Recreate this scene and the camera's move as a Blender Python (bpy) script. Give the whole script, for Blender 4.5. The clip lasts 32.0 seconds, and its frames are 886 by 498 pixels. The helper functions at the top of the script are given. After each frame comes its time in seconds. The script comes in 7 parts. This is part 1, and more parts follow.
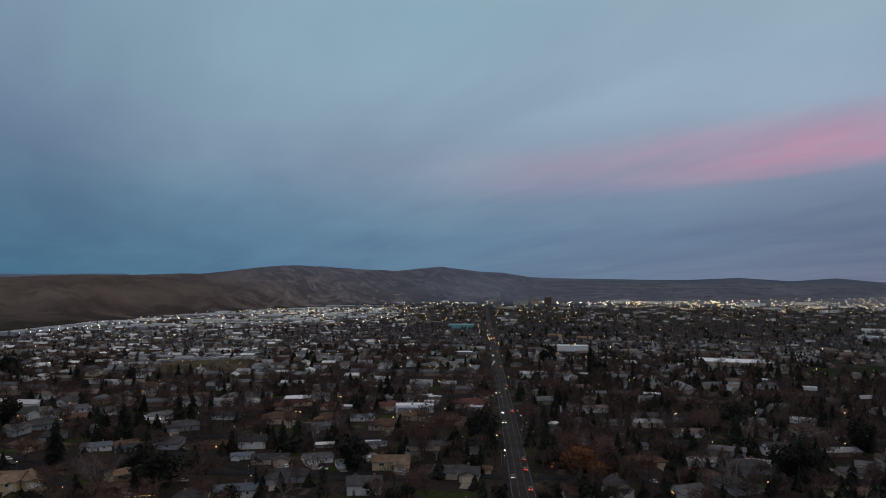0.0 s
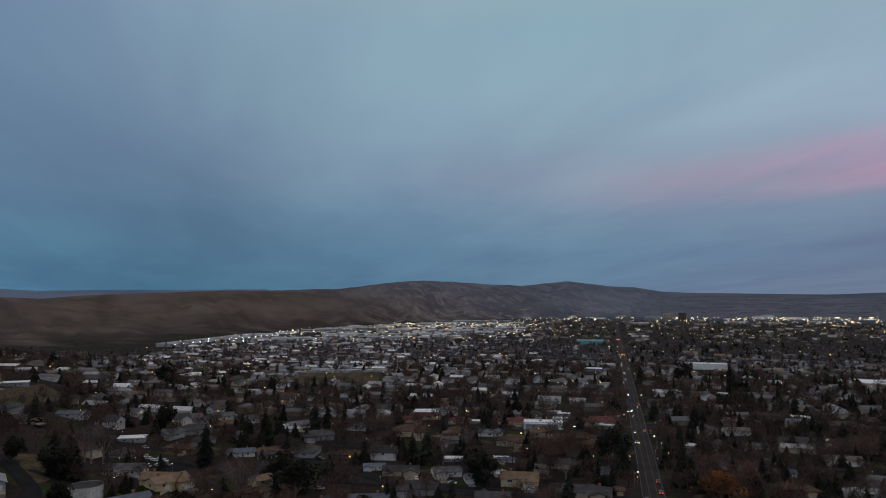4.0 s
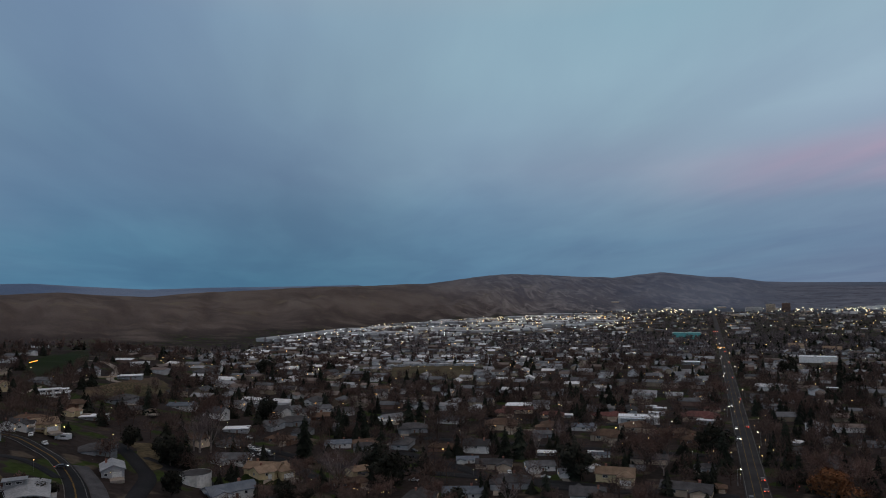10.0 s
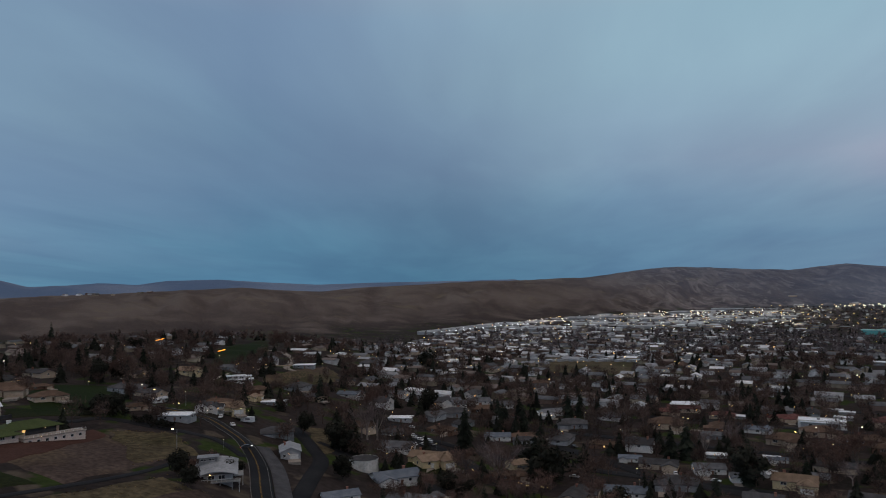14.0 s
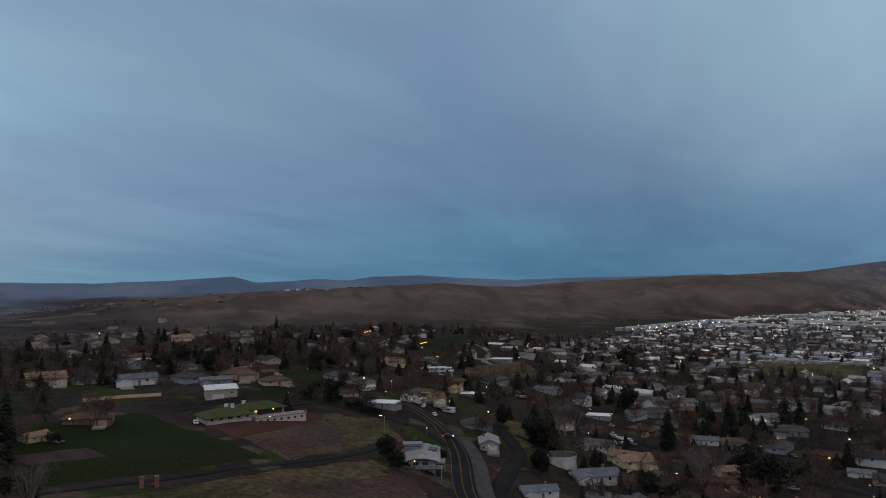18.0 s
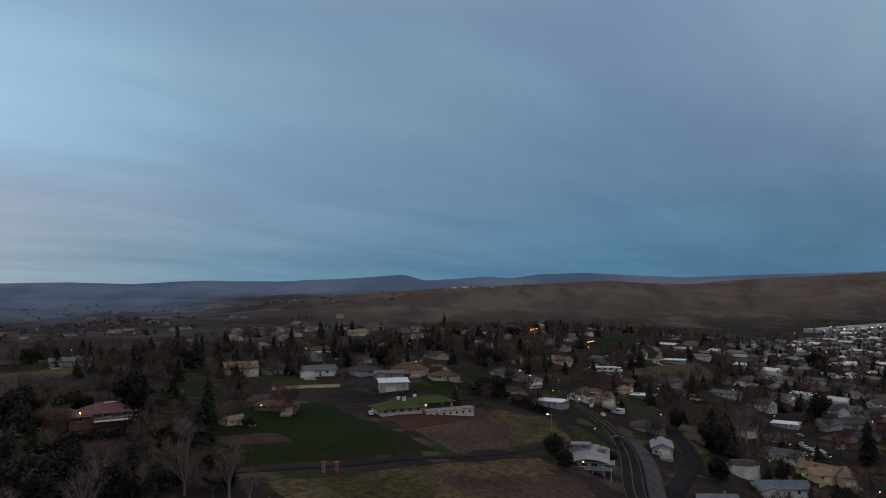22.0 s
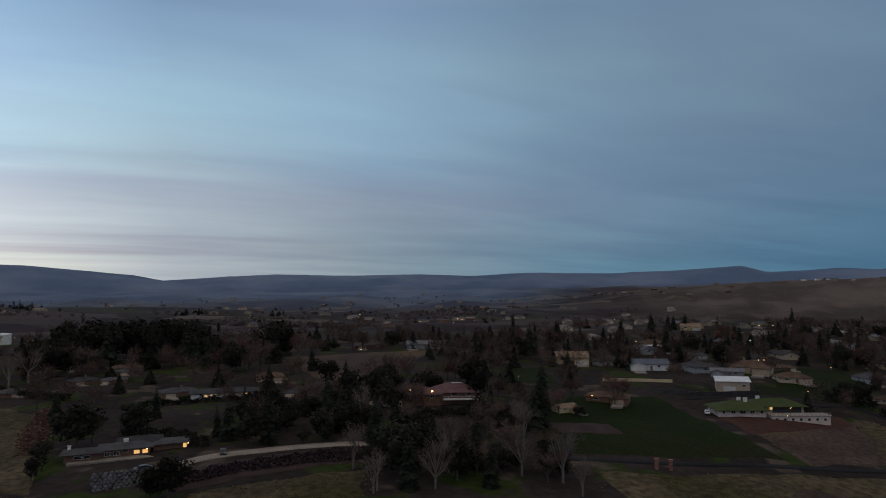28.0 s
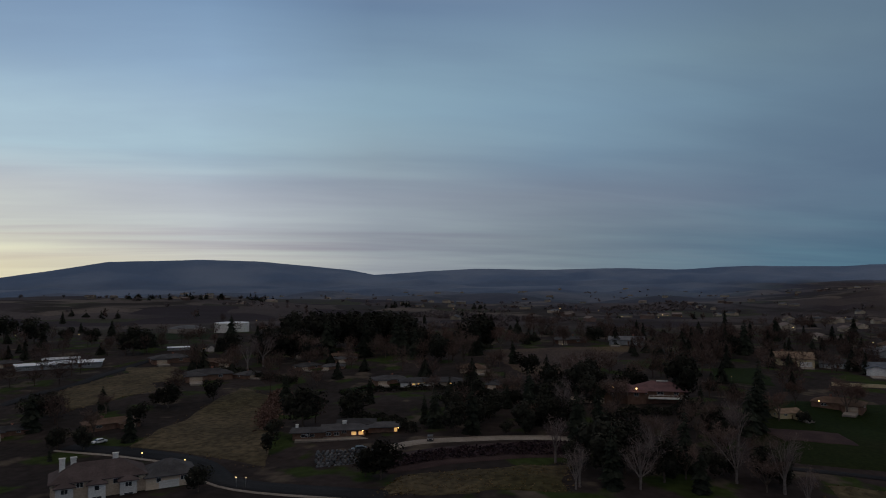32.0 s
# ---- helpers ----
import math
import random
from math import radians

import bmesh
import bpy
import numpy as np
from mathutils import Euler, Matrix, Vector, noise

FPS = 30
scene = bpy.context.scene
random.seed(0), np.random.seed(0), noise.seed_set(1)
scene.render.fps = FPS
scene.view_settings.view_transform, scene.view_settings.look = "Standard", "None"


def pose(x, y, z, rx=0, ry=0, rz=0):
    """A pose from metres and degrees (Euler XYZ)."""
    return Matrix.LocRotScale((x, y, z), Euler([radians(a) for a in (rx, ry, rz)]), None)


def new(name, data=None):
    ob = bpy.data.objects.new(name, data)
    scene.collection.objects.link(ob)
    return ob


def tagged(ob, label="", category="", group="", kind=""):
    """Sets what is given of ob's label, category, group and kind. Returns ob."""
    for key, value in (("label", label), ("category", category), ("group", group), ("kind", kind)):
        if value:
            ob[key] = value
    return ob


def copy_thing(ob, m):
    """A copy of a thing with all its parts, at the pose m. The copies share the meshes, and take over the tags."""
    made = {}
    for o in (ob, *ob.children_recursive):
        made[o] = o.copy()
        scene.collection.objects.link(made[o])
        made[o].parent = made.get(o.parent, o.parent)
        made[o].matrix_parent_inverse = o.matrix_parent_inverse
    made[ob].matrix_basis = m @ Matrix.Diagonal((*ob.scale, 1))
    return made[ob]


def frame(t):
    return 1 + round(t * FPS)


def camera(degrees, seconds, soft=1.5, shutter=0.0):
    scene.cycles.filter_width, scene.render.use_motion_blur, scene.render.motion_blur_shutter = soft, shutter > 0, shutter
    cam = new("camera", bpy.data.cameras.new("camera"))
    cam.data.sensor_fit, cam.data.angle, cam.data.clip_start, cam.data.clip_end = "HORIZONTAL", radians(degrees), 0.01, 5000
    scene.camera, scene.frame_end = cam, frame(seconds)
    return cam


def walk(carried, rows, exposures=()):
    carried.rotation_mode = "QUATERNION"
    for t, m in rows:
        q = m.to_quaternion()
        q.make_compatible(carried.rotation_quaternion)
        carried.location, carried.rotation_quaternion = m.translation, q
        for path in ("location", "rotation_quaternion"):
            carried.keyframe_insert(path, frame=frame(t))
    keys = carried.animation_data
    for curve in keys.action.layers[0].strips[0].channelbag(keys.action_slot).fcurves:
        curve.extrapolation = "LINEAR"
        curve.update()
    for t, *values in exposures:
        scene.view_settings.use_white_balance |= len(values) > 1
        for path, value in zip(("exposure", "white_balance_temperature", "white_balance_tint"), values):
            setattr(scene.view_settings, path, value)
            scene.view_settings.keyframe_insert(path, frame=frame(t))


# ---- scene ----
SOFT, SHUT = 1.0, 0.4
EXPO = [(0.0, 0.0), (8.0, 0.04), (13.0, 0.15), (20.0, 0.2), (24.0, 0.08), (26.5, -0.05), (30.0, -0.4), (32.0, -0.6)]
H = 90.0  # the drone hovers this high over the valley floor
cam = camera(63.5, 32.0, soft=SOFT, shutter=SHUT)
walk(cam, [
    (0.0, pose(0, 0, H, 92.84, -0.05, -0.00)),
    (0.5, pose(0, 0, H, 93.00, -0.20, 1.28)),
    (1.0, pose(0, 0, H, 93.23, -0.31, 2.50)),
    (1.5, pose(0, 0, H, 93.46, -0.33, 3.72)),
    (2.0, pose(0, 0, H, 93.65, -0.31, 4.94)),
    (2.5, pose(0, 0, H, 93.78, -0.28, 6.21)),
    (3.0, pose(0, 0, H, 93.87, -0.21, 7.57)),
    (3.5, pose(0, 0, H, 93.95, -0.13, 8.91)),
    (4.0, pose(0, 0, H, 94.03, -0.00, 10.07)),
    (4.5, pose(0, 0, H, 94.09, 0.15, 11.08)),
    (6.5, pose(0, 0, H, 93.99, 0.35, 13.76)),
    (7.0, pose(0, 0, H, 93.94, 0.40, 14.25)),
    (7.5, pose(0, 0, H, 93.89, 0.46, 14.70)),
    (8.0, pose(0, 0, H, 93.83, 0.52, 15.12)),
    (8.5, pose(0, 0, H, 93.77, 0.58, 15.49)),
    (9.0, pose(0, 0, H, 93.70, 0.64, 15.88)),
    (9.5, pose(0, 0, H, 93.64, 0.71, 16.41)),
    (10.0, pose(0, 0, H, 93.58, 0.76, 17.20)),
    (10.5, pose(0, 0, H, 93.53, 0.81, 18.24)),
    (11.0, pose(0, 0, H, 93.48, 0.83, 19.53)),
    (11.5, pose(0, 0, H, 93.44, 0.83, 21.16)),
    (12.0, pose(0, 0, H, 93.42, 0.83, 22.99)),
    (12.5, pose(0, 0, H, 93.40, 0.86, 24.75)),
    (13.0, pose(0, 0, H, 93.38, 0.90, 26.36)),
    (13.5, pose(0, 0, H, 93.34, 0.91, 27.94)),
    (14.0, pose(0, 0, H, 93.30, 0.91, 29.69)),
    (14.5, pose(0, 0, H, 93.26, 0.87, 31.64)),
    (16.5, pose(0, 0, H, 93.13, 0.89, 39.70)),
    (17.0, pose(0, 0, H, 93.14, 0.89, 41.60)),
    (17.5, pose(0, 0, H, 93.15, 0.89, 43.44)),
    (18.0, pose(0, 0, H, 93.16, 0.88, 45.21)),
    (18.5, pose(0, 0, H, 93.17, 0.88, 46.96)),
    (19.0, pose(0, 0, H, 93.18, 0.88, 48.67)),
    (19.5, pose(0, 0, H, 93.18, 0.90, 50.35)),
    (20.0, pose(0, 0, H, 93.17, 0.91, 51.96)),
    (20.5, pose(0, 0, H, 93.17, 0.90, 53.49)),
    (21.0, pose(0, 0, H, 93.16, 0.86, 54.99)),
    (21.5, pose(0, 0, H, 93.17, 0.84, 56.60)),
    (22.0, pose(0, 0, H, 93.17, 0.83, 58.37)),
    (22.5, pose(0, 0, H, 93.16, 0.81, 60.29)),
    (23.0, pose(0, 0, H, 93.15, 0.79, 62.24)),
    (23.5, pose(0, 0, H, 93.13, 0.77, 64.20)),
    (24.0, pose(0, 0, H, 93.10, 0.75, 66.20)),
    (24.5, pose(0, 0, H, 93.07, 0.74, 68.26)),
    (26.5, pose(0, 0, H, 92.91, 0.62, 77.24)),
    (27.0, pose(0, 0, H, 92.89, 0.63, 79.60)),
    (27.5, pose(0, 0, H, 92.87, 0.60, 81.93)),
    (28.0, pose(0, 0, H, 92.84, 0.57, 84.18)),
    (28.5, pose(0, 0, H, 92.80, 0.58, 86.27)),
    (29.0, pose(0, 0, H, 92.76, 0.60, 88.27)),
    (29.5, pose(0, 0, H, 92.71, 0.61, 90.25)),
    (30.0, pose(0, 0, H, 92.67, 0.62, 92.23)),
    (30.5, pose(0, 0, H, 92.64, 0.60, 94.20)),
    (31.0, pose(0, 0, H, 92.60, 0.58, 96.15)),
    (31.5, pose(0, 0, H, 92.56, 0.56, 98.10)),
    (32.0, pose(0, 0, H, 92.52, 0.54, 100.04)),
], exposures=EXPO)

# ---- world: dusk sky with thin cloud, afterglow to the west ----
world = bpy.data.worlds.new("dusk_sky")
scene.world = world
world.use_nodes = True
wt = world.node_tree
for n in list(wt.nodes):
    wt.nodes.remove(n)


def wnode(kind, **props):
    n = wt.nodes.new(kind)
    for k, v in props.items():
        if k == "operation":
            n.operation = v
        elif k == "blend_type":
            n.blend_type = v
        elif k == "data_type":
            n.data_type = v
    return n


def wmath(op, a, b=0.0):
    n = wnode("ShaderNodeMath", operation=op)
    for i, v in enumerate((a, b)):
        if isinstance(v, (int, float)):
            n.inputs[i].default_value = v
        else:
            wt.links.new(v, n.inputs[i])
    return n.outputs[0]


def wrange(v, a, b, c=0.0, d=1.0):
    n = wnode("ShaderNodeMapRange")
    n.interpolation_type = "SMOOTHSTEP"
    wt.links.new(v, n.inputs[0])
    for i, x in zip((1, 2, 3, 4), (a, b, c, d)):
        n.inputs[i].default_value = x
    return n.outputs[0]


def wmix(f, a, b, mode="MIX"):
    n = wnode("ShaderNodeMix", data_type="RGBA", blend_type=mode)
    for i, v in ((0, f), (6, a), (7, b)):
        if isinstance(v, (int, float)):
            n.inputs[i].default_value = v
        elif isinstance(v, tuple):
            n.inputs[i].default_value = (*v, 1)
        else:
            wt.links.new(v, n.inputs[i])
    return n.outputs[2]


def lin(r, g, b):
    """Display colour 0..255 to scene colour."""
    return tuple(((c / 255 + 0.055) / 1.055) ** 2.4 if c > 10 else c / 3295 for c in (r, g, b))


def wramp(v, stops):
    n = wnode("ShaderNodeValToRGB")
    n.color_ramp.interpolation = "LINEAR"
    el = n.color_ramp.elements
    while len(el) < len(stops):
        el.new(0.5)
    for e, (p, c) in zip(el, stops):
        e.position, e.color = p, (*lin(*c), 1)
    wt.links.new(v, n.inputs[0])
    return n.outputs[0]


tc = wnode("ShaderNodeTexCoord")
sep = wnode("ShaderNodeSeparateXYZ")
wt.links.new(tc.outputs["Generated"], sep.inputs[0])
az = wmath("MULTIPLY", wmath("ARCTAN2", wmath("MULTIPLY", sep.outputs[0], -1.0), sep.outputs[1]), 57.2958)
el0 = wmath("MULTIPLY", wmath("ARCSINE", sep.outputs[2]), 57.2958)


def wlinear(v, a, b):
    n = wnode("ShaderNodeMapRange")
    wt.links.new(v, n.inputs[0])
    n.inputs[1].default_value, n.inputs[2].default_value = a, b
    return n.outputs[0]


# the cloud layer as a plane overhead: its streaks run towards the bearing of 25 degrees and draw together there
low = wmath("ADD", wmath("MAXIMUM", sep.outputs[2], 0.0), 0.08)
plan_x, plan_y = wmath("DIVIDE", sep.outputs[0], low), wmath("DIVIDE", sep.outputs[1], low)
RUN = math.radians(25)
run = wmath("ADD", wmath("MULTIPLY", plan_x, -math.sin(RUN)), wmath("MULTIPLY", plan_y, math.cos(RUN)))
across = wmath("ADD", wmath("MULTIPLY", plan_x, math.cos(RUN)), wmath("MULTIPLY", plan_y, math.sin(RUN)))


def wstreak(along, side, detail, seed, rough=0.55, twist=0.4):
    """Noise in the cloud layer, drawn out along its run."""
    cb = wnode("ShaderNodeCombineXYZ")
    wt.links.new(wmath("MULTIPLY", run, along), cb.inputs[0])
    wt.links.new(wmath("MULTIPLY", across, side), cb.inputs[1])
    cb.inputs[2].default_value = seed
    nz = wnode("ShaderNodeTexNoise")
    wt.links.new(cb.outputs[0], nz.inputs["Vector"])
    nz.inputs["Scale"].default_value = 1.0
    nz.inputs["Detail"].default_value = detail
    nz.inputs["Roughness"].default_value = rough
    nz.inputs["Distortion"].default_value = twist
    return nz.outputs[0]


ELEV = (1.0, 3.5, 6.5, 9.5, 13.0, 16.5, 21.0)
ZEN = (200, 185, 176)  # unseen pale cloud, added overhead to warm the ground's light
broad = wstreak(0.22, 0.55, 3, 2.3)
el1 = wmath("ADD", el0, wmath("MULTIPLY", wmath("SUBTRACT", broad, 0.5), 3.0))
elf = wmath("DIVIDE", el1, 90.0)
azs = wmath("ADD", az, wmath("MULTIPLY", wmath("SUBTRACT", broad, 0.5), 9.0))


def bearing_ramp(*colours):
    return wramp(elf, [(e / 90.0, c_) for e, c_ in zip(ELEV, colours)] + [(55.0 / 90.0, ZEN)])


columns = [
    (-30, bearing_ramp((108, 117, 142), (104, 119, 147), (113, 128, 155), (131, 144, 172), (151, 169, 192), (145, 167, 189), (144, 164, 184))),
    (-15, bearing_ramp((106, 123, 151), (103, 124, 154), (114, 133, 161), (134, 149, 174), (147, 168, 190), (146, 170, 191), (142, 167, 187))),
    (0, bearing_ramp((99, 128, 156), (98, 127, 156), (115, 139, 165), (136, 152, 175), (140, 165, 185), (142, 169, 189), (136, 166, 186))),
    (15, bearing_ramp((87, 122, 152), (93, 126, 155), (107, 137, 165), (124, 148, 173), (136, 162, 184), (138, 166, 186), (138, 166, 186))),
    (30, bearing_ramp((74, 113, 140), (80, 115, 142), (90, 121, 147), (102, 127, 153), (112, 136, 161), (119, 143, 166), (127, 152, 175))),
    (45, bearing_ramp((78, 118, 145), (81, 120, 146), (88, 120, 147), (95, 121, 148), (103, 130, 155), (111, 137, 162), (114, 139, 164))),
    (60, bearing_ramp((86, 126, 150), (94, 127, 153), (105, 133, 159), (107, 133, 158), (118, 145, 166), (121, 148, 169), (116, 141, 164))),
    (75, bearing_ramp((106, 140, 159), (118, 144, 163), (117, 139, 162), (118, 143, 166), (130, 159, 180), (133, 160, 178), (121, 147, 171))),
    (90, bearing_ramp((146, 160, 168), (146, 160, 170), (148, 160, 175), (142, 167, 188), (151, 181, 202), (152, 182, 202), (139, 165, 192))),
    (105, bearing_ramp((190, 194, 196), (178, 186, 192), (181, 190, 200), (173, 192, 203), (165, 193, 211), (158, 187, 208), (134, 161, 191))),
    (118, bearing_ramp((250, 246, 226), (228, 230, 227), (218, 224, 230), (200, 226, 238), (190, 216, 235), (177, 207, 233), (153, 184, 216))),
    (132, bearing_ramp((280, 265, 220), (252, 250, 232), (234, 237, 234), (212, 236, 246), (195, 221, 238), (175, 204, 229), (152, 180, 212))),
]
c = columns[0][1]
for (b0_, _), (b1_, ramp_) in zip(columns, columns[1:]):
    c = wmix(wlinear(azs, b0_, b1_), c, ramp_)
# beyond the afterglow the sky turns back to the plain dusk blue
c = wmix(wrange(az, 150, 180), c, columns[0][1])
c = wmix(wrange(az, -180, -110, 1.0, 0.0), c, columns[0][1])
# rose clouds low in the east, rising to the right
east_by = wmath("MULTIPLY", az, -1.0)
rise = wmath("SUBTRACT", el1, wmath("ADD", 8.5, wmath("MULTIPLY", wmath("MAXIMUM", wmath("SUBTRACT", east_by, 8.0), 0.0), 0.085)))
band = wmath("MULTIPLY", wrange(rise, -2.6, -0.6), wrange(rise, 0.0, 2.8, 1.0, 0.0))
rosy = wmath("MULTIPLY", band, wrange(wstreak(0.25, 0.9, 5, 5.2), 0.32, 0.6, 0.35, 1.0))
rosy = wmath("MULTIPLY", rosy, wmath("ADD", wrange(east_by, -4, 12, 0.0, 0.2), wrange(east_by, 8, 32, 0.0, 0.62)))
c = wmix(rosy, c, lin(212, 138, 166))
# dark mauve bars of cloud lit rose from below, over the afterglow
bars = wrange(wstreak(0.10, 0.75, 5, 4.4, 0.5), 0.47, 0.66)
bars = wmath("MULTIPLY", wmath("MULTIPLY", bars, wrange(az, 82, 112)), wmath("MULTIPLY", wrange(el0, 1.2, 3.0), wrange(el0, 6.0, 9.0, 1.0, 0.0)))
c = wmix(bars, c, wmix(1.0, c, (0.84, 0.77, 0.83), "MULTIPLY"))
# broad soft banks and finer streaks of the thin cloud layer
for along, side, detail, seed, lo_, hi_ in ((0.20, 0.42, 4, 7.7, (0.92, 0.915, 0.94), (1.075, 1.08, 1.06)), (0.42, 1.10, 6, 1.3, (0.945, 0.935, 0.96), (1.05, 1.055, 1.04))):
    n_ = wstreak(along, side, detail, seed)
    c = wmix(wrange(n_, 0.32, 0.68), wmix(1.0, c, lo_, "MULTIPLY"), wmix(1.0, c, hi_, "MULTIPLY"))
tint = wmix(wlinear(az, 22, 42), (0.995, 1.005, 0.962), (0.985, 0.995, 1.01))
c = wmix(1.0, c, wmix(wlinear(az, 58, 88), tint, (0.955, 0.998, 1.045)), "MULTIPLY")
bg = wnode("ShaderNodeBackground")
wt.links.new(c, bg.inputs[0])
bg.inputs[1].default_value = 1.0
wo = wnode("ShaderNodeOutputWorld")
wt.links.new(bg.outputs[0], wo.inputs[0])

# ---- materials ----
def mat(name, a, b, scale=1.0, rough=0.8, bump=0.0, fine=6.0, vary=0.0, metal=0.0, island=0.0, spec=0.06, third=None, space="Object", grain=0.2):
    """Two colours broken up at two scales, with relief; vary and island change the value from object to object and piece to piece."""
    m = bpy.data.materials.new(name)
    m.use_nodes = True
    t = m.node_tree
    p = t.nodes["Principled BSDF"]
    p.inputs["Roughness"].default_value = rough
    p.inputs["Metallic"].default_value = metal
    p.inputs["Specular IOR Level"].default_value = spec
    tcn = t.nodes.new("ShaderNodeTexCoord")
    geo = t.nodes.new("ShaderNodeNewGeometry")
    src = geo.outputs["Position"] if space == "World" else tcn.outputs["Object"]

    def nz(s, d):
        n = t.nodes.new("ShaderNodeTexNoise")
        n.inputs["Scale"].default_value, n.inputs["Detail"].default_value = s, d
        t.links.new(src, n.inputs["Vector"])
        return n.outputs[0]

    def mixc(f, x, y, mode="MIX"):
        n = t.nodes.new("ShaderNodeMix")
        n.data_type, n.blend_type = "RGBA", mode
        for i, v in ((0, f), (6, x), (7, y)):
            if isinstance(v, (int, float)):
                n.inputs[i].default_value = v
            elif isinstance(v, tuple):
                n.inputs[i].default_value = (*v, 1)
            else:
                t.links.new(v, n.inputs[i])
        return n.outputs[2]

    def rng(v, lo, hi, c0=0.0, c1=1.0):
        n = t.nodes.new("ShaderNodeMapRange")
        t.links.new(v, n.inputs[0])
        for i, x in zip((1, 2, 3, 4), (lo, hi, c0, c1)):
            n.inputs[i].default_value = x
        return n.outputs[0]

    big, small = nz(scale, 4), nz(scale * fine, 5)
    col = mixc(rng(big, 0.36, 0.64), a, b)
    if third:
        col = mixc(rng(nz(scale * 0.31, 5), 0.52, 0.66), col, third)
    g = t.nodes.new("ShaderNodeCombineColor")
    s = rng(small, 0.3, 0.7, 1 - grain, 1 + grain)
    for i in range(3):
        t.links.new(s, g.inputs[i])
    col = mixc(1.0, col, g.outputs[0], "MULTIPLY")
    for amount, out in ((vary, t.nodes.new("ShaderNodeObjectInfo").outputs["Random"]), (island, geo.outputs["Random Per Island"])):
        if amount:
            g = t.nodes.new("ShaderNodeCombineColor")
            s = rng(out, 0, 1, 1 - amount, 1 + amount)
            for i in range(3):
                t.links.new(s, g.inputs[i])
            col = mixc(1.0, col, g.outputs[0], "MULTIPLY")
    t.links.new(col, p.inputs["Base Color"])
    if bump:
        bn = t.nodes.new("ShaderNodeBump")
        bn.inputs["Strength"].default_value, bn.inputs["Distance"].default_value = bump, 0.05
        t.links.new(small, bn.inputs["Height"])
        t.links.new(bn.outputs[0], p.inputs["Normal"])
    return m


def glow(name, col, strength, light=False):
    m = bpy.data.materials.new(name)
    m.use_nodes = True
    p = m.node_tree.nodes["Principled BSDF"]
    p.inputs["Base Color"].default_value = (*col, 1)
    p.inputs["Emission Color"].default_value = (*col, 1)
    p.inputs["Emission Strength"].default_value = strength
    if not light:
        m.cycles.emission_sampling = "NONE"
    return m


def glass(name, col=(0.03, 0.035, 0.04)):
    m = bpy.data.materials.new(name)
    m.use_nodes = True
    p = m.node_tree.nodes["Principled BSDF"]
    p.inputs["Base Color"].default_value = (*col, 1)
    p.inputs["Roughness"].default_value = 0.08
    p.inputs["Specular IOR Level"].default_value = 0.6
    return m


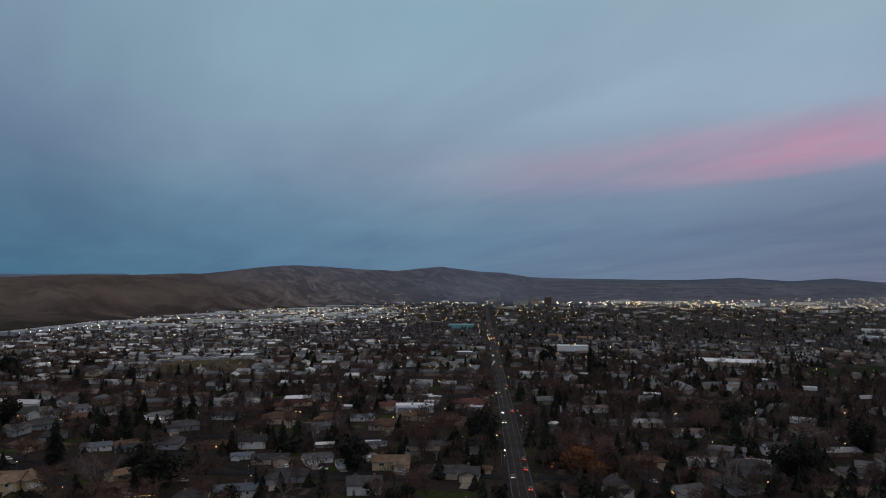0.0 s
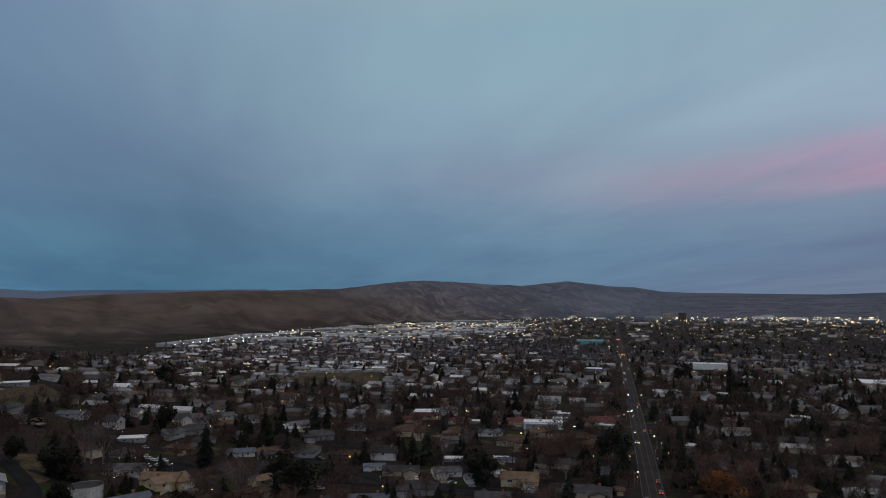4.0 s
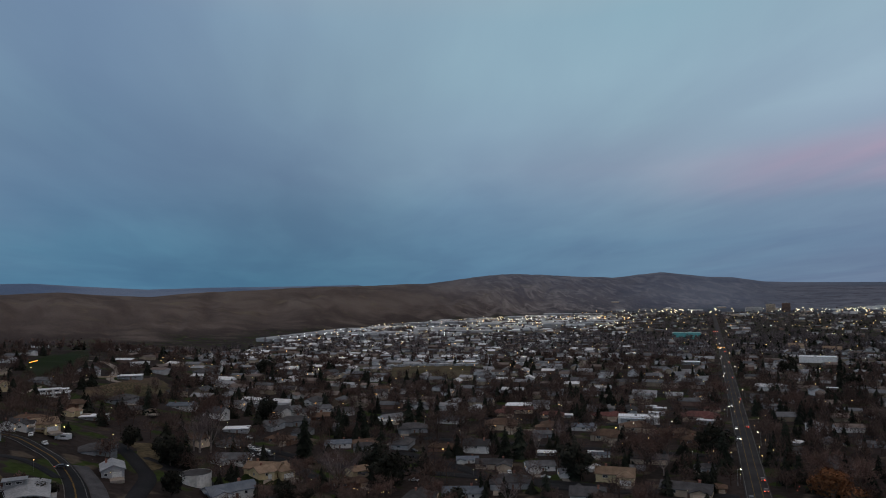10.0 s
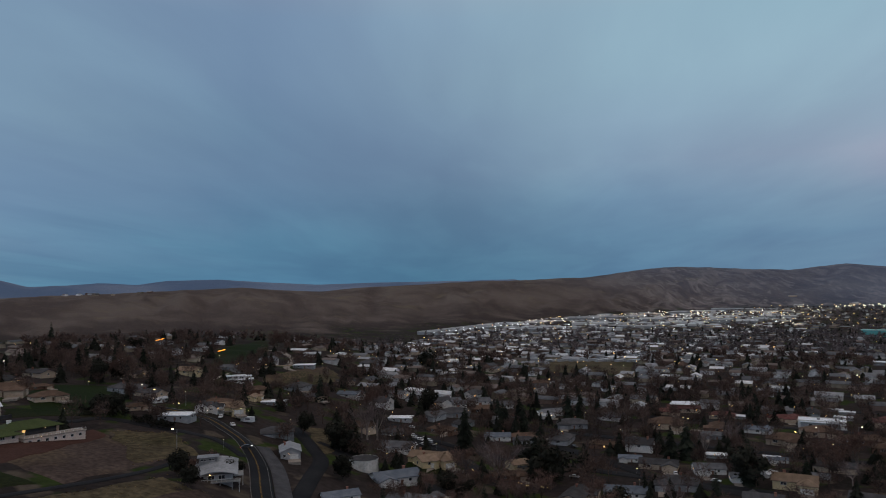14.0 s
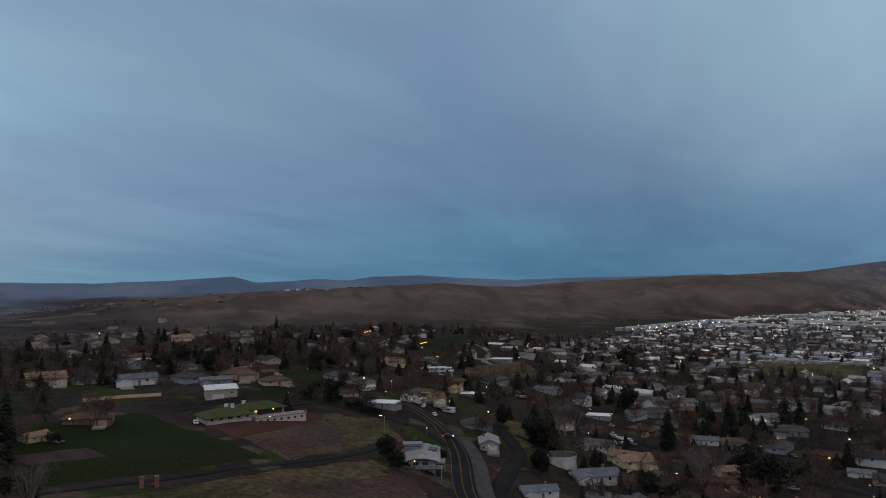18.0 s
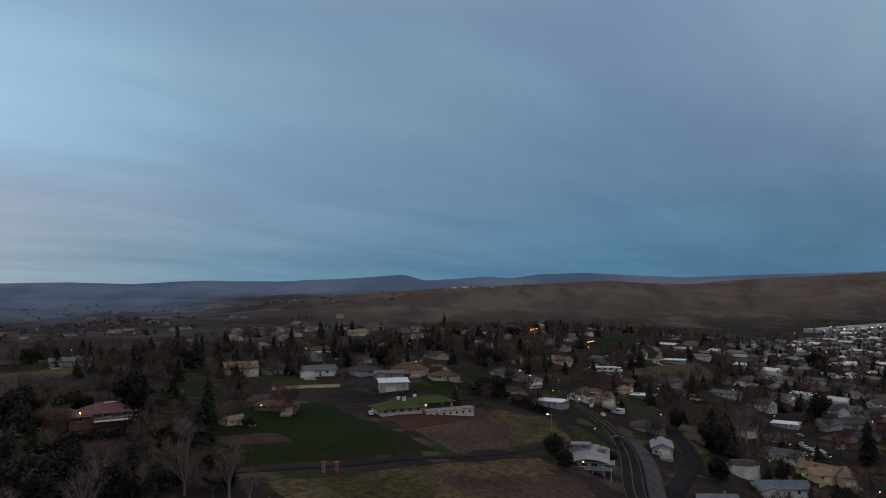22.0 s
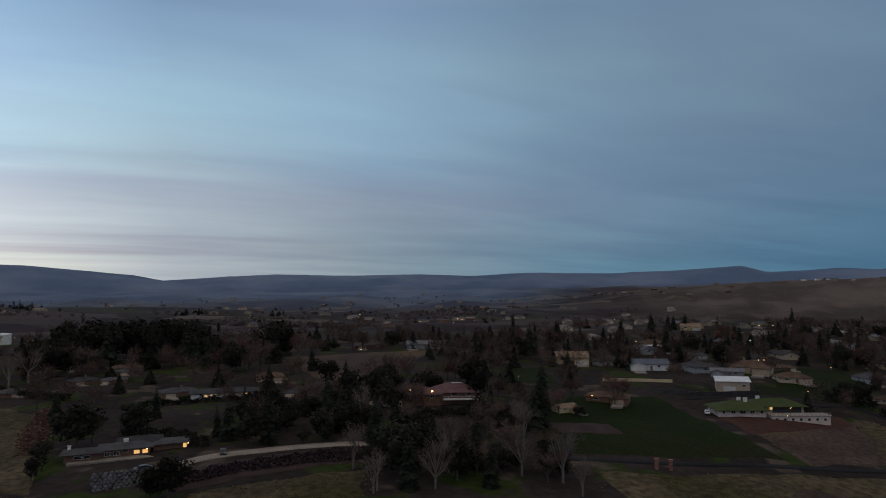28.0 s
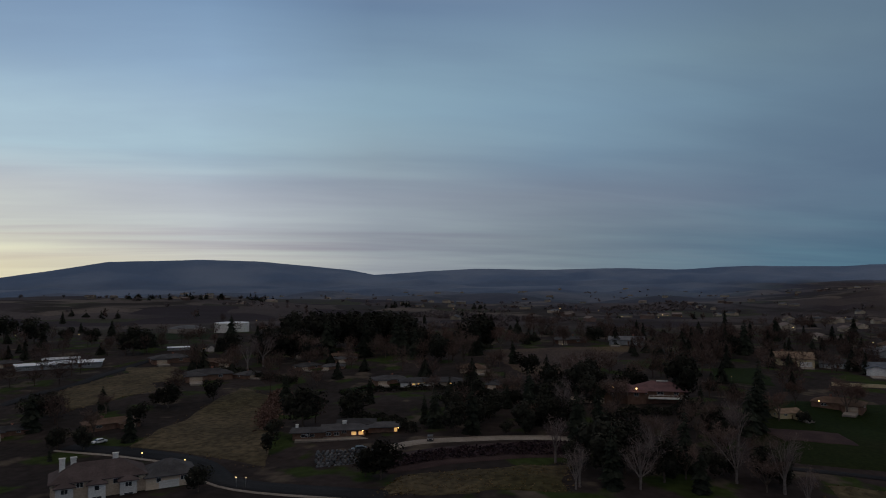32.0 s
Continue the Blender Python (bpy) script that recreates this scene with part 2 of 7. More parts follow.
M = {
    "roof_grey": mat("roof_grey_shingle", (0.10, 0.105, 0.115), (0.15, 0.155, 0.168), 0.3, 0.9, 0.4, 12, 0.3),
    "roof_brown": mat("roof_brown_shingle", (0.085, 0.058, 0.044), (0.12, 0.082, 0.062), 0.3, 0.9, 0.4, 12, 0.3),
    "roof_dark": mat("roof_dark_shingle", (0.05, 0.05, 0.054), (0.075, 0.075, 0.08), 0.3, 0.9, 0.4, 12, 0.3),
    "roof_red": mat("roof_red_tile", (0.115, 0.05, 0.047), (0.155, 0.075, 0.068), 0.4, 0.85, 0.5, 14, 0.15),
    "roof_mauve_dark": mat("roof_mauve_shingle", (0.078, 0.062, 0.062), (0.11, 0.088, 0.088), 0.3, 0.9, 0.4, 12, 0.1),
    "roof_mauve": mat("roof_mauve_tile", (0.11, 0.066, 0.07), (0.15, 0.09, 0.094), 0.4, 0.85, 0.5, 14, 0.1),
    "wall_cream": mat("wall_cream_stucco", (0.60, 0.50, 0.44), (0.70, 0.60, 0.53), 0.4, 0.85, 0.15, 9, 0.1),
    "roof_blue": mat("roof_blue_grey_shingle", (0.10, 0.12, 0.15), (0.14, 0.16, 0.19), 0.3, 0.85, 0.4, 12, 0.2),
    "roof_green": mat("roof_green_metal", (0.046, 0.064, 0.022), (0.06, 0.08, 0.03), 0.2, 0.7, 0.2, 10, 0.05),
    "roof_white": mat("roof_white_membrane", (0.68, 0.72, 0.77), (0.78, 0.82, 0.87), 0.15, 0.6, 0.1, 8, 0.12),
    "roof_pale": mat("roof_pale_grey_membrane", (0.27, 0.29, 0.31), (0.40, 0.42, 0.45), 0.03, 0.7, 0.1, 8, 0.3),
    "roof_tan": mat("roof_tan_shake", (0.19, 0.14, 0.10), (0.26, 0.19, 0.14), 0.3, 0.9, 0.4, 12, 0.2),
    "roof_metal": mat("roof_pale_metal", (0.36, 0.38, 0.4), (0.45, 0.47, 0.5), 0.2, 0.5, 0.1, 8, 0.2, 0.2, spec=0.3),
    "roof_zinc": mat("roof_grey_zinc", (0.20, 0.215, 0.235), (0.28, 0.295, 0.315), 0.2, 0.6, 0.1, 8, 0.1),
    "roof_teal": mat("roof_teal_metal", (0.10, 0.34, 0.34), (0.13, 0.4, 0.4), 0.1, 0.6, 0.1, 8),
    "wall_white": mat("wall_white_paint", (0.55, 0.55, 0.54), (0.66, 0.65, 0.63), 0.4, 0.8, 0.1, 8, 0.15),
    "wall_tan": mat("wall_tan_stucco", (0.45, 0.36, 0.27), (0.54, 0.44, 0.34), 0.4, 0.85, 0.2, 9, 0.2),
    "wall_grey": mat("wall_grey_siding", (0.24, 0.25, 0.26), (0.32, 0.33, 0.34), 0.4, 0.8, 0.2, 9, 0.25),
    "wall_brown": mat("wall_brown_brick", (0.14, 0.085, 0.06), (0.2, 0.12, 0.09), 0.8, 0.85, 0.3, 10, 0.2),
    "wall_yellow": mat("wall_pale_yellow_siding", (0.55, 0.45, 0.27), (0.62, 0.52, 0.34), 0.4, 0.8, 0.15, 9, 0.1),
    "trim_white": mat("trim_white_paint", (0.62, 0.62, 0.6), (0.72, 0.72, 0.7), 0.6, 0.7, 0.05, 6, 0.1),
    "concrete": mat("pale_concrete", (0.22, 0.195, 0.17), (0.30, 0.27, 0.24), 0.12, 0.9, 0.3, 14, 0.1),
    "asphalt": mat("worn_asphalt", (0.013, 0.0135, 0.016), (0.021, 0.0215, 0.024), 0.06, 0.85, 0.3, 20, 0.0, space="World"),
    "street": mat("grey_street_asphalt", (0.028, 0.028, 0.031), (0.042, 0.042, 0.045), 0.05, 0.85, 0.3, 20, 0.0, space="World"),
    "brick": mat("chimney_brick", (0.22, 0.10, 0.08), (0.3, 0.16, 0.12), 1.2, 0.9, 0.3, 8, 0.2),
    "wood_fence": mat("weathered_wood", (0.17, 0.12, 0.085), (0.26, 0.19, 0.14), 0.6, 0.9, 0.3, 8, 0.25),
    "bark": mat("grey_brown_bark", (0.07, 0.055, 0.045), (0.12, 0.095, 0.08), 1.5, 0.95, 0.4, 6, 0.25),
    "birch": mat("pale_bark", (0.15, 0.125, 0.115), (0.24, 0.205, 0.19), 1.5, 0.9, 0.3, 6, 0.12),
    "twig_red": mat("bare_twigs_red_brown", (0.105, 0.066, 0.055), (0.15, 0.094, 0.078), 0.5, 0.95, 0, 4, 0.3, island=0.3),
    "twig_grey": mat("bare_twigs_grey_brown", (0.10, 0.07, 0.06), (0.135, 0.096, 0.083), 0.5, 0.95, 0, 4, 0.3, island=0.3),
    "twig_pale": mat("bare_twigs_pale", (0.125, 0.095, 0.092), (0.175, 0.135, 0.13), 0.5, 0.95, 0, 4, 0.2, island=0.25),
    "needle": mat("dark_conifer_needles", (0.014, 0.017, 0.013), (0.024, 0.028, 0.02), 0.5, 0.95, 0, 4, 0.35, island=0.4),
    "leaf": mat("dark_evergreen_leaves", (0.018, 0.019, 0.015), (0.030, 0.030, 0.023), 0.6, 0.9, 0, 4, 0.35, island=0.4),
    "rust": mat("dry_rust_leaves", (0.15, 0.065, 0.03), (0.21, 0.095, 0.045), 0.6, 0.95, 0, 4, 0.2, island=0.35),
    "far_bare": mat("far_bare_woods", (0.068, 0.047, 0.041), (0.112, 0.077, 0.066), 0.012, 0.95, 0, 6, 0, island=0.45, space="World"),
    # bare woods again, paler and greyer: air haze put into the colour
    "hazed_bare": mat("hazed_bare_woods", (0.10, 0.085, 0.087), (0.145, 0.122, 0.122), 0.006, 0.95, 0, 6, 0, island=0.4, space="World"),
    "far_green": mat("far_evergreens", (0.013, 0.015, 0.012), (0.023, 0.025, 0.019), 0.02, 0.95, 0, 6, 0, island=0.45, space="World"),
    "car_white": mat("car_white_paint", (0.6, 0.62, 0.64), (0.66, 0.68, 0.7), 0.5, 0.35, 0, 4, 0.1, spec=0.5),
    "car_dark": mat("car_dark_paint", (0.03, 0.03, 0.035), (0.05, 0.05, 0.055), 0.5, 0.35, 0, 4, 0.3, spec=0.5),
    "car_red": mat("car_red_paint", (0.25, 0.02, 0.02), (0.3, 0.03, 0.03), 0.5, 0.35, 0, 4, 0.1, spec=0.5),
    "tyre": mat("black_rubber", (0.02, 0.02, 0.02), (0.03, 0.03, 0.03), 2, 0.9, 0.1, 5),
    "metal": mat("galvanised_metal", (0.28, 0.29, 0.3), (0.36, 0.37, 0.38), 0.8, 0.5, 0.05, 6, 0.1, 0.4),
    "tank": mat("tank_pale_paint", (0.55, 0.54, 0.5), (0.66, 0.64, 0.6), 0.1, 0.7, 0.05, 9, 0.1),
    "lawn": mat("winter_lawn", (0.008, 0.016, 0.002), (0.012, 0.021, 0.004), 0.03, 0.95, 0.5, 25, third=(0.022, 0.021, 0.010), space="World", grain=0.35),
    "dry": mat("dry_grass", (0.056, 0.046, 0.028), (0.095, 0.077, 0.047), 0.05, 0.95, 0.8, 9, third=(0.045, 0.04, 0.018), space="World", grain=0.5),
    "soil": mat("bare_soil", (0.05, 0.036, 0.031), (0.072, 0.053, 0.045), 0.05, 0.95, 0.6, 12, third=(0.095, 0.07, 0.043), space="World", grain=0.4),
    "redsoil": mat("red_soil_bank", (0.05, 0.025, 0.02), (0.068, 0.036, 0.029), 0.08, 0.95, 0.6, 14, space="World"),
    "hedge": mat("dark_vineyard_scrub", (0.04, 0.028, 0.03), (0.06, 0.042, 0.042), 0.2, 0.95, 0.6, 12, space="World"),
    "vine": mat("bare_vine_canes", (0.034, 0.023, 0.028), (0.052, 0.035, 0.04), 0.5, 0.95, 0, 4, 0.1, island=0.35),
    "gravel": mat("dark_gravel", (0.055, 0.056, 0.062), (0.08, 0.081, 0.088), 0.2, 0.95, 0.6, 12, space="World"),
    "rock": mat("grey_retaining_rock", (0.075, 0.08, 0.09), (0.13, 0.135, 0.145), 0.8, 0.9, 0.5, 6, 0.3),
    "yellow_line": mat("yellow_road_paint", (0.16, 0.10, 0.025), (0.22, 0.14, 0.035), 0.5, 0.8, 0.1, 8, space="World"),
    "white_line": mat("white_road_paint", (0.15, 0.15, 0.15), (0.22, 0.22, 0.21), 0.5, 0.8, 0.1, 8, space="World"),
    "pane": glass("window_glass"),
    "lit": glow("lit_window", (1.0, 0.55, 0.18), 0.9),
    "lamp_warm": glow("warm_lamp", (1.0, 0.60, 0.20), 7.0),
    "lamp_white": glow("white_lamp", (1.0, 0.84, 0.55), 10.0),
    "lamp_cool": glow("cool_lamp", (0.88, 0.95, 1.0), 8.0),
    "porch": glow("porch_lamp", (1.0, 0.55, 0.18), 8.0, True),
    "head": glow("headlamp", (1.0, 0.93, 0.8), 14.0),
    "tail": glow("tail_lamp", (1.0, 0.06, 0.03), 8.0),
    "sign_red": glow("red_signal", (1.0, 0.10, 0.06), 10.0),
    "sign_orange": glow("orange_signal", (1.0, 0.33, 0.04), 3.0),
}

# ---- the lie of the land ----
BEAR = [-40, 12, 25, 33, 41, 50, 62, 80, 100, 120, 142]  # bearing in degrees, left of the main street's end of the valley
RANGE = [0, 190, 270, 400, 600, 900, 1300, 2000, 3300, 4700]
LAND = [  # height over the valley floor, one row for each range
    [8, 8, 14, 18, 22, 26, 30, 30, 30, 30, 26],
    [0, 0, 2, 6, 14, 25, 33, 38, 40, 39, 36],
    [0, 0, 1, 6, 16, 31, 38, 42, 42, 39, 36],
    [0, 0, 0, 7, 20, 36, 42, 44, 45, 44, 42],
    [0, 0, 0, 9, 25, 39, 43, 45, 46, 49, 48],
    [0, 0, 0, 8, 28, 38, 38, 40, 40, 46, 50],
    [0, 0, 0, 0, 6, 16, 22, 26, 40, 64, 72],
    [0, 0, 0, 6, 20, 26, 30, 28, 36, 40, 40],
    [0, 4, 10, 30, 40, 42, 44, 46, 50, 52, 54],
    [30, 50, 70, 70, 70, 74, 76, 80, 84, 84, 84],
]
_land = np.array(LAND, float)
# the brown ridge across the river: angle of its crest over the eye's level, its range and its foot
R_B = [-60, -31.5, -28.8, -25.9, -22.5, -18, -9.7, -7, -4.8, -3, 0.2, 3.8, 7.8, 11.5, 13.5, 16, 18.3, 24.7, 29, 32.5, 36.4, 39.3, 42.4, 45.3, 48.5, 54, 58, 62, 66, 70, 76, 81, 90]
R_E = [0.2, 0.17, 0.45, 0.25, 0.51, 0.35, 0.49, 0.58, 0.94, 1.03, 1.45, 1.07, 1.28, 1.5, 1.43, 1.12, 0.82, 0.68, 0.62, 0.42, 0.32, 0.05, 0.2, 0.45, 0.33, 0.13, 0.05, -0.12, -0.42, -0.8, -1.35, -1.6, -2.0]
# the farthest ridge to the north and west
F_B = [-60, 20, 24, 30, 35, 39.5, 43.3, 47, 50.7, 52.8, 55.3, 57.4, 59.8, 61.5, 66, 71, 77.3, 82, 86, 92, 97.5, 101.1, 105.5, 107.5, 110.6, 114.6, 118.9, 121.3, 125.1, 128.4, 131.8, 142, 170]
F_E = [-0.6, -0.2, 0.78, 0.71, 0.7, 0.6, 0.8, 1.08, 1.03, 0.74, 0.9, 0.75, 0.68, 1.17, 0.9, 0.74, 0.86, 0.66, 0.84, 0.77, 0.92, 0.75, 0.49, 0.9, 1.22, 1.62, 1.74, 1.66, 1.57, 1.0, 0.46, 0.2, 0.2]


def smooth(a):
    a = np.clip(a, 0, 1)
    return a * a * (3 - 2 * a)


WAVES = {}


def wavy(x, y, s, k):
    """Rolling ground: a few crossed waves of length about s."""
    r = None if (k, s, 0) in WAVES else np.random.RandomState(k)
    out = 0
    for i in range(7):
        a, w, p = WAVES.setdefault((k, s, i), None) or WAVES.update({(k, s, i): (r.rand() * 6.283, s * (0.5 + 1.1 * r.rand()), r.rand() * 6.283)}) or WAVES[(k, s, i)]
        out = out + np.sin((x * np.cos(a) + y * np.sin(a)) * 6.283 / w + p + 1.3 * np.sin((x * np.sin(a) - y * np.cos(a)) * 4.1 / w + i))
    return out / 4.0


def ridge_line(b):
    """Range of the ridge's crest and of its foot at a bearing."""
    at_ = [-40, -3, 4, 9, 15, 26, 40, 62, 80]
    return np.interp(b, at_, [4650, 4650, 4500, 4150, 3700, 3100, 2650, 2250, 2000]), np.interp(b, at_, [3650, 3600, 3350, 3000, 2550, 1900, 1450, 1250, 1150])


def land(x, y):
    """Height of the ground; works on numbers and arrays."""
    x, y = np.asarray(x, float), np.asarray(y, float)
    d = np.hypot(x, y)
    b = np.degrees(np.arctan2(-x, y))
    b = np.where(b < -129, b + 360, b)
    bi = np.clip(np.interp(b, BEAR, range(len(BEAR))), 0, len(BEAR) - 1.001)
    ri = np.clip(np.interp(d, RANGE, range(len(RANGE))), 0, len(RANGE) - 1.001)
    i, j = bi.astype(int), ri.astype(int)
    u, v = bi - i, ri - j
    u, v = 0.5 * u + 0.5 * smooth(u), 0.6 * v + 0.4 * smooth(v)
    z = (_land[j, i] * (1 - u) + _land[j, i + 1] * u) * (1 - v) + (_land[j + 1, i] * (1 - u) + _land[j + 1, i + 1] * u) * v
    hill = smooth((z - 6) / 25.0)
    z = z + hill * 0.9 * wavy(x, y, 130, 4) + smooth((d - 1100) / 900) * hill * (5.0 + 11.0 * smooth((b - 60) / 15)) * wavy(x, y, 620, 9)
    # brown ridge
    crest, foot = ridge_line(b)
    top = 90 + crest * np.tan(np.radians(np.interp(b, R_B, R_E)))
    s = (d - foot) / (crest - foot)
    up = smooth(s) * 0.55 + np.clip(s, 0, 1) * 0.45
    amp = np.clip(top - 20, 10, 90)
    # spurs and gullies that run down the slope
    along = np.radians(b) * 2600
    spur = wavy(along, s * 260, 420, 21) * 0.13 + (0.55 - np.abs(wavy(along + 90 * s, s * 150, 230, 5))) * 0.26 + (0.5 - np.abs(wavy(along - 40 * s, s * 120, 95, 15))) * 0.09
    gully = spur * (0.25 + 0.75 * smooth((b + 3) / 8)) * (1 - 0.45 * smooth((b - 24) / 8)) + wavy(x, y, 420, 5) * 0.02
    shape = 0.15 * np.clip(s * 8, 0, 1) + 0.85 * np.clip(s, 0, 1) * (1 - np.clip(s, 0, 1)) * 4
    back = 1 - 0.8 * smooth((d - crest) / 700)
    z = np.where(s > 0, z + np.maximum(top - z, 0) * np.where(s < 1, up, back) + amp * gully * np.where(s < 1, shape, 0), z)
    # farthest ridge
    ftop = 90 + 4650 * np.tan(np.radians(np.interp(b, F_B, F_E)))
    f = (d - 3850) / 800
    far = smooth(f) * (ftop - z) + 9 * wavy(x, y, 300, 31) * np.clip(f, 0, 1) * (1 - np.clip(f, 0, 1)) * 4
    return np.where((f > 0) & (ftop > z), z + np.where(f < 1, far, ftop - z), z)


def link(name, verts, faces, material, parent=None, smooth_shade=False):
    me = bpy.data.meshes.new(name)
    me.from_pydata([tuple(map(float, v)) for v in verts], [], [tuple(map(int, f)) for f in faces])
    for m_ in material if isinstance(material, (list, tuple)) else [material]:
        me.materials.append(m_)
    if smooth_shade:
        me.shade_smooth()
    ob = new(name, me)
    ob.parent = parent
    return ob


def quick_mesh(name, verts, tris, material, idx=None):
    """A large triangle mesh from arrays."""
    me = bpy.data.meshes.new(name)
    verts, tris = np.asarray(verts, np.float32), np.asarray(tris, np.int32)
    me.vertices.add(len(verts))
    me.vertices.foreach_set("co", verts.ravel())
    me.loops.add(tris.size)
    me.loops.foreach_set("vertex_index", tris.ravel())
    me.polygons.add(len(tris))
    me.polygons.foreach_set("loop_start", np.arange(0, tris.size, 3, dtype=np.int32))
    for m_ in material if isinstance(material, (list, tuple)) else [material]:
        me.materials.append(m_)
    if idx is not None:
        me.polygons.foreach_set("material_index", np.asarray(idx, np.int32))
    me.update()
    me.validate()
    return me


def ground_material():
    m = bpy.data.materials.new("valley_and_hill_ground")
    m.use_nodes = True
    t = m.node_tree
    p = t.nodes["Principled BSDF"]
    p.inputs["Roughness"].default_value, p.inputs["Specular IOR Level"].default_value = 0.95, 0.02
    geo = t.nodes.new("ShaderNodeNewGeometry")

    def nz(s, d, dist=0.0):
        n = t.nodes.new("ShaderNodeTexNoise")
        n.inputs["Scale"].default_value, n.inputs["Detail"].default_value, n.inputs["Distortion"].default_value = s, d, dist
        t.links.new(geo.outputs["Position"], n.inputs["Vector"])
        return n.outputs[0]

    def rng(v, lo, hi, c0=0.0, c1=1.0):
        n = t.nodes.new("ShaderNodeMapRange")
        t.links.new(v, n.inputs[0])
        for i, x in zip((1, 2, 3, 4), (lo, hi, c0, c1)):
            n.inputs[i].default_value = x
        return n.outputs[0]

    def mixc(f, x, y, mode="MIX"):
        n = t.nodes.new("ShaderNodeMix")
        n.data_type, n.blend_type = "RGBA", mode
        for i, v in ((0, f), (6, x), (7, y)):
            if isinstance(v, (int, float)):
                n.inputs[i].default_value = v
            elif isinstance(v, tuple):
                n.inputs[i].default_value = (*v, 1)
            else:
                t.links.new(v, n.inputs[i])
        return n.outputs[2]

    def cover(name):
        n = t.nodes.new("ShaderNodeAttribute")
        n.attribute_name = name
        return n.outputs["Fac"]

    town = mixc(rng(nz(0.022, 4), 0.42, 0.58), (0.026, 0.022, 0.021), (0.038, 0.031, 0.03))
    town = mixc(rng(nz(0.05, 3), 0.555, 0.61), town, (0.030, 0.044, 0.014))
    town = mixc(rng(nz(0.06, 3), 0.60, 0.66), town, (0.075, 0.062, 0.05))
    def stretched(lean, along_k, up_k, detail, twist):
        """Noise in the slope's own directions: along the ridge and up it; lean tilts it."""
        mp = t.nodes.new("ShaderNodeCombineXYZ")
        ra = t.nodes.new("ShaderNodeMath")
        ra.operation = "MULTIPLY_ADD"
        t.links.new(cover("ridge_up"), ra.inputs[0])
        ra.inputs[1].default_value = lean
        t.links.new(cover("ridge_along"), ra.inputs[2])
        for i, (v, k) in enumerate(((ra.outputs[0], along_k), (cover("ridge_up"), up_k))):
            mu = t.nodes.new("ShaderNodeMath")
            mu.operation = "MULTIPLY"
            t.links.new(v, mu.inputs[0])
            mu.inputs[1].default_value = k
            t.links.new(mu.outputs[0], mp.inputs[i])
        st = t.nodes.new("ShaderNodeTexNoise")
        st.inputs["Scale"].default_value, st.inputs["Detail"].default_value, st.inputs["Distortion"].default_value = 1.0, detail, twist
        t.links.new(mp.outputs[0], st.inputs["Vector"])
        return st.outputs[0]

    def times(x, y):
        n = t.nodes.new("ShaderNodeMath")
        n.operation = "MULTIPLY"
        t.links.new(x, n.inputs[0])
        t.links.new(y, n.inputs[1])
        return n.outputs[0]

    sage = mixc(rng(nz(0.006, 6, 0.6), 0.40, 0.60), (0.094, 0.077, 0.070), (0.118, 0.097, 0.087))
    sage = mixc(rng(nz(0.0024, 5, 1.2), 0.50, 0.63), sage, (0.074, 0.059, 0.055))
    sage = mixc(rng(nz(0.011, 7, 1.0), 0.56, 0.72), sage, (0.135, 0.113, 0.084))
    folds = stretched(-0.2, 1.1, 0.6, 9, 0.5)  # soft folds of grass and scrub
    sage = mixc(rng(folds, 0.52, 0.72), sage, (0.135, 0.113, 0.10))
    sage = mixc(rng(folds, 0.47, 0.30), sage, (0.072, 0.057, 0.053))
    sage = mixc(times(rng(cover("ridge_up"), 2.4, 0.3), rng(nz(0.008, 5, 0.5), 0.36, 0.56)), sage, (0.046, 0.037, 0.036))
    spurs = stretched(-0.30, 1.25, 0.62, 9, 1.3)  # grass runs down the spurs; streak colours put in their light and shade
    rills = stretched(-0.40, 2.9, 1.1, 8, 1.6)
    sage = mixc(times(rng(spurs, 0.47, 0.62), cover("spur_shading")), sage, (0.175, 0.155, 0.148))
    sage = mixc(times(rng(rills, 0.55, 0.68), cover("spur_shading")), sage, (0.22, 0.195, 0.185))
    sage = mixc(times(rng(rills, 0.47, 0.36), cover("spur_shading")), sage, (0.078, 0.064, 0.066))
    fields = t.nodes.new("ShaderNodeTexVoronoi")  # fields and orchards of the hills to the west
    fields.inputs["Scale"].default_value = 0.0075
    wander = t.nodes.new("ShaderNodeTexNoise")
    wander.inputs["Scale"].default_value, wander.inputs["Detail"].default_value = 0.008, 4
    t.links.new(geo.outputs["Position"], wander.inputs["Vector"])
    shift = t.nodes.new("ShaderNodeVectorMath")
    shift.operation = "MULTIPLY_ADD"
    t.links.new(wander.outputs["Color"], shift.inputs[0])
    shift.inputs[1].default_value = (170, 170, 0)
    t.links.new(geo.outputs["Position"], shift.inputs[2])
    t.links.new(shift.outputs[0], fields.inputs["Vector"])
    plot = t.nodes.new("ShaderNodeSeparateColor")
    t.links.new(fields.outputs["Color"], plot.inputs[0])
    # orchard and field colours, shifted to violet for the valley's haze
    west = mixc(rng(nz(0.004, 6, 0.4), 0.42, 0.58), (0.043, 0.037, 0.040), (0.070, 0.059, 0.060))
    west = mixc(rng(plot.outputs[0], 0.60, 0.64), west, (0.034, 0.028, 0.034))
    west = mixc(rng(plot.outputs[1], 0.80, 0.84), west, (0.105, 0.088, 0.078))
    west = mixc(rng(plot.outputs[2], 0.84, 0.88), west, (0.044, 0.046, 0.030))
    west = mixc(rng(nz(0.009, 6, 0.8), 0.52, 0.60), west, (0.03, 0.026, 0.024))
    # far plain: blue-grey air haze put into the colour, streaked with tree-lines
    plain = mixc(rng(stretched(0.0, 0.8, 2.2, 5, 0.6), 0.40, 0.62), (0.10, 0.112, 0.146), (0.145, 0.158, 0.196))
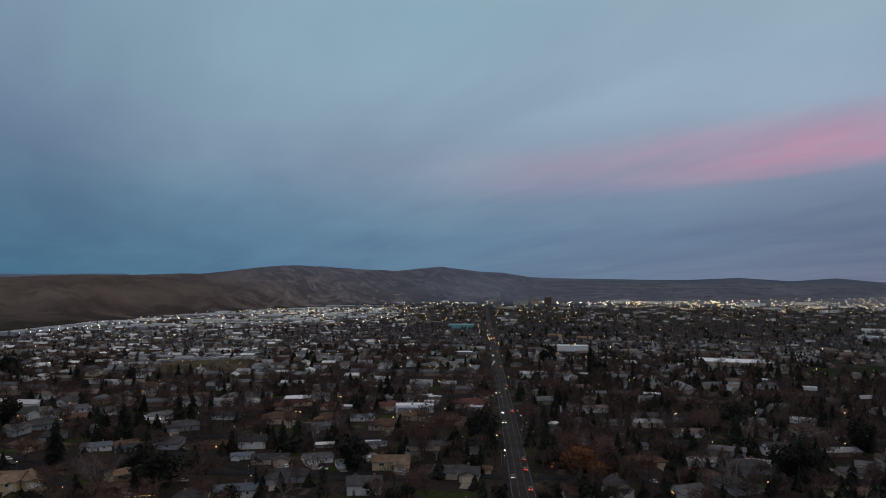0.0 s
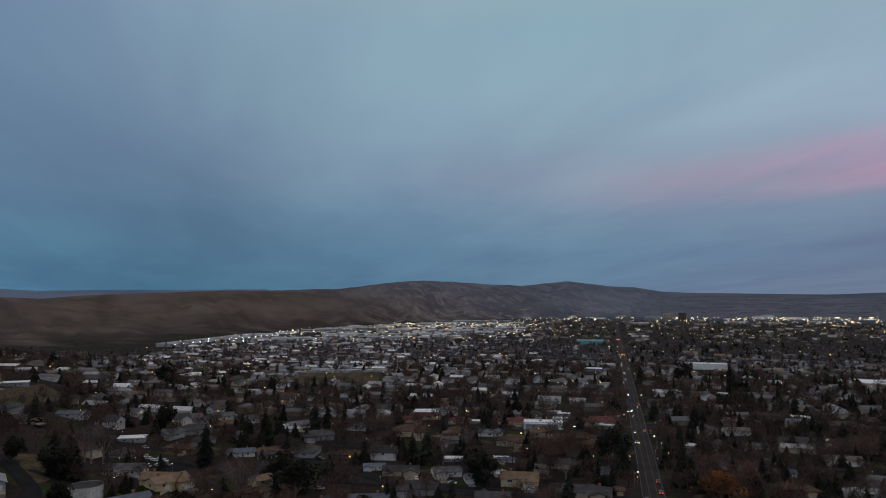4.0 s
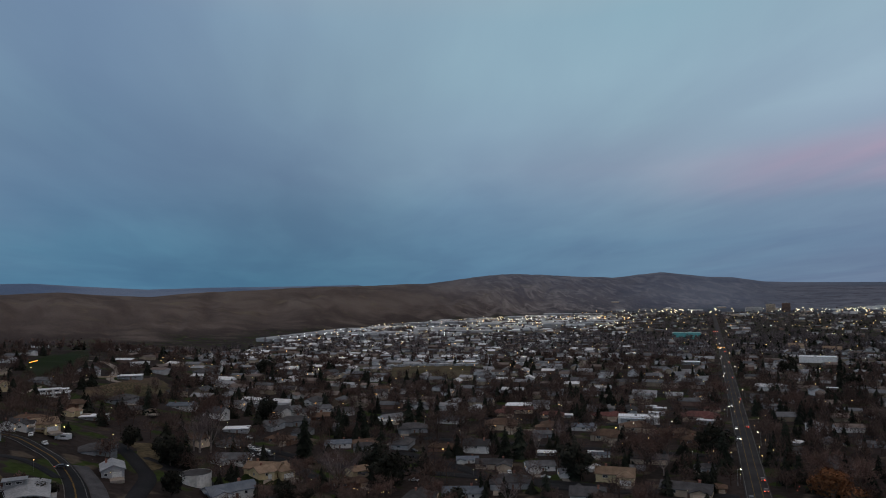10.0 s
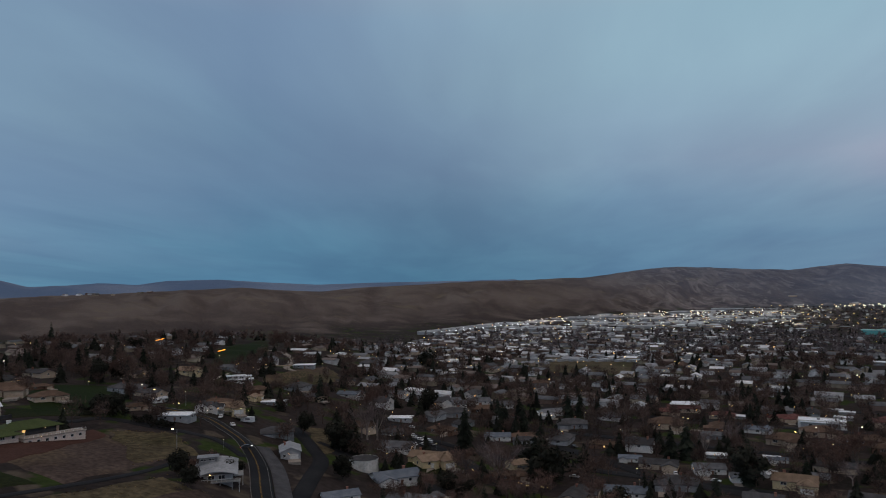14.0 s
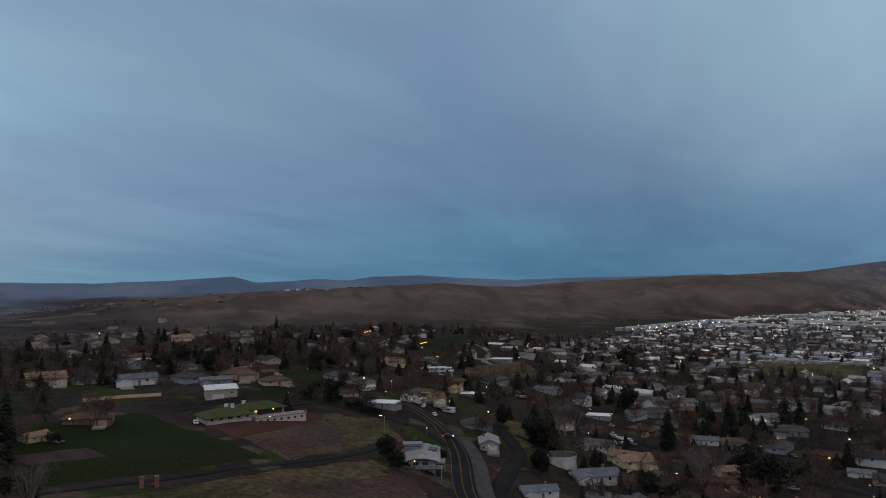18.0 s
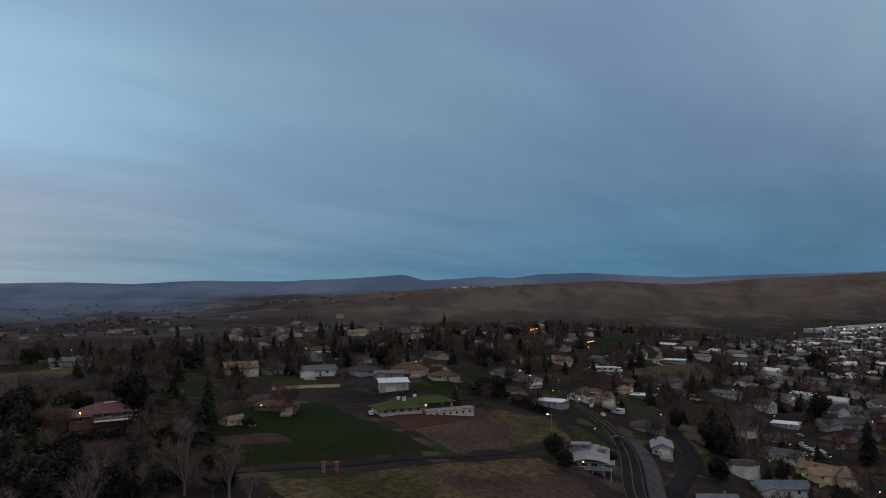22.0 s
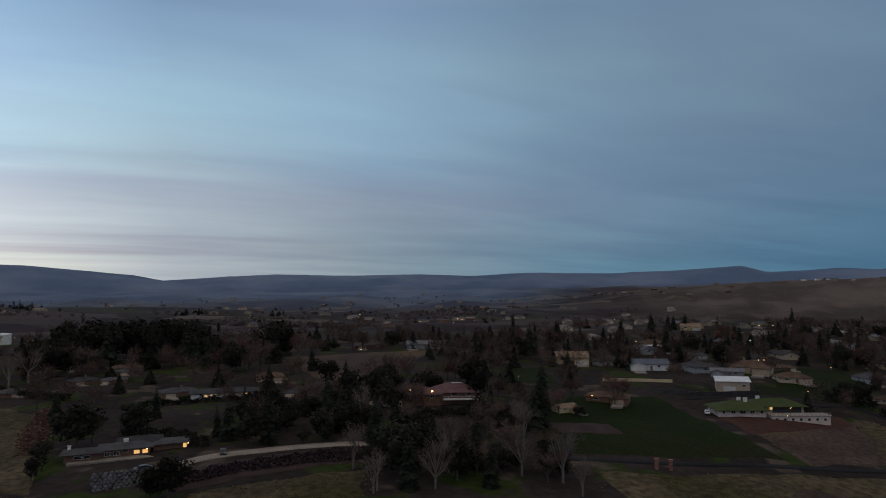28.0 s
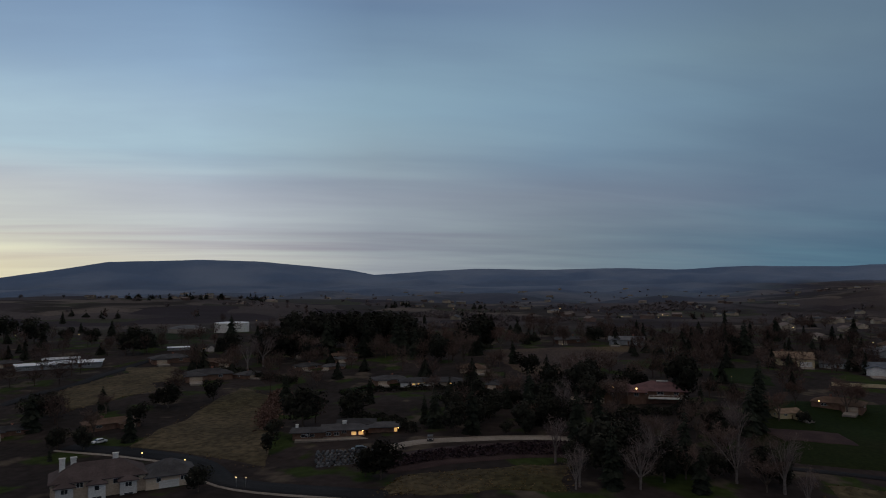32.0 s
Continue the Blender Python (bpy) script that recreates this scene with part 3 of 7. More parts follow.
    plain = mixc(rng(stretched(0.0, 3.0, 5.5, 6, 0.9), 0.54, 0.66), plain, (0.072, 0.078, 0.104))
    # blue of distance mixed into the hills' base colour in place of air
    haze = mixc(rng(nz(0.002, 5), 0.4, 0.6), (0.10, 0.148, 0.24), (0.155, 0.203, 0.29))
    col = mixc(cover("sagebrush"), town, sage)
    col = mixc(cover("orchard"), col, west)
    col = mixc(cover("hill_haze"), col, haze)
    col = mixc(cover("hazy_plain"), col, plain)
    g = t.nodes.new("ShaderNodeCombineColor")
    s = rng(nz(0.35, 6), 0.3, 0.7, 0.75, 1.25)
    for i in range(3):
        t.links.new(s, g.inputs[i])
    col = mixc(1.0, col, g.outputs[0], "MULTIPLY")
    t.links.new(col, p.inputs["Base Color"])
    bn = t.nodes.new("ShaderNodeBump")
    bn.inputs["Strength"].default_value, bn.inputs["Distance"].default_value = 0.6, 1.0
    t.links.new(nz(0.12, 6), bn.inputs["Height"])
    t.links.new(bn.outputs[0], p.inputs["Normal"])
    return m


def make_ground():
    bs = np.concatenate([np.arange(-180, -40, 4.0), np.arange(-40, 145, 0.33), np.arange(145, 180, 4.0)])
    ds = [12.0]
    while ds[-1] < 4880:
        ds.append(ds[-1] * (1.022 if ds[-1] < 700 else 1.014) + 0.4)
    ds = np.array(ds)
    bb, dd = np.meshgrid(np.radians(bs), ds)
    x, y = -dd * np.sin(bb), dd * np.cos(bb)
    z = land(x, y)
    nb, nd = len(bs), len(ds)
    verts = np.stack([x, y, z], -1).reshape(-1, 3)
    k = np.arange(nd * nb).reshape(nd, nb)
    a, b_, c_, d_ = k[:-1, :], np.roll(k, -1, 1)[:-1, :], np.roll(k, -1, 1)[1:, :], k[1:, :]
    tris = np.concatenate([np.stack([a, d_, c_], -1).reshape(-1, 3), np.stack([a, c_, b_], -1).reshape(-1, 3)])
    centre = len(verts)
    verts = np.vstack([verts, [[0, 0, float(land(0.0, 1.0))]]])
    tris = np.vstack([tris, np.stack([k[0], np.roll(k[0], -1), np.full(nb, centre)], -1)])
    me = quick_mesh("ground", verts, tris, ground_material())
    me.shade_smooth()
    d, b = np.hypot(verts[:, 0], verts[:, 1]), np.degrees(np.arctan2(-verts[:, 0], verts[:, 1]))
    rough_edge = 1 + 0.05 * wavy(verts[:, 0], verts[:, 1], 240, 3)
    crest, foot = ridge_line(b)
    sage = smooth((d - foot * 0.96 * rough_edge) / 160) * (1 - smooth((b - 72) / 10)) * smooth((b + 15) / 8)
    west = smooth((b - 62) / 12) * smooth((d * rough_edge - 620) / 160)
    # share of painted haze on the far hills, growing with range
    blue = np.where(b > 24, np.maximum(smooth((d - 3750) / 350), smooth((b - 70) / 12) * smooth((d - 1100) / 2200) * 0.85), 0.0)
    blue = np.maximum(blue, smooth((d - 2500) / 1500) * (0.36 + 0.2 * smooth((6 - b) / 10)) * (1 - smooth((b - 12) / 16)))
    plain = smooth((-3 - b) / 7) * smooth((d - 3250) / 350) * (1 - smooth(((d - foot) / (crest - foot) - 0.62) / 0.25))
    for name, v in (("sagebrush", sage), ("hazy_plain", plain), ("orchard", west), ("spur_shading", smooth((21 - b) / 13) * smooth((b + 13) / 8)), ("hill_haze", blue), ("ridge_along", np.radians(b) * 24.0), ("ridge_up", (d - foot) / (crest - foot) * 6.0)):
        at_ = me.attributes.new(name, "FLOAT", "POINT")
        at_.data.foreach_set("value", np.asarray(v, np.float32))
    return tagged(new("ground", me), "dark winter valley ground rising to brown sagebrush hills", "ground", kind="structure")


ground = make_ground()


def strip(name, pts, width, material, lift=0.12, parent=None, side=0.0, step=5.0):
    """A ribbon laid on the ground along a line of plan points."""
    p = [np.array(q, float) for q in pts]
    # rounded line through the points
    line = []
    for i in range(len(p) - 1):
        a0, a1, a2, a3 = p[max(i - 1, 0)], p[i], p[i + 1], p[min(i + 2, len(p) - 1)]
        n = max(2, int(np.linalg.norm(a2 - a1) / step))
        for k in range(n):
            s = k / n
            line.append(0.5 * (2 * a1 + (a2 - a0) * s + (2 * a0 - 5 * a1 + 4 * a2 - a3) * s * s + (3 * a1 - a0 - 3 * a2 + a3) * s ** 3))
    line.append(p[-1])
    line = np.array(line)
    tan = np.gradient(line, axis=0)
    tan /= np.linalg.norm(tan, axis=1)[:, None]
    nor = np.stack([-tan[:, 1], tan[:, 0]], -1)
    cols = [side - width / 2, side - width / 6, side + width / 6, side + width / 2]
    verts, n = [], len(line)
    mid = land(line[:, 0], line[:, 1])
    for j, o in enumerate(cols):
        q = line + nor * o
        z = 0.85 * land(q[:, 0], q[:, 1]) + 0.15 * mid + lift
        verts += [(q[i, 0], q[i, 1], z[i]) for i in range(n)]
    for o, j in ((cols[0] - 0.3, 0), (cols[-1] + 0.3, 3)):
        q = line + nor * o
        verts += [(q[i, 0], q[i, 1], verts[j * n + i][2] - 0.9) for i in range(n)]
    faces = []
    for a_, b_ in ((4, 0), (0, 1), (1, 2), (2, 3), (3, 5)):
        faces += [(a_ * n + i, b_ * n + i, b_ * n + i + 1, a_ * n + i + 1) for i in range(n - 1)]
    return link(name, verts, faces, material, parent, True)


def patch(name, corners, material, lift=0.06, n=22, label="", wobble=3.2, category="ground"):
    """A piece of ground with its own cover, laid on the land between four corners."""
    c_ = [np.array(q, float) for q in corners]
    u, v = np.meshgrid(np.linspace(0, 1, n), np.linspace(0, 1, n))
    q = (c_[0][:, None, None] * (1 - u) * (1 - v) + c_[1][:, None, None] * u * (1 - v) + c_[2][:, None, None] * u * v + c_[3][:, None, None] * (1 - u) * v)
    x = q[0] + wobble * wavy(q[0], q[1], 22, 2)
    y = q[1] + wobble * wavy(q[0], q[1], 26, 8)
    z = land(x, y) + lift
    edge = (u < 0.001) | (u > 0.999) | (v < 0.001) | (v > 0.999)
    z = np.where(edge, z - lift - 0.4, z)
    k = np.arange(n * n).reshape(n, n)
    f = np.stack([k[:-1, :-1], k[:-1, 1:], k[1:, 1:], k[1:, :-1]], -1).reshape(-1, 4)
    ob = link(name, np.stack([x, y, z], -1).reshape(-1, 3), f, material, None, True)
    return tagged(ob, label, category, kind="structure")


def street_x(y):
    """The main street's middle line."""
    return 18 + 0.0535 * y

# ---- building kit ----
def box(bm, x0, x1, y0, y1, z0, z1):
    v = [bm.verts.new((x, y, z)) for z in (z0, z1) for x, y in ((x0, y0), (x1, y0), (x1, y1), (x0, y1))]
    for f in ((3, 2, 1, 0), (4, 5, 6, 7), (0, 1, 5, 4), (1, 2, 6, 5), (2, 3, 7, 6), (3, 0, 4, 7)):
        bm.faces.new([v[i] for i in f])
    return v


def part(name, bm, material, parent, label=""):
    me = bpy.data.meshes.new(name)
    bm.to_mesh(me)
    bm.free()
    me.materials.append(material)
    ob = new(name, me)
    ob.parent = parent
    if label:
        ob["label"] = label
    return ob


def box_part(name, dims, material, parent, label=""):
    bm = bmesh.new()
    box(bm, *dims)
    return part(name, bm, material, parent, label)


def roof_mesh(kind, x0, x1, y0, y1, z, pitch, over=0.55, thick=0.22):
    """Gable, hip, shed or flat roof over a rectangle; the ridge runs along the longer side."""
    bm = bmesh.new()
    if kind == "flat":
        box(bm, x0 - over, x1 + over, y0 - over, y1 + over, z, z + 0.35)
        return bm
    turn = (y1 - y0) > (x1 - x0)
    if turn:
        x0, x1, y0, y1 = y0, y1, x0, x1
    w = (y1 - y0) / 2 + over
    ym, rise = (y0 + y1) / 2, pitch * w
    zb = z - pitch * over
    run = w * 0.95 if kind == "hip" else 0.0
    low = [(x0 - over, y0 - over), (x1 + over, y0 - over), (x1 + over, y1 + over), (x0 - over, y1 + over)]
    top = [(x0 - over + run, ym), (x1 + over - run, ym)]
    layers = []
    for dz in (0.0, thick):
        pts = [(a, b, zb + dz) for a, b in low] + [(a, b, zb + rise + dz) for a, b in top]
        layers.append([bm.verts.new((b, a, c_) if turn else (a, b, c_)) for a, b, c_ in pts])
    lo, hi = layers
    for l_, flip in ((hi, False), (lo, True)):
        for f in ((0, 1, 5, 4), (2, 3, 4, 5), (1, 2, 5), (3, 0, 4)):
            if kind == "gable" and len(f) == 3:
                continue
            g = [l_[i] for i in f]
            bm.faces.new(g[::-1] if flip != turn else g)
    rim = ((0, 1), (1, 5), (5, 2), (2, 3), (3, 4), (4, 0)) if kind == "gable" else ((0, 1), (1, 2), (2, 3), (3, 0))
    for i, j in rim:
        g = [lo[i], lo[j], hi[j], hi[i]]
        bm.faces.new(g[::-1] if turn else g)
    bmesh.ops.recalc_face_normals(bm, faces=bm.faces)
    return bm


def wall_mesh(kind, x0, x1, y0, y1, h, pitch, deep=2.5):
    """Walls with their gable ends, going down into the slope as a foundation."""
    bm = bmesh.new()
    v = box(bm, x0, x1, y0, y1, -deep, h)
    if kind == "gable":
        if (x1 - x0) >= (y1 - y0):
            rise = pitch * (y1 - y0) / 2
            for x, a, b in ((x0, 4, 7), (x1, 6, 5)):
                t_ = bm.verts.new((x, (y0 + y1) / 2, h + rise))
                bm.faces.new((v[a], t_, v[b]))
        else:
            rise = pitch * (x1 - x0) / 2
            for y, a, b in ((y0, 5, 4), (y1, 7, 6)):
                t_ = bm.verts.new(((x0 + x1) / 2, y, h + rise))
                bm.faces.new((v[a], t_, v[b]))
    return bm


def window(parent, x, y, z, w, h, face, lit=False, rich=True):
    """A framed window on a wall that faces -y, +y, -x or +x."""
    bm = bmesh.new()
    d = 0.06
    fw = 0.09
    out = 1 if face[0] == "+" else -1
    def bar(a0, a1, z0, z1, depth):
        lo, hi = sorted((0.0, out * depth))
        if face[1] == "y":
            box(bm, x + a0, x + a1, y + lo, y + hi, z0, z1)
        else:
            box(bm, x + lo, x + hi, y + a0, y + a1, z0, z1)
    for a0, a1, z0, z1 in ((-w / 2, -w / 2 + fw, z, z + h), (w / 2 - fw, w / 2, z, z + h), (-w / 2 + fw, w / 2 - fw, z, z + fw), (-w / 2 + fw, w / 2 - fw, z + h - fw, z + h)):
        bar(a0, a1, z0, z1, d)
    if rich and w > 1.3:
        bar(-0.04, 0.04, z + fw, z + h - fw, d)
    win = part("window", bm, M["trim_white"], parent)
    bm = bmesh.new()
    def pane_bar():
        lo, hi = sorted((0.0, out * 0.025))
        if face[1] == "y":
            box(bm, x - w / 2 + fw, x + w / 2 - fw, y + lo, y + hi, z + fw, z + h - fw)
        else:
            box(bm, x + lo, x + hi, y - w / 2 + fw, y + w / 2 - fw, z + fw, z + h - fw)
    pane_bar()
    part("pane", bm, M["lit"] if lit else M["pane"], win, "warmly lit pane" if lit else "")
    return win


def block(thing, x0, x1, y0, y1, h, kind, pitch, wall, roof, wins=(), lit=0.15, rnd=None, over=0.55, deep=2.5):
    """One wing of a house: walls, roof and windows on the sides named in wins."""
    part("wall", wall_mesh(kind, x0, x1, y0, y1, h, pitch, deep), M[wall], thing)
    part("roof", roof_mesh(kind, x0, x1, y0, y1, h, pitch, over), M[roof], thing)
    rnd = rnd or random.Random(3)
    for face, n in wins:
        for k in range(n):
            s = (k + 0.5) / n
            on = rnd.random() < lit
            w = rnd.choice((1.2, 1.6, 2.2))
            if face[1] == "y":
                window(thing, x0 + (x1 - x0) * s, y0 if face[0] == "-" else y1, h - 1.65, w, 1.25, face, on)
            else:
                window(thing, x0 if face[0] == "-" else x1, y0 + (y1 - y0) * s, h - 1.65, w, 1.25, face, on)


def garage(thing, x, y, w=4.8, face="-y", m="trim_white"):
    bm = bmesh.new()
    lo, hi = (y - 0.07, y) if face[0] == "-" else (y, y + 0.07)
    for k in range(4):
        box(bm, x - w / 2, x + w / 2, lo, hi, 0.05 + k * 0.54, 0.05 + k * 0.54 + 0.5)
    return part("garage_door", bm, M[m], thing)


def door(thing, x, y, face="-y", m="wall_brown"):
    lo, hi = (y - 0.06, y) if face[0] == "-" else (y, y + 0.06)
    d_ = box_part("door", (x - 0.5, x + 0.5, lo, hi, 0.0, 2.05), M[m], thing)
    box_part("handle", (x + 0.33, x + 0.42, lo - 0.05, lo, 0.95, 1.05), M["metal"], d_)


def chimney(thing, x, y, z0, z1, m="brick", w=0.9):
    bm = bmesh.new()
    box(bm, x - w / 2, x + w / 2, y - w / 3, y + w / 3, z0, z1)
    box(bm, x - w / 2 - 0.1, x + w / 2 + 0.1, y - w / 3 - 0.1, y + w / 3 + 0.1, z1, z1 + 0.18)
    part("chimney", bm, M[m], thing)


def house(label, wall, roof, L, W, h=2.9, kind="gable", pitch=0.38, wing=None, chim=None, seed=1, lit=0.18, wins=2):
    """A house with its main block along x, a wing and its openings; the front faces -y."""
    rnd = random.Random(seed)
    t = new("house")
    tagged(t, label, "house", "houses of the town")
    block(t, -L / 2, L / 2, -W / 2, W / 2, h, kind, pitch, wall, roof, (("-y", wins), ("+y", 1), ("+x", 1), ("-x", 1)), lit, rnd)
    if wing:
        wx, wl, wd, wk = wing  # middle, width, how far it comes forward, roof
        block(t, wx - wl / 2, wx + wl / 2, -W / 2 - wd, -W / 2 + W * 0.45, h - 0.12, wk, pitch, wall, roof, (), 0, rnd)
        garage(t, wx, -W / 2 - wd, min(4.8, wl - 1.2), "-y", {"wall_grey": "wall_grey", "wall_brown": "wall_tan", "wall_tan": "wall_tan"}.get(wall, "trim_white"))
        box_part("driveway", (wx - 2.5, wx + 2.5, -W / 2 - wd - 8, -W / 2 - wd - 0.1, -0.7, 0.12), M["concrete"], t)
    door(t, L * 0.06, -W / 2)
    if chim is not None:
        chimney(t, L * chim, W * 0.1, h - 0.5, h + pitch * W / 2 + 0.9)
    return t


USED = {}


def place(thing, x, y, turn=0.0, scale=1.0, lift=0.0, label="", z=None):
    """A thing of a kind on the ground at x, y, turned about the upright: the first is the built one itself, the others copies."""
    m = pose(x, y, (float(land(x, y)) if z is None else z) + lift, 0, 0, turn)
    if thing.name in USED:
        o = copy_thing(thing, m)
        o["label"] = USED[thing.name]
    else:
        o = thing
        USED[thing.name] = o["label"]
        o.matrix_basis = m
    o.scale = (scale, scale, scale) if isinstance(scale, (int, float)) else scale
    if label:
        o["label"] = label
    return o


def clear_unused(things):
    """Kinds that found no place are taken out again."""
    for t in things:
        if t.name not in USED:
            for o in (*t.children_recursive, t):
                bpy.data.objects.remove(o)


HOUSES = {}
_kinds = [
    ("ranch_grey", "long grey-sided ranch house with a grey shingle roof", "wall_grey", "roof_grey", 19, 9, 2.8, "gable", 0.34, (-6, 7, 3.0, "gable"), 0.2),
    ("ranch_brown", "low brick ranch house with a brown shingle roof", "wall_brown", "roof_brown", 20, 9.5, 2.8, "hip", 0.36, (6, 7.4, 3.2, "hip"), -0.15),
    ("ranch_tan", "tan stucco ranch house with a dark shingle roof", "wall_tan", "roof_dark", 18, 9, 2.8, "gable", 0.36, (5.5, 7, 3.5, "gable"), 0.25),
    ("white_gable", "white-sided house with a steep dark gable roof", "wall_white", "roof_dark", 15, 9, 4.6, "gable", 0.62, (4, 6.5, 3.0, "gable"), -0.3),
    ("white_grey", "white-walled house with a grey gable roof", "wall_white", "roof_grey", 16, 9.5, 3.0, "gable", 0.42, (-4.6, 6.4, 4.0, "gable"), None),
    ("hip_dark", "grey house with a dark hipped roof", "wall_grey", "roof_dark", 18, 11, 3.0, "hip", 0.42, (-5, 7.5, 2.6, "hip"), 0.1),
    # hip_dark again in dark brown, the shade on its walls put into the colour
    ("hip_shaded", "low dark brick house with a dark hipped roof", "wall_brown", "roof_dark", 18, 11, 2.7, "hip", 0.36, (-5, 7.5, 2.6, "hip"), 0.1),
    ("hip_brown", "tan house with a brown hipped roof", "wall_tan", "roof_brown", 17, 11, 3.0, "hip", 0.42, (5, 7, 2.6, "hip"), None),
    ("tan_roof", "pale yellow house with a tan shake roof", "wall_yellow", "roof_tan", 16, 9.5, 3.6, "gable", 0.42, (4.6, 6.8, 3.6, "hip"), -0.25),
    ("blue_roof", "white house with a blue-grey shingle roof", "wall_white", "roof_blue", 17, 9.5, 2.9, "gable", 0.36, (-5.2, 6.6, 3.0, "gable"), 0.22),
    ("red_roof", "tan house with a red tiled hip roof", "wall_tan", "roof_red", 19, 10.5, 3.0, "hip", 0.38, (5, 7.5, 3.0, "hip"), None),
    ("pale_metal", "white house with a pale metal roof", "wall_white", "roof_metal", 16, 9, 2.9, "gable", 0.3, None, None),
    ("flat_white", "flat-roofed grey house with a bright membrane roof", "wall_grey", "roof_white", 16, 10, 2.7, "flat", 0.0, None, None),
]
for _i, (_k, _lab, _w, _r, _L, _W, _h, _kind, _p, _wing, _ch) in enumerate(_kinds):
    HOUSES[_k] = house(_lab, _w, _r, _L, _W, _h, _kind, _p, _wing, _ch, 11 + _i, 0.16, 2)


# ---- trees ----
def tube(bm, a, b, r0, r1, n=5):
    a, b = Vector(a), Vector(b)
    q = (b - a).to_track_quat("Z", "Y")
    rings = []
    for p_, r in ((a, r0), (b, r1)):
        rings.append([bm.verts.new(p_ + q @ Vector((r * math.cos(6.2832 * k / n), r * math.sin(6.2832 * k / n), 0))) for k in range(n)])
    for k in range(n):
        bm.faces.new((rings[0][k], rings[0][(k + 1) % n], rings[1][(k + 1) % n], rings[1][k]))


def sliver(bm, a, b, w, rnd):
    a, b = Vector(a), Vector(b)
    s = (b - a).cross(Vector((rnd.uniform(-1, 1), rnd.uniform(-1, 1), rnd.uniform(-1, 1))))
    if s.length < 1e-5:
        return
    s = s.normalized() * w / 2
    bm.faces.new([bm.verts.new(p_) for p_ in (a - s, a + s, b)])


def bare_tree(label, height, spread, trunk_m, twig_m, seed, twigs=520, width=0.16, up=0.55):
    """A leafless tree: trunk and limbs, and a crown of thin twigs."""
    rnd = random.Random(seed)
    t = tagged(new("bare_tree"), label, "tree", "bare trees")
    bt, bc = bmesh.new(), bmesh.new()
    fork = height * rnd.uniform(0.18, 0.3)
    r = height * 0.022
    tube(bt, (0, 0, -0.8), (0, 0, fork), r * 1.3, r, 7)
    ends = []
    for k in range(rnd.randint(5, 7)):
        a = k * 6.283 / 6 + rnd.uniform(-0.4, 0.4)
        lean = rnd.uniform(0.25, 0.9)
        p1 = Vector((math.cos(a) * spread * 0.28 * lean, math.sin(a) * spread * 0.28 * lean, height * rnd.uniform(0.42, 0.58)))
        p2 = Vector((math.cos(a) * spread * 0.52 * lean, math.sin(a) * spread * 0.52 * lean, height * rnd.uniform(0.68, 0.92)))
        tube(bt, (0, 0, fork * rnd.uniform(0.8, 1.0)), p1, r * 0.62, r * 0.36, 5)
        tube(bt, p1, p2, r * 0.36, r * 0.1, 4)
        ends += [(p1, p2), (p1, p2)]
        for j in range(4):
            b0 = p1.lerp(p2, rnd.uniform(-0.3, 0.8))
            a2 = a + rnd.uniform(-1.3, 1.3)
            b1 = b0 + Vector((math.cos(a2) * spread * 0.24, math.sin(a2) * spread * 0.24, height * rnd.uniform(0.04, 0.22)))
            tube(bt, b0, b1, r * 0.22, r * 0.07, 3)
            ends.append((b0, b1))
    for k in range(twigs):
        a_, b_ = rnd.choice(ends)
        s = a_.lerp(b_, rnd.uniform(0.2, 1.05))
        ln = height * rnd.uniform(0.07, 0.17)
        d_ = Vector((rnd.gauss(0, 0.7), rnd.gauss(0, 0.7), rnd.gauss(up * 0.7, 0.55)))
        d_ = (d_.normalized() + (b_ - a_).normalized() * 0.3).normalized()
        s = s + Vector((rnd.gauss(0, 0.045), rnd.gauss(0, 0.045), rnd.gauss(0, 0.035))) * height
        sliver(bc, s, s + d_ * ln, width, rnd)
    part("trunk", bt, M[trunk_m], t)
    part("crown", bc, M[twig_m], t)
    return t


def conifer(label, height, width, seed, levels=17, blades=11):
    rnd = random.Random(seed)
    t = tagged(new("conifer"), label, "tree", "conifers")
    bt, bc = bmesh.new(), bmesh.new()
    tube(bt, (0, 0, -0.8), (0, 0, height * 0.95), height * 0.017, 0.03, 6)
    for l_ in range(levels):
        s = l_ / (levels - 1)
        z = height * (0.07 + 0.9 * s)
        rad = width / 2 * (1 - s) ** 0.8 * rnd.uniform(0.78, 1.12) + 0.22
        n = max(4, int(blades * (1 - 0.55 * s)))
        for k in range(n):
            a = 6.283 * k / n + rnd.uniform(-0.4, 0.4)
            q = rad * rnd.uniform(0.7, 1.1)
            c_, s_ = math.cos(a), math.sin(a)
            wd = q * 0.36
            zj = z + rnd.uniform(-0.25, 0.25)
            p0, p3 = Vector((0, 0, zj + q * 0.15)), Vector((c_ * q, s_ * q, zj - q * 0.42))
            m1 = Vector((c_ * q * 0.6 - s_ * wd, s_ * q * 0.6 + c_ * wd, zj - q * 0.3))
            m2 = Vector((c_ * q * 0.6 + s_ * wd, s_ * q * 0.6 - c_ * wd, zj - q * 0.3))
            mid = Vector((c_ * q * 0.55, s_ * q * 0.55, zj + 0.02 * q))
            v = [bc.verts.new(p_) for p_ in (p0, m1, p3, m2, mid)]
            for f in ((0, 1, 4), (1, 2, 4), (2, 3, 4), (3, 0, 4)):
                bc.faces.new([v[i] for i in f])
    part("trunk", bt, M["bark"], t)
    part("crown", bc, M["needle"], t)
    return t


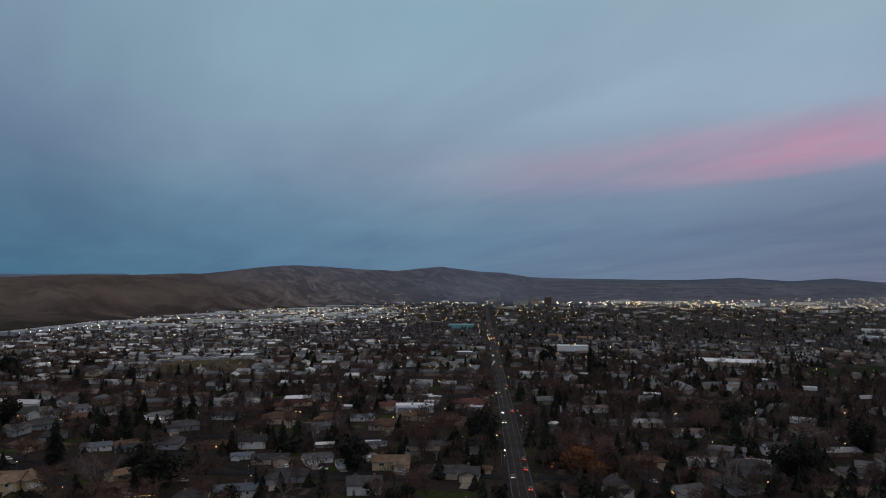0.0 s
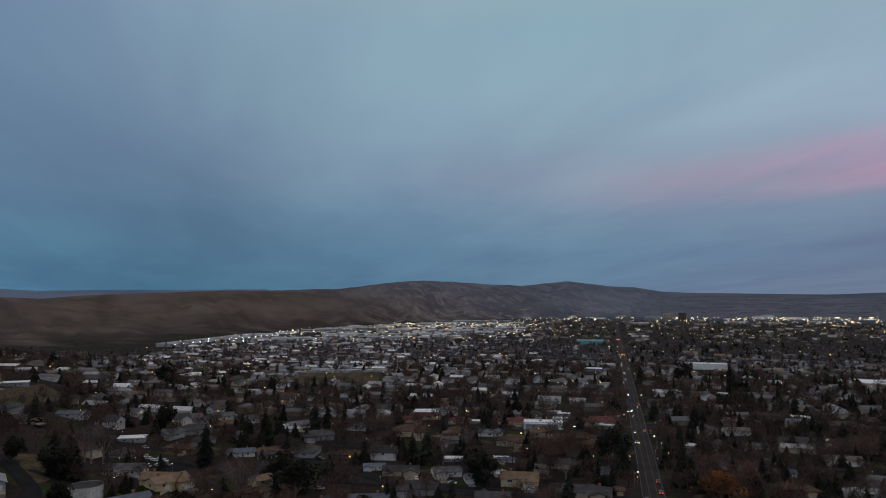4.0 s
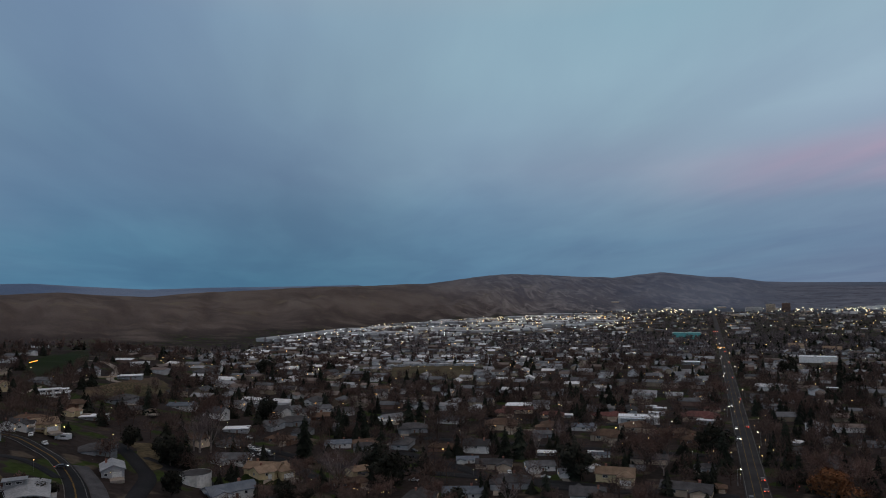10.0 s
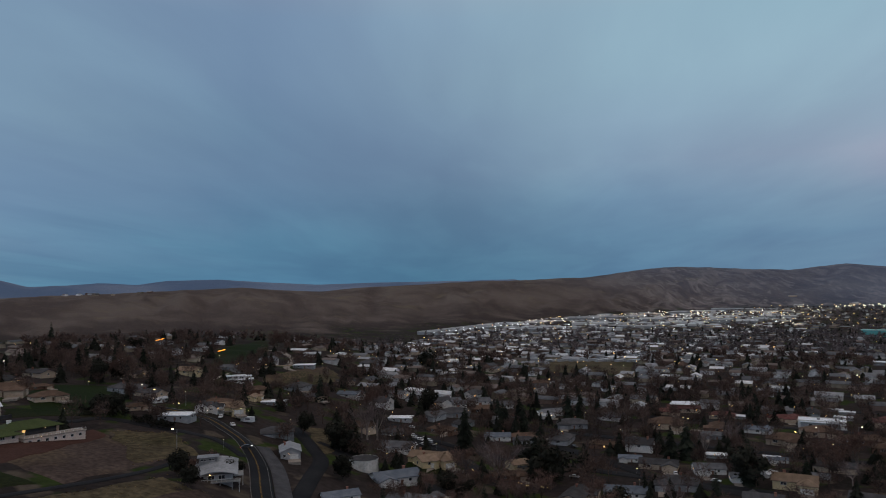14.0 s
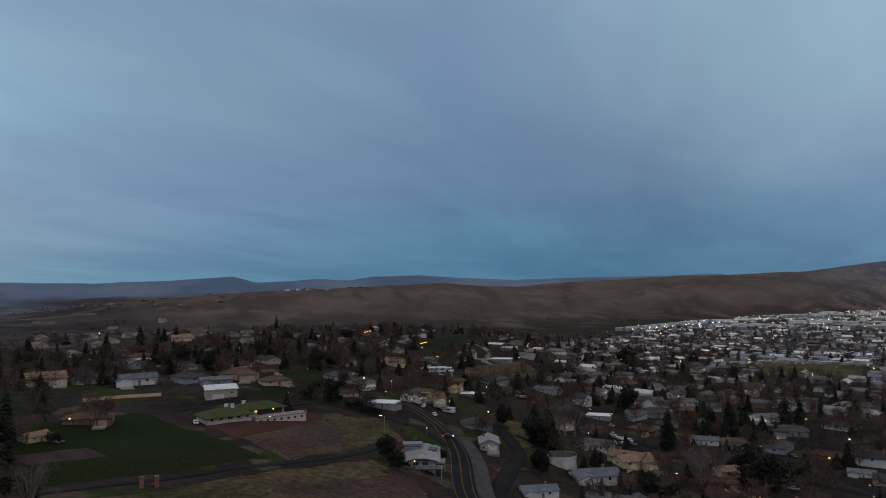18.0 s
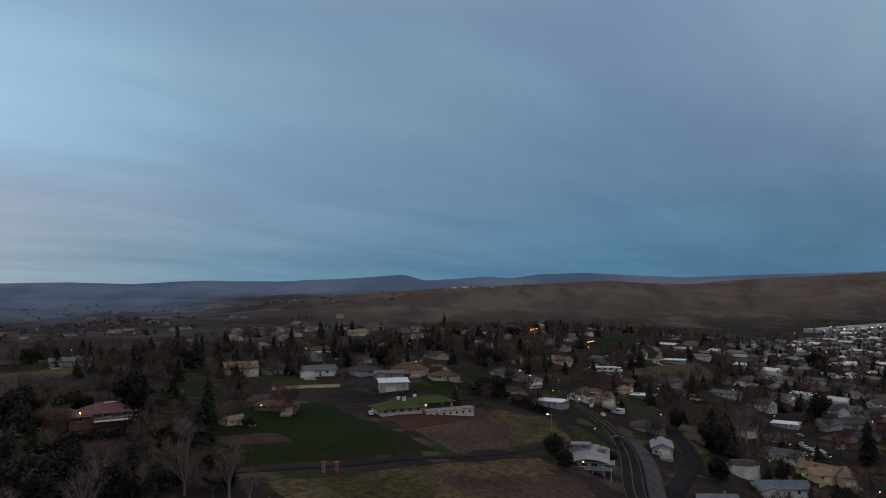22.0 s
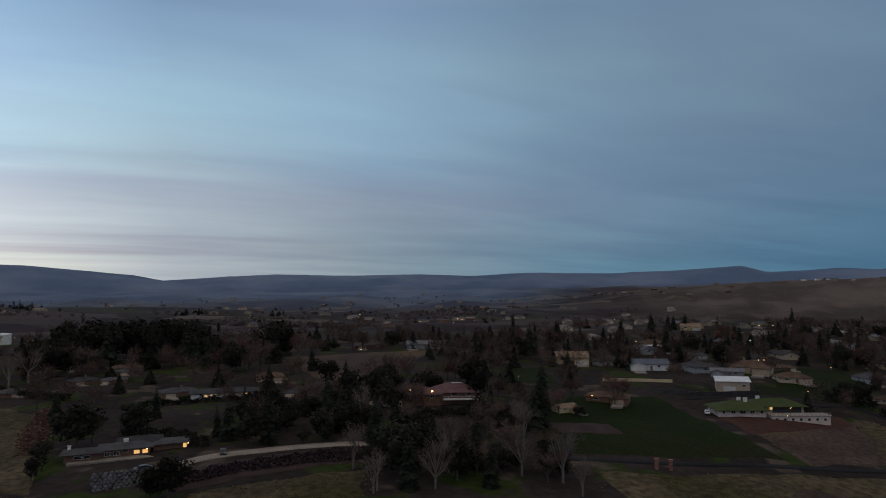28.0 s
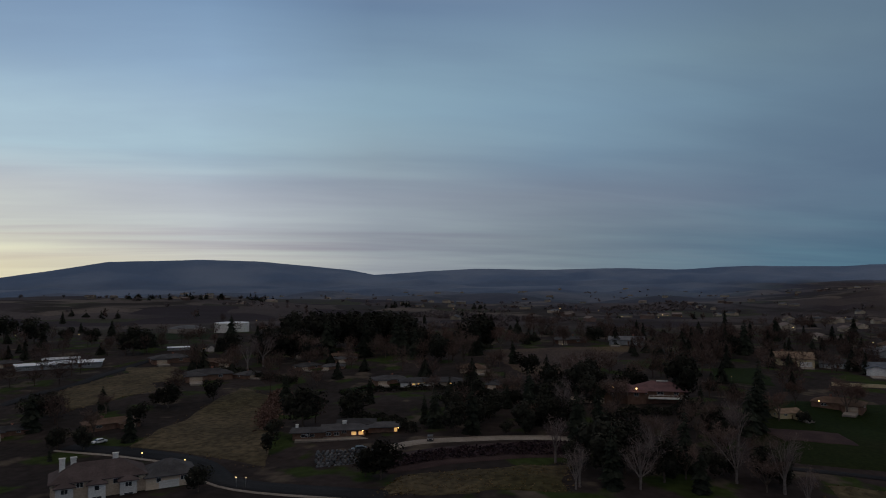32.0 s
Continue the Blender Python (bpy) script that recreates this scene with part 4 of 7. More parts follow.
def leafy(label, height, spread, leaf_m, seed, n=420, low=0.12, size=0.75, name="evergreen_tree", group="leafy trees"):
    """A crown of many small leaf clumps round a short trunk, with an uneven outline."""
    rnd = random.Random(seed)
    t = tagged(new(name), label, "tree" if height > 3.5 else "shrub", group)
    bt, bc = bmesh.new(), bmesh.new()
    tube(bt, (0, 0, -0.8), (0, 0, height * 0.5), height * 0.03, height * 0.015, 6)
    lobes = [(Vector((rnd.uniform(-0.3, 0.3) * spread, rnd.uniform(-0.3, 0.3) * spread, height * rnd.uniform(low + 0.2, 0.78))), rnd.uniform(0.2, 0.33) * spread) for _ in range(8)]
    for c_, r in lobes[:5]:
        tube(bt, (0, 0, height * 0.25), c_, height * 0.012, 0.03, 4)
    for k in range(n):
        c_, r = rnd.choice(lobes)
        d_ = Vector((rnd.gauss(0, 1), rnd.gauss(0, 1), rnd.gauss(0.15, 1))).normalized()
        p_ = c_ + Vector((d_.x * r, d_.y * r, d_.z * r * height / spread * 0.9)) * rnd.uniform(0.6, 1.08)
        p_.z = max(p_.z, height * low * 0.5)
        u = d_.cross(Vector((rnd.gauss(0, 1), rnd.gauss(0, 1), rnd.gauss(0, 1)))).normalized() * size * rnd.uniform(0.5, 1)
        w_ = u.cross(d_).normalized() * size * rnd.uniform(0.5, 1) + d_ * rnd.uniform(-0.3, 0.3) * size
        bc.faces.new([bc.verts.new(q) for q in (p_ - u, p_ + w_ * 0.8, p_ + u * 0.9, p_ - w_)])
    part("trunk", bt, M["bark"], t)
    part("crown", bc, M[leaf_m], t)
    return t


TREES = {
    "red": bare_tree("bare red-brown broadleaf tree", 13, 13, "bark", "twig_red", 1, 1300, 0.11),
    "red2": bare_tree("bare red-brown broadleaf tree", 11, 10, "bark", "twig_red", 2, 1100, 0.11),
    "grey": bare_tree("bare grey-brown broadleaf tree", 12, 11, "bark", "twig_grey", 3, 1200, 0.11),
    "grey2": bare_tree("bare grey-brown broadleaf tree", 9, 9, "bark", "twig_grey", 4, 1000, 0.1),
    "pale": bare_tree("bare pale-barked tree with a thin crown", 14, 8, "birch", "twig_pale", 5, 520, 0.07, 0.8),
    "pale2": bare_tree("bare pale-barked tree with several stems", 12, 11, "birch", "twig_pale", 6, 700, 0.07, 0.7),
    "fir": conifer("tall dark green conifer", 17, 7.5, 7),
    "fir2": conifer("broad dark green conifer", 13, 7.5, 8),
    "fir3": conifer("slim dark green conifer", 11, 4.2, 9, 14, 9),
    "ever": leafy("dark evergreen tree with a dense rounded crown", 9, 8, "leaf", 10, 950, size=0.5),
    "ever2": leafy("dark evergreen tree with a broad crown", 12, 11, "leaf", 11, 1300, size=0.62),
    "rust": leafy("tree that keeps its dry rust-coloured leaves", 11, 13, "rust", 12, 1200, size=0.36),
    "shrub": leafy("low dark evergreen shrub", 2.6, 3.6, "leaf", 13, 160, 0.05, 0.4, "shrub", "shrubs"),
}


def tree(kind, x, y, s=1.0, turn=None):
    return place(TREES[kind], x, y, (x * 37 + y * 11) % 360 if turn is None else turn, s)


# ---- single buildings ----
def rail(thing, x0, x1, y, z, h=1.0, name="railing"):
    bm = bmesh.new()
    box(bm, x0, x1, y - 0.04, y + 0.04, z + h - 0.08, z + h)
    n = max(2, int((x1 - x0) / 1.5))
    for k in range(n + 1):
        x = x0 + (x1 - x0) * k / n
        box(bm, x - 0.04, x + 0.04, y - 0.04, y + 0.04, z, z + h - 0.08)
    part(name, bm, M["trim_white"], thing)


def porch_lamp(thing, x, y, z, r=0.14, m="porch"):
    bm = bmesh.new()
    bmesh.ops.create_icosphere(bm, subdivisions=1, radius=r)
    bmesh.ops.translate(bm, verts=bm.verts, vec=(x, y, z))
    part("porch_lamp", bm, M[m], thing, "glowing porch lamp")


def green_hall():
    t = tagged(new("long_house"), "long cream house with a green hipped roof and white chimneys", "house")
    r = random.Random(2)
    block(t, -20, -2, -6, 7, 3.2, "hip", 0.34, "wall_cream", "roof_green", (("-y", 5), ("-x", 2), ("+y", 3)), 0, r, 1.3)
    block(t, -6, 14, -1.5, 9.5, 3.9, "hip", 0.34, "wall_tan", "roof_green", (("-y", 4),), 0.3, r, 1.4)
    part("terrace", wall_mesh("flat", -1, 21, -8, -1.6, 0.9, 0), M["wall_cream"], t, "cream lower storey with small dark windows")
    for k in range(7):
        window(t, 1 + k * 3, -8, -0.9, 1.2, 1.1, "-y")
    box_part("terrace_deck", (-1.3, 21.4, -8.4, -1.5, 0.9, 1.1), M["concrete"], t)
    rail(t, -1, 21, -8.2, 1.1)
    box_part("dark_opening", (2, 13, -1.62, -1.5, 1.2, 3.4), M["pane"], t, "shaded glass front under the eaves")
    for x, y in ((-10, 1), (-8, -0.5), (-1.5, 4)):
        chimney(t, x, y, 3.5, 6.6, "trim_white", 1.3)
    bm = bmesh.new()
    for k in range(9):
        box(bm, -7 + k * 0.45, -6.5 + k * 0.45, -10.5, -8.6, -1.6 + k * 0.14, -1.45 + k * 0.14)
    part("steps", bm, M["concrete"], t)
    porch_lamp(t, 9, -1.9, 3.0, 0.16)
    porch_lamp(t, -4.5, -2.2, 2.4, 0.1)
    return t


def tan_garage():
    t = tagged(new("garage"), "tan block garage with a pale sloping metal roof", "garage")
    part("wall", wall_mesh("flat", -7, 7, -4.5, 4.5, 4.2, 0), M["wall_tan"], t)
    bm = bmesh.new()
    v = box(bm, -7.6, 7.6, -5.2, 5.2, 4.3, 4.55)
    for q in v:
        if q.co.y > 0:
            q.co.z += 1.1
    part("roof", bm, M["roof_white"], t)
    box_part("wall_top", (-7, 7, 3.9, 4.5, 4.2, 5.2), M["wall_tan"], t)
    window(t, 4.6, -4.5, 2.2, 1.6, 1.0, "-y")
    garage(t, -1.5, -4.5, 5.0)
    return t


def curved_house():
    """The house over the bend: a pale bowed roof, an upper room, decks on posts."""
    t = tagged(new("bowed_roof_house"), "grey-white house with a pale bowed roof and decks on posts", "house")
    part("wall", wall_mesh("flat", -6.5, 6, -5, 5, 2.1, 0, 4.5), M["wall_grey"], t)
    for k in range(3):
        window(t, -4.4 + k * 3.4, -5, 0.5, 2.2, 1.4, "-y")
    bm = bmesh.new()
    n = 12
    rows_ = []
    for k in range(n + 1):
        s = k / n
        x, z = -7.4 + 15.2 * s, 3.3 + 2.6 * math.sin(s * 2.4 + 0.25) - 1.0
        rows_.append([bm.verts.new((x, y, z + dz)) for y, dz in ((-7.4, -1.5), (6.2, 0.9), (6.2, 1.15), (-7.4, -1.25))])
    for a, b in zip(rows_, rows_[1:]):
        for i in range(4):
            bm.faces.new((a[i], b[i], b[(i + 1) % 4], a[(i + 1) % 4]))
    bm.faces.new(rows_[0][::-1])
    bm.faces.new(rows_[-1])
    part("roof", bm, M["roof_zinc"], t, "pale bowed metal roof")
    part("upper_wall", wall_mesh("flat", -5.4, 0.6, 1.4, 5.4, 6.6, 0, -3.0), M["wall_grey"], t)
    box_part("upper_roof", (-6, 1.2, 0.8, 6, 6.6, 6.85), M["roof_zinc"], t)
    for k in range(2):
        window(t, -3.9 + k * 2.8, 1.4, 5.5, 1.8, 0.8, "-y")
    box_part("deck", (-6.8, 8.6, -8.2, -5.1, 0.0, 0.25), M["wall_grey"], t)
    for x in (-6, -2, 2, 6, 8.2):
        box_part("deck_post", (x - 0.13, x + 0.13, -8.0, -7.75, -5.0, 0.0), M["wall_grey"], t)
    rail(t, -6.7, 8.5, -8.1, 0.25)
    box_part("stair", (6.3, 9.5, -5, 2, 1.2, 1.45), M["wall_grey"], t)
    box_part("stair_post", (9.2, 9.4, 1.6, 1.8, -4.5, 1.2), M["wall_grey"], t)
    porch_lamp(t, -1.4, -5.3, 2.2, 0.2)
    return t


def gable_cottage():
    """The small house between the road and the side road: a grey gable towards the valley, a white garage door."""
    t = tagged(new("gabled_cottage"), "small grey house with pale gable roof and white garage door", "house")
    r = random.Random(6)
    block(t, -4.2, 4.2, -7, 7, 3.2, "gable", 0.42, "wall_grey", "roof_zinc", (("-x", 2),), 0.0, r, 0.6, 4.0)
    garage(t, 1.4, -7, 3.6)
    window(t, -2.6, -7, 0.9, 1.3, 1.2, "-y")
    box_part("driveway", (-1.2, 4.0, -13, -7.1, -1.2, 0.1), M["concrete"], t)
    chimney(t, -2.2, 3, 3.6, 5.6, "brick", 0.8)
    porch_lamp(t, -0.8, -7.15, 2.3, 0.1)
    return t


def modern_white():
    t = tagged(new("modern_house"), "white modern house of stepped flat-roofed storeys", "house")
    for x0, x1, y0, y1, z, h in ((-9, 9, -5, 5, 0, 3.0), (-8, 4, -2, 5, 3.2, 2.8), (-3, 8, 0, 5, 3.2, 2.2)):
        box_part("wall", (x0, x1, y0, y1, z - (3 if z == 0 else 0), z + h), M["wall_white"], t)
        box_part("roof", (x0 - 0.6, x1 + 0.6, y0 - 0.6, y1 + 0.6, z + h, z + h + 0.25), M["roof_white"], t)
    for k in range(4):
        window(t, -6.6 + k * 4.4, -5, 0.7, 2.8, 1.7, "-y")
    for k in range(3):
        window(t, -6 + k * 3.8, -2, 3.9, 2.6, 1.6, "-y")
    return t


def round_tank(name, label, r, h, roof="roof_dark", dome=0.0, shell="tank"):
    t = tagged(new(name), label, "tank")
    bm = bmesh.new()
    n = 28
    for z0, z1, rr in ((-3.0, h, r), (h - 0.5, h + 0.12, r + 0.12)):
        a = [bm.verts.new((rr * math.cos(6.2832 * k / n), rr * math.sin(6.2832 * k / n), z0)) for k in range(n)]
        b = [bm.verts.new((rr * math.cos(6.2832 * k / n), rr * math.sin(6.2832 * k / n), z1)) for k in range(n)]
        for k in range(n):
            bm.faces.new((a[k], a[(k + 1) % n], b[(k + 1) % n], b[k]))
    part("shell", bm, M[shell], t)
    bm = bmesh.new()
    rings = []
    for j in range(5):
        s = j / 4
        rr, z = r * (1 - s) + 0.02, h + 0.05 + dome * (1 - (1 - s) ** 2)
        rings.append([bm.verts.new((rr * math.cos(6.2832 * k / n), rr * math.sin(6.2832 * k / n), z)) for k in range(n)])
    for a, b in zip(rings, rings[1:]):
        for k in range(n):
            bm.faces.new((a[k], a[(k + 1) % n], b[(k + 1) % n], b[k]))
    part("roof", bm, M[roof], t)
    bm = bmesh.new()
    for s in (-0.25, 0.25):
        box(bm, s - 0.03, s + 0.03, -r - 0.25, -r - 0.19, 0, h)
    for k in range(int(h / 0.4)):
        box(bm, -0.22, 0.22, -r - 0.24, -r - 0.2, 0.2 + k * 0.4, 0.24 + k * 0.4)
    part("ladder", bm, M["metal"], t)
    return t


def row_house():
    """The long grey-roofed house below the loop road, with gables, white bays and chimneys."""
    t = tagged(new("gabled_house"), "long house with a grey-brown shingle roof, white bays and pale chimneys", "house")
    r = random.Random(4)
    block(t, -16, 5, -4, 7, 4.4, "hip", 0.55, "wall_tan", "roof_mauve_dark", (("-y", 5), ("-x", 2)), 0.0, r)
    for x in (-13, -6, 1):
        block(t, x - 1.9, x + 1.9, -5.6, -1.2, 3.6, "hip", 0.45, "wall_white", "roof_mauve_dark", (("-y", 1),), 0.0, r)
        window(t, x, -5.6, -0.9, 2.2, 1.5, "-y")
    block(t, 5, 17, -5, 6, 3.4, "hip", 0.5, "wall_tan", "roof_dark", (("-y", 2),), 0.0, r)
    for x in (-13.5, -11, -1.5):
        chimney(t, x, 2, 5.5, 8.8, "trim_white", 1.3)
    box_part("skylight", (-8.4, -6.9, 1.0, 2.2, 7.2, 7.35), M["trim_white"], t)
    garage(t, 10.5, -5, 4.8)
    return t


def hill_modern():
    """The dark low house at the drive's end, lit under wide eaves."""
    t = tagged(new("low_modern_house"), "low dark-roofed modern house with warm lit windows under wide eaves", "house")
    r = random.Random(9)
    block(t, -8, 6, -4, 5, 3.1, "hip", 0.26, "wall_brown", "roof_dark", (("-y", 1), ("-x", 1)), 0.0, r, 1.2)
    block(t, -18, -8, -5.5, 2, 2.8, "hip", 0.26, "wall_brown", "roof_dark", (("-y", 1),), 0.0, r, 1.1)
    block(t, 7, 17, -1, 7, 2.9, "hip", 0.26, "wall_brown", "roof_dark", (), 0.0, r, 1.1)
    block(t, -3, 9, 3, 11, 3.6, "hip", 0.3, "wall_brown", "roof_dark", (), 0.0, r, 1.1)
    for x, l_ in ((-6.2, False), (-3.6, False), (2.2, True), (4.6, True)):
        window(t, x, -4, 0.5, 1.7, 1.5, "-y", l_)
    window(t, 6, -1.5, 0.6, 2.2, 1.8, "+x", True)
    window(t, 16.4, -1, 0.5, 1.2, 2.0, "-y", True)
    window(t, 17, 3, 0.5, 1.5, 1.9, "+x", True)
    window(t, -13, -5.5, 0.6, 4.5, 1.3, "-y", False)
    chimney(t, -1, 0.5, 3.2, 5.4, "trim_white", 1.4)
    chimney(t, -17, 0, 2.8, 4.6, "trim_white", 0.9)
    porch_lamp(t, 5.2, -4.5, 2.3, 0.2)
    porch_lamp(t, 17.4, -1.4, 2.3, 0.15)
    box_part("terrace", (-17, 7, -8.5, -4.1, -2.5, -0.05), M["concrete"], t)
    return t


def stone_bank():
    """Rough grey stones set in the slope, one by one."""
    t = tagged(new("stone_retaining_bank"), "bank of rough grey stones set in the slope", "retaining wall")
    r = random.Random(3)
    base = box_part("footing", (-6, 6, 0.2, 3, -2.5, 0.2), M["soil"], t)
    shapes = []
    for k in range(5):
        bm = bmesh.new()
        bmesh.ops.create_icosphere(bm, subdivisions=1, radius=0.5)
        for v in bm.verts:
            v.co *= r.uniform(0.75, 1.2)
        me = bpy.data.meshes.new("stone")
        bm.to_mesh(me)
        bm.free()
        me.materials.append(M["rock"])
        shapes.append(me)
    for row in range(8):
        for k in range(13):
            o = new("stone", shapes[r.randrange(5)])
            o.parent = t
            o.location = (-6 + k * 0.98 + r.uniform(-0.2, 0.2) + 0.4 * (row % 2), -1.6 + row * 0.55, -1.2 + row * 0.5 + r.uniform(-0.1, 0.1))
            o.rotation_euler = (r.uniform(0, 6), r.uniform(0, 6), r.uniform(0, 6))
            o.scale = (r.uniform(0.9, 1.3), r.uniform(0.8, 1.1), r.uniform(0.7, 1.0))
    return t


def low_ranch():
    t = tagged(new("ranch_house"), "low dark-roofed ranch house with a pale front and lit windows", "house")
    r = random.Random(12)
    block(t, -13, 2, -4.5, 4.5, 2.9, "hip", 0.34, "wall_white", "roof_dark", (("-y", 2),), 0.0, r, 0.9)
    block(t, 1, 14, -3.5, 5.5, 2.8, "hip", 0.34, "wall_tan", "roof_dark", (("-y", 2),), 0.0, r, 0.9)
    for x, y in ((-7, -4.5), (-4.6, -4.5), (4.2, -3.5), (9.5, -3.5)):
        window(t, x, y, 1.0, 1.3, 1.0, "-y", x != 4.2)
    garage(t, -11, -4.5, 3.0)
    porch_lamp(t, -2, -4.8, 2.3)
    return t


def red_villa():
    t = tagged(new("red_roof_house"), "brick house with broad mauve-red hipped roofs and a balcony", "house")
    r = random.Random(14)
    block(t, -3, 13, -4, 7, 5.0, "hip", 0.4, "wall_brown", "roof_mauve", (("-y", 3),), 0.0, r, 1.2)
    block(t, -14, -2, -3, 6, 4.2, "hip", 0.42, "wall_brown", "roof_mauve", (("-y", 2),), 0.0, r, 1.0)
    block(t, -6, 0, -5, 1, 4.4, "gable", 0.5, "wall_brown", "roof_mauve", (("-y", 1),), 0.0, r, 0.8)
    box_part("balcony", (1, 14, -6.6, -4, 2.2, 2.5), M["trim_white"], t)
    rail(t, 1.2, 13.8, -6.5, 2.5)
    box_part("wing_wall", (-28, -14, -3, -2.7, -3, 1.6), M["wall_tan"], t, "pale garden wall")
    box_part("skylight", (4, 8, 0.5, 1.4, 7.25, 7.5), M["trim_white"], t)
    porch_lamp(t, -11, -3.4, 5.6, 0.3)
    porch_lamp(t, -3, -5.4, 5.4, 0.3)
    return t


def long_hall(label, roof="roof_white", wall="wall_white", L=30, W=14, h=5.0, name="flat_roofed_hall"):
    """A low hall with a parapet, roof units, doors and a band of windows."""
    t = tagged(new(name), label, "building", "flat-roofed halls")
    part("wall", wall_mesh("flat", -L / 2, L / 2, -W / 2, W / 2, h, 0), M[wall], t)
    box_part("roof", (-L / 2 + 0.3, L / 2 - 0.3, -W / 2 + 0.3, W / 2 - 0.3, h, h + 0.15), M[roof], t)
    bm = bmesh.new()
    for a in ((-L / 2 - 0.1, L / 2 + 0.1, -W / 2 - 0.1, -W / 2 + 0.25), (-L / 2 - 0.1, L / 2 + 0.1, W / 2 - 0.25, W / 2 + 0.1), (-L / 2 - 0.1, -L / 2 + 0.25, -W / 2 + 0.25, W / 2 - 0.25), (L / 2 - 0.25, L / 2 + 0.1, -W / 2 + 0.25, W / 2 - 0.25)):
        box(bm, *a, h, h + 0.55)
    part("parapet", bm, M["trim_white"], t)
    box_part("roof_unit", (-L * 0.1, -L * 0.04, -W * 0.1, W * 0.1, h + 0.15, h + 1.3), M["metal"], t)
    return t


def solar_house():
    """Red-roofed house with tilted white panel rows over its flat middle."""
    t = tagged(new("red_roof_house"), "low house with a red roof and tilted rows of pale panels", "house")
    block(t, -11, 11, -7, 7, 3.2, "hip", 0.3, "wall_tan", "roof_red", (("-y", 4),), 0.1, random.Random(3), 0.9)
    for k in range(7):
        for j in range(2):
            bm = bmesh.new()
            v = box(bm, -9.5 + j * 9.6 + k * 0.25, -0.4 + j * 9.6 + k * 0.25, -6.4 + k * 1.95, -5.0 + k * 1.95, 5.6, 5.75)
            for q in v:
                q.co.z += (q.co.y + 6.4 - k * 1.95) * 0.35
            part("panel", bm, M["roof_white"], t)
    bm = bmesh.new()
    for x in (-8, 0, 8):
        box(bm, x - 0.1, x + 0.1, -6, 7, 3.2, 5.6)
    part("panel_stand", bm, M["metal"], t)
    return t


def car(paint, label, lamps=False):
    t = tagged(new("car"), label, "car", "cars")
    bm = bmesh.new()
    prof = [(-2.25, 0.35), (-2.3, 0.75), (-1.35, 0.95), (-0.7, 1.42), (1.0, 1.45), (1.75, 1.0), (2.25, 0.9), (2.3, 0.4)]
    for s in (-0.86, 0.86):
        vs = [bm.verts.new((s, y, z)) for y, z in prof]
        bm.faces.new(vs if s > 0 else vs[::-1])
    bm.verts.ensure_lookup_table()
    n = len(prof)
    for k in range(n):
        bm.faces.new((bm.verts[k], bm.verts[(k + 1) % n], bm.verts[n + (k + 1) % n], bm.verts[n + k]))
    bmesh.ops.recalc_face_normals(bm, faces=bm.faces)
    part("body", bm, M[paint], t)
    for s in (-0.88, 0.88):
        box_part("side_window", (s - 0.015, s + 0.015, -0.75, 1.1, 1.0, 1.34), M["pane"], t)
    bm = bmesh.new()
    v = box(bm, -0.74, 0.74, -1.2, -0.78, 1.04, 1.36)
    for q in v:
        q.co.y += (q.co.z - 1.2) * 1.2 - 0.08
    part("windscreen", bm, M["pane"], t)
    for x in (-0.8, 0.8):
        for y in (-1.45, 1.4):
            bm = bmesh.new()
            bmesh.ops.create_cone(bm, cap_ends=True, segments=12, radius1=0.33, radius2=0.33, depth=0.22, matrix=Matrix.Translation((x, y, 0.33)) @ Matrix.Rotation(math.pi / 2, 4, "Y"))
            part("wheel", bm, M["tyre"], t)
    for x in (-0.65, 0.65):
        box_part("headlight", (x - 0.16, x + 0.16, -2.36, -2.26, 0.6, 0.78), M["head"] if lamps else M["trim_white"], t)
        box_part("tail_light", (x - 0.16, x + 0.16, 2.28, 2.36, 0.66, 0.86), M["tail"] if lamps else M["car_red"], t)
    return t


def street_lamp(m="lamp_white", h=7.5):
    t = tagged(new("street_lamp"), "grey metal street lamp with a glowing head", "street lamp", "street lamps")
    bm = bmesh.new()
    tube(bm, (0, 0, -0.5), (0, 0, h), 0.1, 0.06, 8)
    part("pole", bm, M["metal"], t)
    bm = bmesh.new()
    tube(bm, (0, 0, h - 0.1), (1.3, 0, h + 0.25), 0.045, 0.04, 6)
    part("arm", bm, M["metal"], t)
    bm = bmesh.new()
    bmesh.ops.create_icosphere(bm, subdivisions=1, radius=0.3)
    bmesh.ops.scale(bm, verts=bm.verts, vec=(1.3, 0.8, 0.6))
    bmesh.ops.translate(bm, verts=bm.verts, vec=(1.5, 0, h + 0.15))
    part("lamp_head", bm, M[m], t)
    return t


def mobile_home():
    t = tagged(new("mobile_home"), "pale mobile home with a low white roof", "mobile home", "mobile homes")
    part("wall", wall_mesh("gable", -9, 9, -3, 3, 2.6, 0.12, 1.0), M["wall_grey"], t)
    part("roof", roof_mesh("gable", -9, 9, -3, 3, 2.6, 0.12, 0.3), M["roof_pale"], t)
    box_part("door", (2, 2.9, -3.06, -3, 0.4, 2.3), M["trim_white"], t)
    return t


